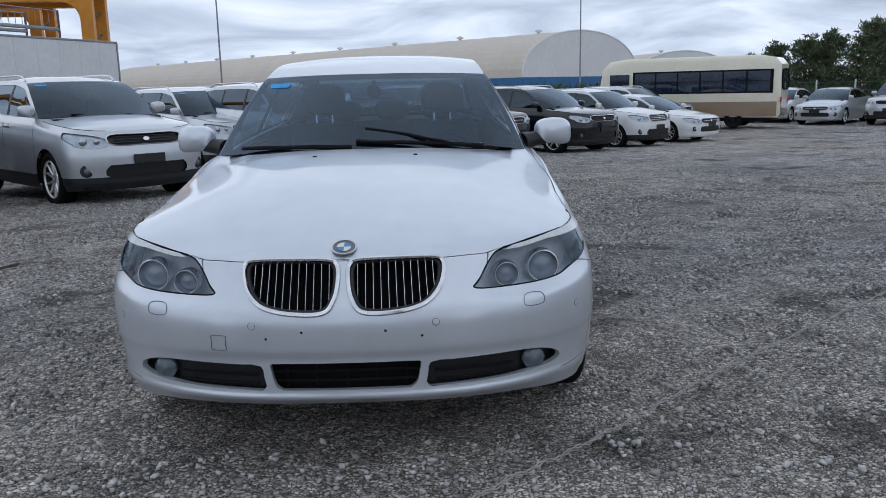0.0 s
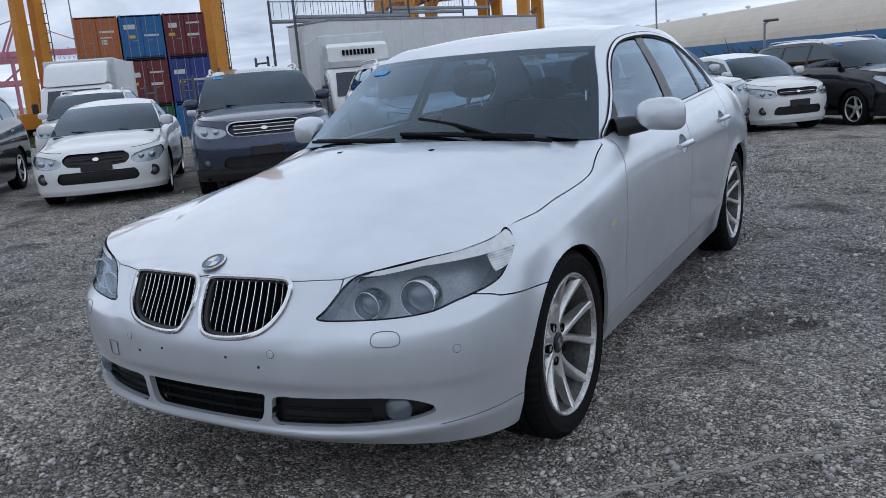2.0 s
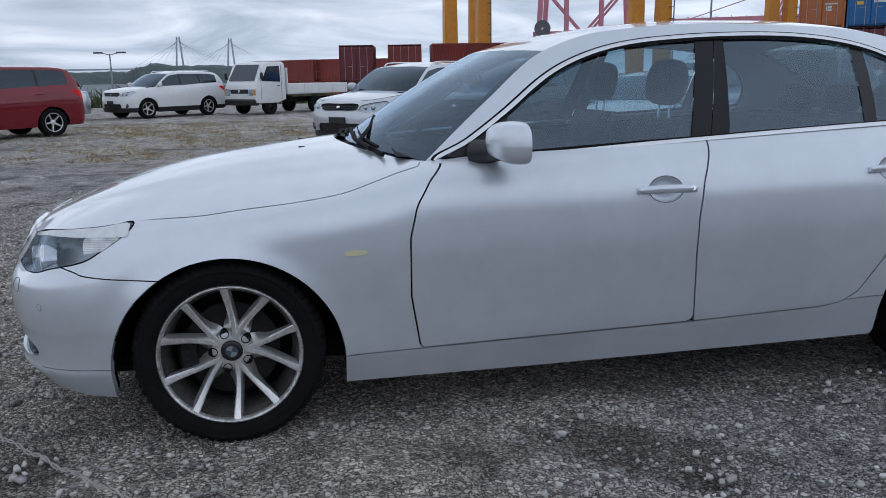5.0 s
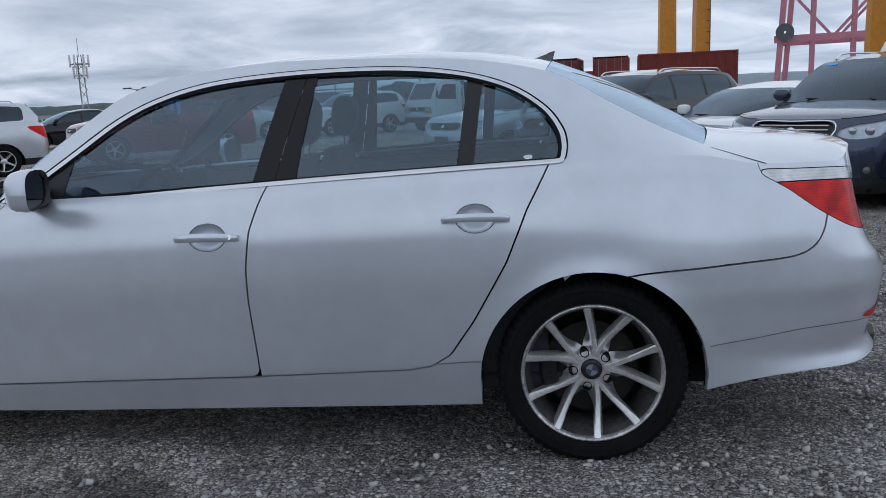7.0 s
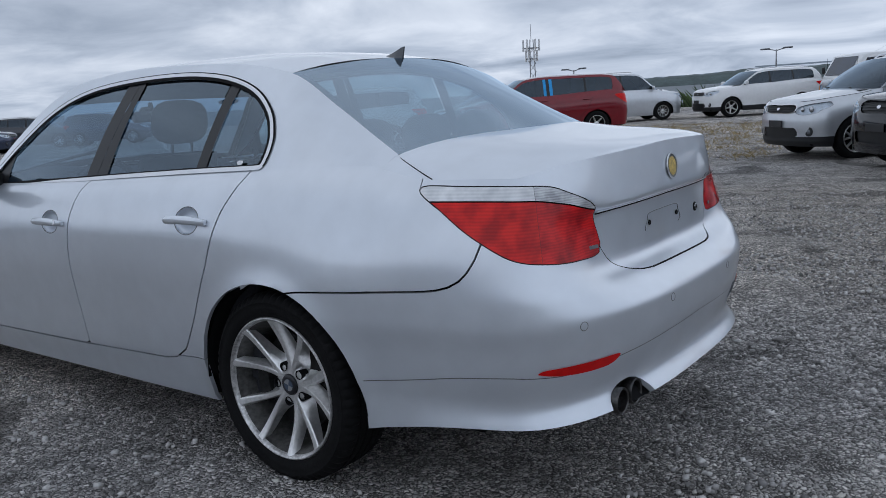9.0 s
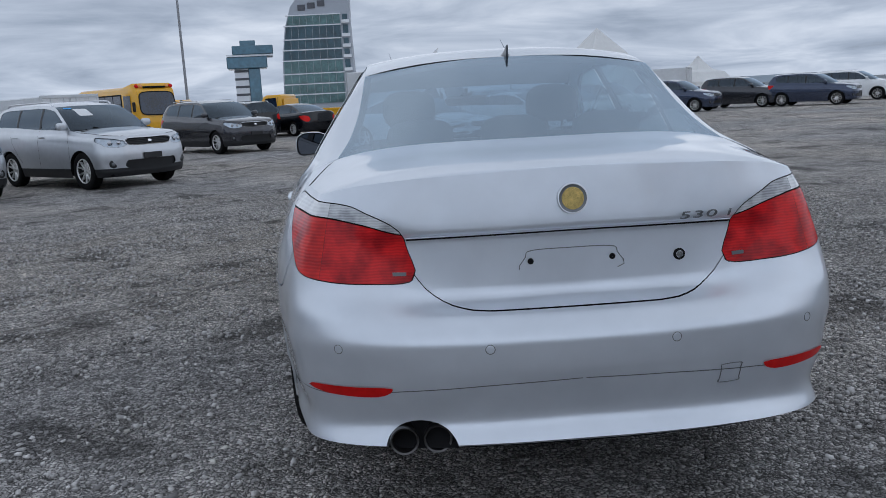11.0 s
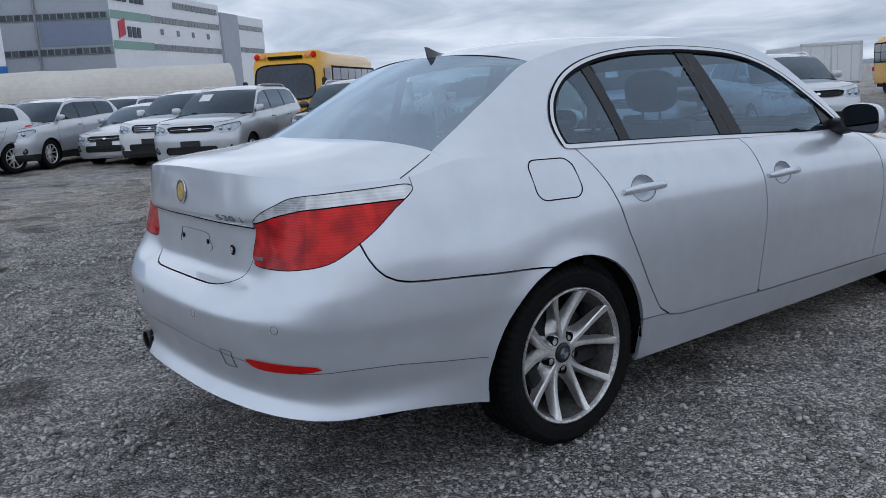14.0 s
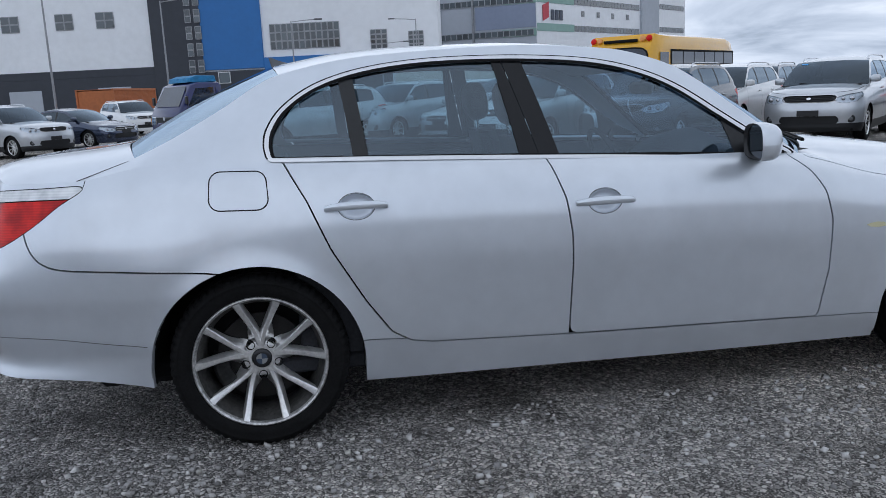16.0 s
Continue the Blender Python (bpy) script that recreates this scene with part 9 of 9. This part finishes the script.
def warehouse():
    b = empty_thing("warehouse_building", "white, blue and dark grey panelled warehouse building", "building", "", pose(115, 40, gz(115, 40), 0, 0, -99.83))
    panel(b, "wall", WALL_WHITE, -60, 57.4, 0, 45, 0, 24, .05)
    panel(b, "base_wall", WALL_DARK, -60, 57.5, -.25, 44, 0, 5.6, .05)
    panel(b, "dark_panel", WALL_DARK, 19.6, 26.2, -.35, 1, 0, 24.2, .05)
    panel(b, "blue_panel", WALL_BLUE, 26.2, 34.2, -.30, 1, 5.8, 24.3, .05)
    panel(b, "blue_band", WALL_BLUE, 34.2, 57.5, -.28, 1, 5.6, 7.1, .03)
    panel(b, "base_strip", WALL_DARK, -60, 19.6, -.20, 1, 5.6, 6.6, .03)
    panel(b, "parapet", WALL_GREY, -60.1, 57.6, -.1, 45, 24, 24.6, .05)
    for s in (-15.5, -8.0, 1.1, 8.3, 13.7):
        window_grid(b, s - 1.2, s + 1.2, 11.8, 13.9, 2, 2)
    for s in (24.3, 25.5):
        for z in range(10):
            window_grid(b, s, s + .85, 1.2 + 2.15 * z, 2.9 + 2.15 * z, 1, 2, -.35)
    window_grid(b, 35.2, 44.4, 8.0, 11.3, 12, 3)
    window_grid(b, 48.4, 50.6, 7.5, 10.0, 3, 4)
    window_grid(b, 53.4, 55.4, 7.4, 9.6, 3, 4)
    window_grid(b, 44.2, 46.6, 14.6, 16.4, 3, 3)
    window_grid(b, 28.0, 29.6, 4.0, 5.5, 1, 1, -.25, OFF_WHITE)
    for s in (-10, 2, 14):
        panel(b, "loading_door", WALL_GREY, s - 2.2, s + 2.2, -.30, -.2, 0, 4.2, .05)


def office():
    d = (Vector((196, -91)) - Vector((155, -44))).normalized()
    rz = math.degrees(math.atan2(d.y, d.x))
    b = empty_thing("office_block", "white office block with strip windows and green bands", "building", "", pose(155, -44, gz(155, -44), 0, 0, rz))
    panel(b, "wall", WALL_WHITE, 0, 44, 0, 36, 0, 23.0, .05)
    panel(b, "stair_tower", WALL_GREY, 44, 53, -.6, 20, 0, 21.4, .05)
    panel(b, "rear_wing", WALL_WHITE, 53, 69, -.2, 20, 0, 21.4, .05)
    panel(b, "plant_room", WALL_WHITE, 36, 45, 6, 20, 23, 27.0, .05)
    panel(b, "roof_tank", DARK_STEEL, 46.5, 49.5, 3, 6, 21.4, 23.0, .3)
    for z in (11.9, 17.3):
        panel(b, "green_band", WALL_GREEN, 0, 14, -.10, 0, z - .1, z + 1.4, .02)
        window_grid(b, 14, 43.5, z, z + 1.25, 22, 1)
        window_grid(b, 54, 68, z + .8, z + 2.0, 10, 1, -.2)
    window_grid(b, 23, 43, 20.6, 21.9, 15, 1)
    for s in (17, 23.5, 30, 37):
        window_grid(b, s, s + 1.2, 15.0, 16.2, 2, 1)
    # signs: plain shapes and bars
    for k, w in enumerate((1.3, 1.3, 1.3)):
        panel(b, "sign_bar", SIGN_DARK, .8 + 1.7 * k, .8 + 1.7 * k + w, -.25, -.05, 20.4, 21.9, .05)
    for k in range(3):
        panel(b, "sign_bar", SIGN_DARK, 6.8 + 1.7 * k, 8.1 + 1.7 * k, -.25, -.05, 20.4, 21.9, .05)
    put("sign_shape", *prism([(0, 20.9), (.2, 20.3), (.5, 20.4), (.5, 21.2), (.3, 22.0), (.1, 21.6)], 13.2, 17.6, .3), SIGN_BLUE, b)
    put("sign_shape", *moved(box(0, 2.2, -.2, -.05, 0, 3.0, .05), Matrix.Translation((2.0, 0, 13.7)) @ Matrix(((1, 0, 0, 0), (0, 1, 0, 0), (.35, 0, 1, 0), (0, 0, 0, 1)))), SIGN_RED, b)
    for k in range(3):
        panel(b, "sign_bar", SIGN_DARK, 5.0 + 1.6 * k, 6.2 + 1.6 * k, -.2, -.05, 14.0, 16.0, .05)
    # the other face, set at an angle
    d2 = (Vector((155, -44)) - Vector((172, -14))).normalized()
    L = (Vector((155, -44)) - Vector((172, -14))).length
    b2 = empty_thing("office_wing", "pale grey office wing with strip windows", "building", "", pose(172, -14, gz(172, -14), 0, 0, math.degrees(math.atan2(d2.y, d2.x))))
    panel(b2, "wall", WALL_GREY, 0, L - .05, .05, 20, 0, 23.0, .05)
    for z in (11.0, 17.2):
        panel(b2, "green_band", WALL_GREEN, L - 7, L - .1, -.06, .04, z - .1, z + 1.3, .02)
        window_grid(b2, 2, L - .6, z, z + 1.2, 26, 1, -.06)
    panel(b2, "blue_grey_panel", material("slate_wall_panel", (.24, .28, .38), .6, noise_scale=.2, noise_amount=.06), L - 12.5, L - .2, -.03, .06, 12.6, 17.0, .02)
    for s in (L - 13, L - 20):
        panel(b2, "downpipe", STEEL_GREY, s - .2, s + .2, -.35, .04, 0, 23, .05)
    window_grid(b2, L - 22, L - 18.5, 19.4, 20.8, 3, 2)


def far_towers():
    # slanting glass tower
    t = empty_thing("glass_tower", "tall glass tower with banded floors and a slanting concrete crown", "building", "", pose(35.6, -293, gz(35, -293), 0, 0, 180))
    W, D = 24.5, 16.0
    prof = [(-1.4, 0), (-.6, 17), (1.0, 28), (3.4, 35), (5.5, 37.5), (W * .62, 42), (W - .6, 43), (W - .9, 30), (W, 0)]
    n = len(prof)
    V = [(x, y, z) for y in (D, 0) for x, z in prof]
    F = [(i, n + i, n + (i + 1) % n, (i + 1) % n) for i in range(n)] + [tuple(range(n)), tuple(reversed(range(n, 2 * n)))]
    put("tower_wall", np.array(V, float), F, WALL_GREY, t, smooth=False)
    left = spline([0, 17, 28, 35], [-1.4, -.6, 1.0, 3.4])
    z = 1.6
    for k, h in enumerate((3.6, 3.6, 3.6, 4.6, 3.6, 3.6, 4.6, 3.6)):
        a, c = float(left(z)) + .5, W * .83
        mat = TOWER_DEEP if k in (4, 5, 6) else TOWER_GREEN
        band = put("glass_band", *extrude_outline([(a, z), (c, z), (c, z + h - .55), (float(left(z + h - .55)) + .5, z + h - .55)], .30, lambda u, v, d: (u, -.02 - d, v)), mat, t, smooth=False)
        for j in range(1, 8):
            x = a + (c - a) * j / 8
            panel(band, "mullion", STEEL_GREY, x - .06, x + .06, -.42, -.28, z, z + h - .55, 0)
        panel(band, "floor_line", WALL_WHITE, a - .3, c + .4, -.62, -.02, z + h - .55, z + h - .18, .03)
        panel(t, "balcony", WALL_WHITE, W * .85, W - .9, -1.1, -.02, z, z + 1.1, .05)
        panel(t, "balcony_window", TOWER_DEEP, W * .865, W - 1.5, -.22, -.02, z + 1.2, z + h - .5, .03)
        z += h
    for k in range(3):
        panel(t, "crown_opening", DARK_STEEL, 6 + 3.4 * k, 8.6 + 3.4 * k, -.25, -.02, z + 1.2 + .6 * k, z + 3.2 + .6 * k, .05)
    b = empty_thing("blue_tower", "blue glass lookout tower with overhanging decks", "building", "", pose(57.5, -327, gz(57, -327), 0, 0, 188))
    panel(b, "tower_wall", WALL_WHITE, -1.8, 3.4, 0, 9, 0, 16.4, .2)
    panel(b, "glass_shaft", CURTAIN_GLASS, 3.4, 8.0, .6, 9, 0, 16.4, .2)
    panel(b, "lower_deck", CURTAIN_GLASS, -4.4, 11.0, -2, 11, 16.4, 21.0, .3)
    panel(b, "upper_deck", CURTAIN_GLASS, -2.0, 13.6, -3, 10, 21.6, 25.0, .3)
    panel(b, "deck_edge", WALL_WHITE, -4.2, 13.4, -2.6, 10.6, 20.9, 21.7, .1)
    for z in (3, 6, 9, 12, 15):
        panel(b, "floor_band", DARK_STEEL, -1.9, 3.5, -.12, 9.1, z, z + .9, .05)
    panel(b, "roof_plant", CURTAIN_GLASS, 1, 7, 1, 8, 25.0, 27.2, .1)
    for x, y, h, az in ((-59, -391, 20, 20), (-5, -420, 16, 60)):
        w = empty_thing("wind_turbine", "white three-bladed wind turbine on the skyline", "wind turbine", "wind turbines", pose(x, y, gz(x, y), 0, 0, az))
        put("tower", *tube([(0, 0, 0), (0, 0, h)], [.42, .26], 12), TURBINE, w)
        put("nacelle", *moved(box(-.5, .5, -.8, 1.6, -.5, .5, .2), Matrix.Translation((0, 0, h + .3))), TURBINE, w)
        for k in range(3):
            a = .5 + k * 2.094
            put("blade", *tube([(0, -1.0, h + .3), (math.sin(a) * 3, -1.0, h + .3 + math.cos(a) * 3), (math.sin(a) * 9.5, -1.0, h + .3 + math.cos(a) * 9.5)], [.16, .28, .05], 6), TURBINE, w)
    s = empty_thing("satellite_dish", "pale satellite dish above the parked lorries", "dish", "", pose(-3, -55.7, gz(-3, -55.7), 0, 0, 8))
    put("mast", *tube([(0, 0, 0), (0, 0, 3.6)], .08, 8), STEEL_GREY, s)
    put("dish", *moved(lathe([(.0, .02), (.05, .5), (.18, .95), (.20, .95), (.07, .5), (.02, .02)], 24, "x"), Matrix.Translation((0, 0, 4.0)) @ Matrix.Rotation(-.6, 4, "Y")), OFF_WHITE, s)


def ridge(name, label, pts, depth, mat, kind="structure", jag=1.2, seed=3, z0=-3):
    """A long low hill or wooded shore along a line of (x, y, height)."""
    rng = np.random.default_rng(seed)
    p = np.array(pts, float)
    q = np.linspace(0, len(p) - 1, 140)
    xs, ys, zs = (np.interp(q, range(len(p)), p[:, k]) for k in range(3))
    zs = zs * (1 + min(jag, 1) ** 4 * (.10 * np.sin(q * 5.1) + .06 * np.sin(q * 13.7))) + rng.uniform(-jag, jag, len(q)) * .5
    rows = []
    for k, f in ((0, 0.0), (.3, .55), (.55, .85), (1.0, 1.0)):
        rows.append([(x * (1 + depth * k), y * (1 + depth * k), z0 + (z - z0) * f + rng.uniform(-.2, .2) * jag * (f < 1)) for x, y, z in zip(xs, ys, zs)])
    V, F = grid_mesh(np.array(rows))
    tagged(put(name, V, F, mat, smooth=False), label, kind=kind)


def far_land():
    ridge("backdrop_shore", "low wooded shore across the water", [(-600, -420, 5), (-640, -260, 7), (-690, -132, 9), (-600, -91, 13), (-620, 20, 11), (-600, 120, 7)], .12, HILL_GREEN)
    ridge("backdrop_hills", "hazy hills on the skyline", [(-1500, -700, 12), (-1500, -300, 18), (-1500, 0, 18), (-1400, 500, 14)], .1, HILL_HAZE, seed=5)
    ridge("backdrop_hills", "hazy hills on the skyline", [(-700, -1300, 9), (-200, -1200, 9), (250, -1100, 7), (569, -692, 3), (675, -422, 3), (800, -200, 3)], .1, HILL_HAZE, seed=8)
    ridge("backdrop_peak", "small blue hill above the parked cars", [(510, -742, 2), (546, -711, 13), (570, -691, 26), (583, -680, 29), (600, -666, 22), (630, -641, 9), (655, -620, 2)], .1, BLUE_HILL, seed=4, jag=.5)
    br = empty_thing("cable_bridge", "hazy cable-stayed bridge on the skyline", "bridge", "")
    for x, y, h in ((-889, -112, 44), (-894, -61, 42)):
        for s in (-3, 3):
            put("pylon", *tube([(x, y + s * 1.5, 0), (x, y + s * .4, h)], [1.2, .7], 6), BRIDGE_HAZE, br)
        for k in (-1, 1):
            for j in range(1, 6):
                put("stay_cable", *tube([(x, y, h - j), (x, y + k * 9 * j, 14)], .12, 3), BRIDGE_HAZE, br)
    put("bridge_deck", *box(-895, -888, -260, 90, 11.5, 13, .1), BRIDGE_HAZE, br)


def blade_tufts(name, label, spots, mat, per, spread, h, w, seed, kind="stuff", lean=.45):
    """Many thin upright blades; each tuft stands at a spot (x, y)."""
    rng = np.random.default_rng(seed)
    V, F = [], []
    for x, y in spots:
        for _ in range(per):
            a, r = rng.uniform(0, 6.283), abs(rng.normal(0, spread))
            bx, by = x + r * math.cos(a), y + r * math.sin(a)
            z = gz(bx, by) - .02
            hh = h * rng.uniform(.5, 1.2)
            dx, dy = rng.normal(0, lean, 2) * hh * .5
            px, py = math.cos(a + 1.4) * w, math.sin(a + 1.4) * w
            n = len(V)
            V += [(bx - px, by - py, z), (bx + px, by + py, z), (bx + dx * .4 + px * .8, by + dy * .4 + py * .8, z + hh * .6), (bx + dx, by + dy, z + hh)]
            F += [(n, n + 1, n + 2), (n, n + 2, n + 3)]
    tagged(put(name, V, F, mat, smooth=False), label, kind=kind)


def pine(x, y, h, seed, warm=False):
    rng = np.random.default_rng(seed)
    g = gz(x, y)
    t = empty_thing("pine_tree", "dark green shaggy pine tree behind a fence" if not warm else "browning leafy tree behind a fence", "tree", "trees behind the fence", Matrix.Translation((x, y, g)))
    bend = rng.normal(0, .12, 2) * h * .3
    trunk = put("trunk", *tube([(0, 0, 0), (bend[0] * .4, bend[1] * .4, h * .4), (bend[0], bend[1], h * .92)], [.16, .11, .02], 8), BARK, t)
    V, F = [], []

    def spray(c, r, n):
        for _ in range(n):
            d = rng.normal(0, 1, 3)
            d /= np.linalg.norm(d)
            o = c + d * r * rng.uniform(.15, 1) * np.array((1, 1, .62))
            e = rng.normal(0, 1, 3) + np.array((0, 0, .8)) + d * .8
            e *= rng.uniform(.09, .20) / np.linalg.norm(e)
            s = np.cross(e, rng.normal(0, 1, 3))
            s *= .032 / (np.linalg.norm(s) + 1e-9)
            k = len(V)
            V.extend([o - e * .4 - s * .3, o + s, o + e, o - s])
            F.append((k, k + 1, k + 2, k + 3))
    tiers = int(h * 2.1)
    for i in range(tiers):
        z = h * (.20 + .76 * i / tiers)
        reach = (1 - (i / tiers) ** 1.5) * h * .30 + .25
        for b in range(rng.integers(4, 7)):
            a = rng.uniform(0, 6.283)
            L = reach * rng.uniform(.55, 1.2)
            cx, cy = bend[0] * z / h, bend[1] * z / h
            tip = np.array((cx + math.cos(a) * L, cy + math.sin(a) * L, z + L * rng.uniform(-.05, .45)))
            if i % 2 == 0 and b < 3:
                put("limb", *tube([(cx, cy, z), tuple((np.array((cx, cy, z)) + tip) / 2 + (0, 0, .05)), tuple(tip)], [.04, .025, .008], 5), BARK, trunk)
            for f in (.55, .85, 1.05):
                p = np.array((cx, cy, z)) * (1 - f) + tip * f
                spray(p, .28 + .22 * L, 38)
    spray(np.array((bend[0], bend[1], h * .97)), .25, 45)
    put("crown", np.array(V), F, NEEDLES_WARM if warm else NEEDLES, t, smooth=False)


def trees():
    rng = random.Random(11)
    line = [(18.6, 42.4, 3.3), (19.3, 40.6, 3.9), (20.0, 38.8, 4.1), (20.7, 37.2, 4.3), (21.6, 35.4, 4.7), (22.6, 33.6, 5.1), (23.5, 31.8, 5.4), (24.6, 30.0, 5.4), (26, 28.4, 5.8), (21.4, 40.6, 4.2), (23.2, 38.0, 4.8), (25.0, 35.0, 5.5), (27.5, 32.0, 5.9)]
    for i, (x, y, h) in enumerate(line):
        pine(x, y, h, 40 + i, warm=i in (6, 7, 10, 11))
    f = empty_thing("mesh_fence", "green wire mesh fence on white posts", "fence", "")
    a, b = Vector((16.4, 41.5)), Vector((24.5, 27.0))
    L = (b - a).length
    n = 8
    for k in range(n + 1):
        p = a + (b - a) * k / n
        put("post", *tube([(p.x, p.y, gz(p.x, p.y)), (p.x, p.y, gz(p.x, p.y) + 1.75)], .045, 8), OFF_WHITE, f)
    for k in range(n):
        p, q = a + (b - a) * k / n, a + (b - a) * (k + 1) / n
        V, F = [], []
        g = gz(p.x, p.y)
        parts = []
        for j in range(5):
            z = g + .10 + .38 * j
            parts.append(tube([(p.x, p.y, z), (q.x, q.y, z)], .014, 4))
        for j in range(1, 14):
            m = p + (q - p) * j / 14
            parts.append(tube([(m.x, m.y, g + .1), (m.x, m.y, g + 1.62)], .009, 3))
        put("mesh_panel", *joined(*parts), FENCE_GREEN, f)
    # weeds before the cabin, shrubs by the tent and the port, dry grass on the yard
    blade_tufts("tall_weeds", "tall dry weeds in front of the white cabin", [(-14.2 + .3 * i + rng.uniform(-.3, .3), 17.0 + 1.0 * i) for i in range(0, 13, 3)], WEED, 12, .5, 1.9, .010, 5, lean=.55)
    blade_tufts("tall_weeds", "tall dry weeds along the yard edge", [(-9 + .95 * i + rng.uniform(-.5, .5), 33.5 + .25 * i + rng.uniform(-1, 1)) for i in range(0, 24, 4)], WEED, 10, .5, 2.1, .010, 6, lean=.5)
    spots = [(-10 + .55 * i, 37 + .16 * i + rng.uniform(-1, 1)) for i in range(50)]
    blade_tufts("shrub_row", "dark green shrubs along the yard edge", spots, SHRUB, 60, .5, 1.7, .05, 7, lean=.9)
    spots = [(-47 + rng.uniform(-1.5, 1.5), -28 + 1.1 * i) for i in range(56)]
    blade_tufts("shrub_row", "green shrubs along the water's edge", spots, SHRUB, 50, .6, 1.5, .07, 8, lean=.9)
    spots = [(rng.uniform(-24, -11), rng.uniform(-12, -1)) for i in range(520)]
    blade_tufts("dry_grass", "patches of short dry grass on the gravel", spots, DRY_GRASS, 22, .34, .07, .008, 9, lean=1.6)


container_yard()
cranes()
posts()
white_cabin()
tents()
warehouse()
office()
far_towers()
far_land()
trees()


# ---- loose stones and litter on the yard ----
STONE = material("loose_stone", (0.42, 0.405, 0.395), 0.9, spec=0.25, noise_scale=60, noise_amount=0.25, island=0.65)
PALE_STONE = material("pale_stone", (0.52, 0.50, 0.46), 0.9, spec=0.25, noise_scale=60, noise_amount=0.2, island=0.35)


def scatter_stones(name, label, n, low, high, mat, seed, inner=2.6, outer=5.2):
    rng = np.random.default_rng(seed)
    pts = []
    total = 0
    while total < n:
        x, y = rng.uniform(-8, 8, 4 * n), rng.uniform(-9, 9, 4 * n)
        d = np.abs(np.hypot(x / 3.7, y / 4.8) - 1.0) * 4.2
        keep = rng.uniform(0, 1, 4 * n) < np.clip(1.25 - d / outer * 1.2, 0, 1)
        keep &= ~((np.abs(x) < 0.75) & (np.abs(y) < 2.2))
        pts.append(np.stack([x[keep], y[keep]], 1))
        total += int(keep.sum())
    p = np.vstack(pts)[:n]
    size = low + (high - low) * rng.beta(1.3, 3.2, n)
    cube = np.array([(x, y, z) for x in (-1, 1) for y in (-1, 1) for z in (-1, 1)], float)
    jit = rng.uniform(0.50, 1.0, (n, 8, 3))
    scale = np.stack([size * rng.uniform(.7, 1.2, n), size * rng.uniform(.6, 1.0, n), size * rng.uniform(.40, .75, n)], 1) * .5
    v = cube[None] * jit * scale[:, None, :]
    a, b = rng.uniform(0, 6.283, n), rng.normal(0, .35, n)
    cb, sb = np.cos(b)[:, None], np.sin(b)[:, None]
    v = np.stack([v[..., 0] * cb + v[..., 2] * sb, v[..., 1], -v[..., 0] * sb + v[..., 2] * cb], 2)
    ca, sa = np.cos(a)[:, None], np.sin(a)[:, None]
    v = np.stack([v[..., 0] * ca - v[..., 1] * sa, v[..., 0] * sa + v[..., 1] * ca, v[..., 2]], 2)
    v[..., 0] += p[:, 0, None]
    v[..., 1] += p[:, 1, None]
    v[..., 2] += (ground_z(p[:, 0], p[:, 1]) + scale[:, 2] * .35)[:, None]
    quads = np.array([(0, 1, 3, 2), (4, 6, 7, 5), (0, 4, 5, 1), (2, 3, 7, 6), (0, 2, 6, 4), (1, 5, 7, 3)])
    idx = (np.arange(n)[:, None, None] * 8 + quads[None]).reshape(-1)
    me = bpy.data.meshes.new(name)
    me.vertices.add(n * 8)
    me.loops.add(len(idx))
    me.polygons.add(n * 6)
    me.vertices.foreach_set("co", v.reshape(-1))
    me.loops.foreach_set("vertex_index", idx)
    me.polygons.foreach_set("loop_start", np.arange(n * 6) * 4)
    me.update(calc_edges=True)
    me.materials.append(mat)
    tagged(new(name, me), label, kind="stuff")


scatter_stones("gravel_stones", "loose grey crushed stones covering the yard", 76000, .010, .038, STONE, 21)
scatter_stones("pale_gravel_stones", "paler stones among the grey gravel", 2500, .012, .042, PALE_STONE, 22)


def litter():
    pts = [(2.98, -.34), (2.3, -.93), (1.64, -1.51), (1.28, -1.86), (1.0, -2.14), (.74, -2.38), (.52, -2.56), (.30, -2.80)]
    q = np.linspace(0, len(pts) - 1, 120)
    xs, ys = np.interp(q, range(8), [p[0] for p in pts]), np.interp(q, range(8), [p[1] for p in pts])
    rope = empty_thing("rope", "thin grey twisted rope lying on the gravel", "rope", "", Matrix.Translation((2.98, -.34, 0)))
    for ph in (0, math.pi):
        path = [(x - 2.98 + .004 * math.cos(k * 1.1 + ph), y + .34 + .004 * math.sin(k * 1.1 + ph), .014 + .006 * math.sin(k * .7) + .004 * math.sin(k * 1.1 + ph)) for k, (x, y) in enumerate(zip(xs, ys))]
        put("strand", *tube(path, .0032, 5), material("dirty_rope", (.36, .34, .32), .9, noise_scale=30, noise_amount=.3), rope)
    w = material("weathered_board", (.09, .065, .05), .8, noise_scale=12, noise_amount=.4, bump=.3, bump_scale=60)
    for x, y, rz, l, ww in ((1.75, 4.5, 20, .16, .03), (5.03, 2.40, 48, .62, .07), (-2.9, 1.0, 70, .22, .02)):
        b = put("broken_board", *moved(box(-l / 2, l / 2, -ww / 2, ww / 2, 0, .02, .004), Matrix.Rotation(math.radians(rz), 4, "Z")), w)
        b.matrix_world = Matrix.Translation((x, y, gz(x, y) + .012))
        tagged(b, "dark weathered piece of board lying on the gravel", "board", "broken boards")


litter()
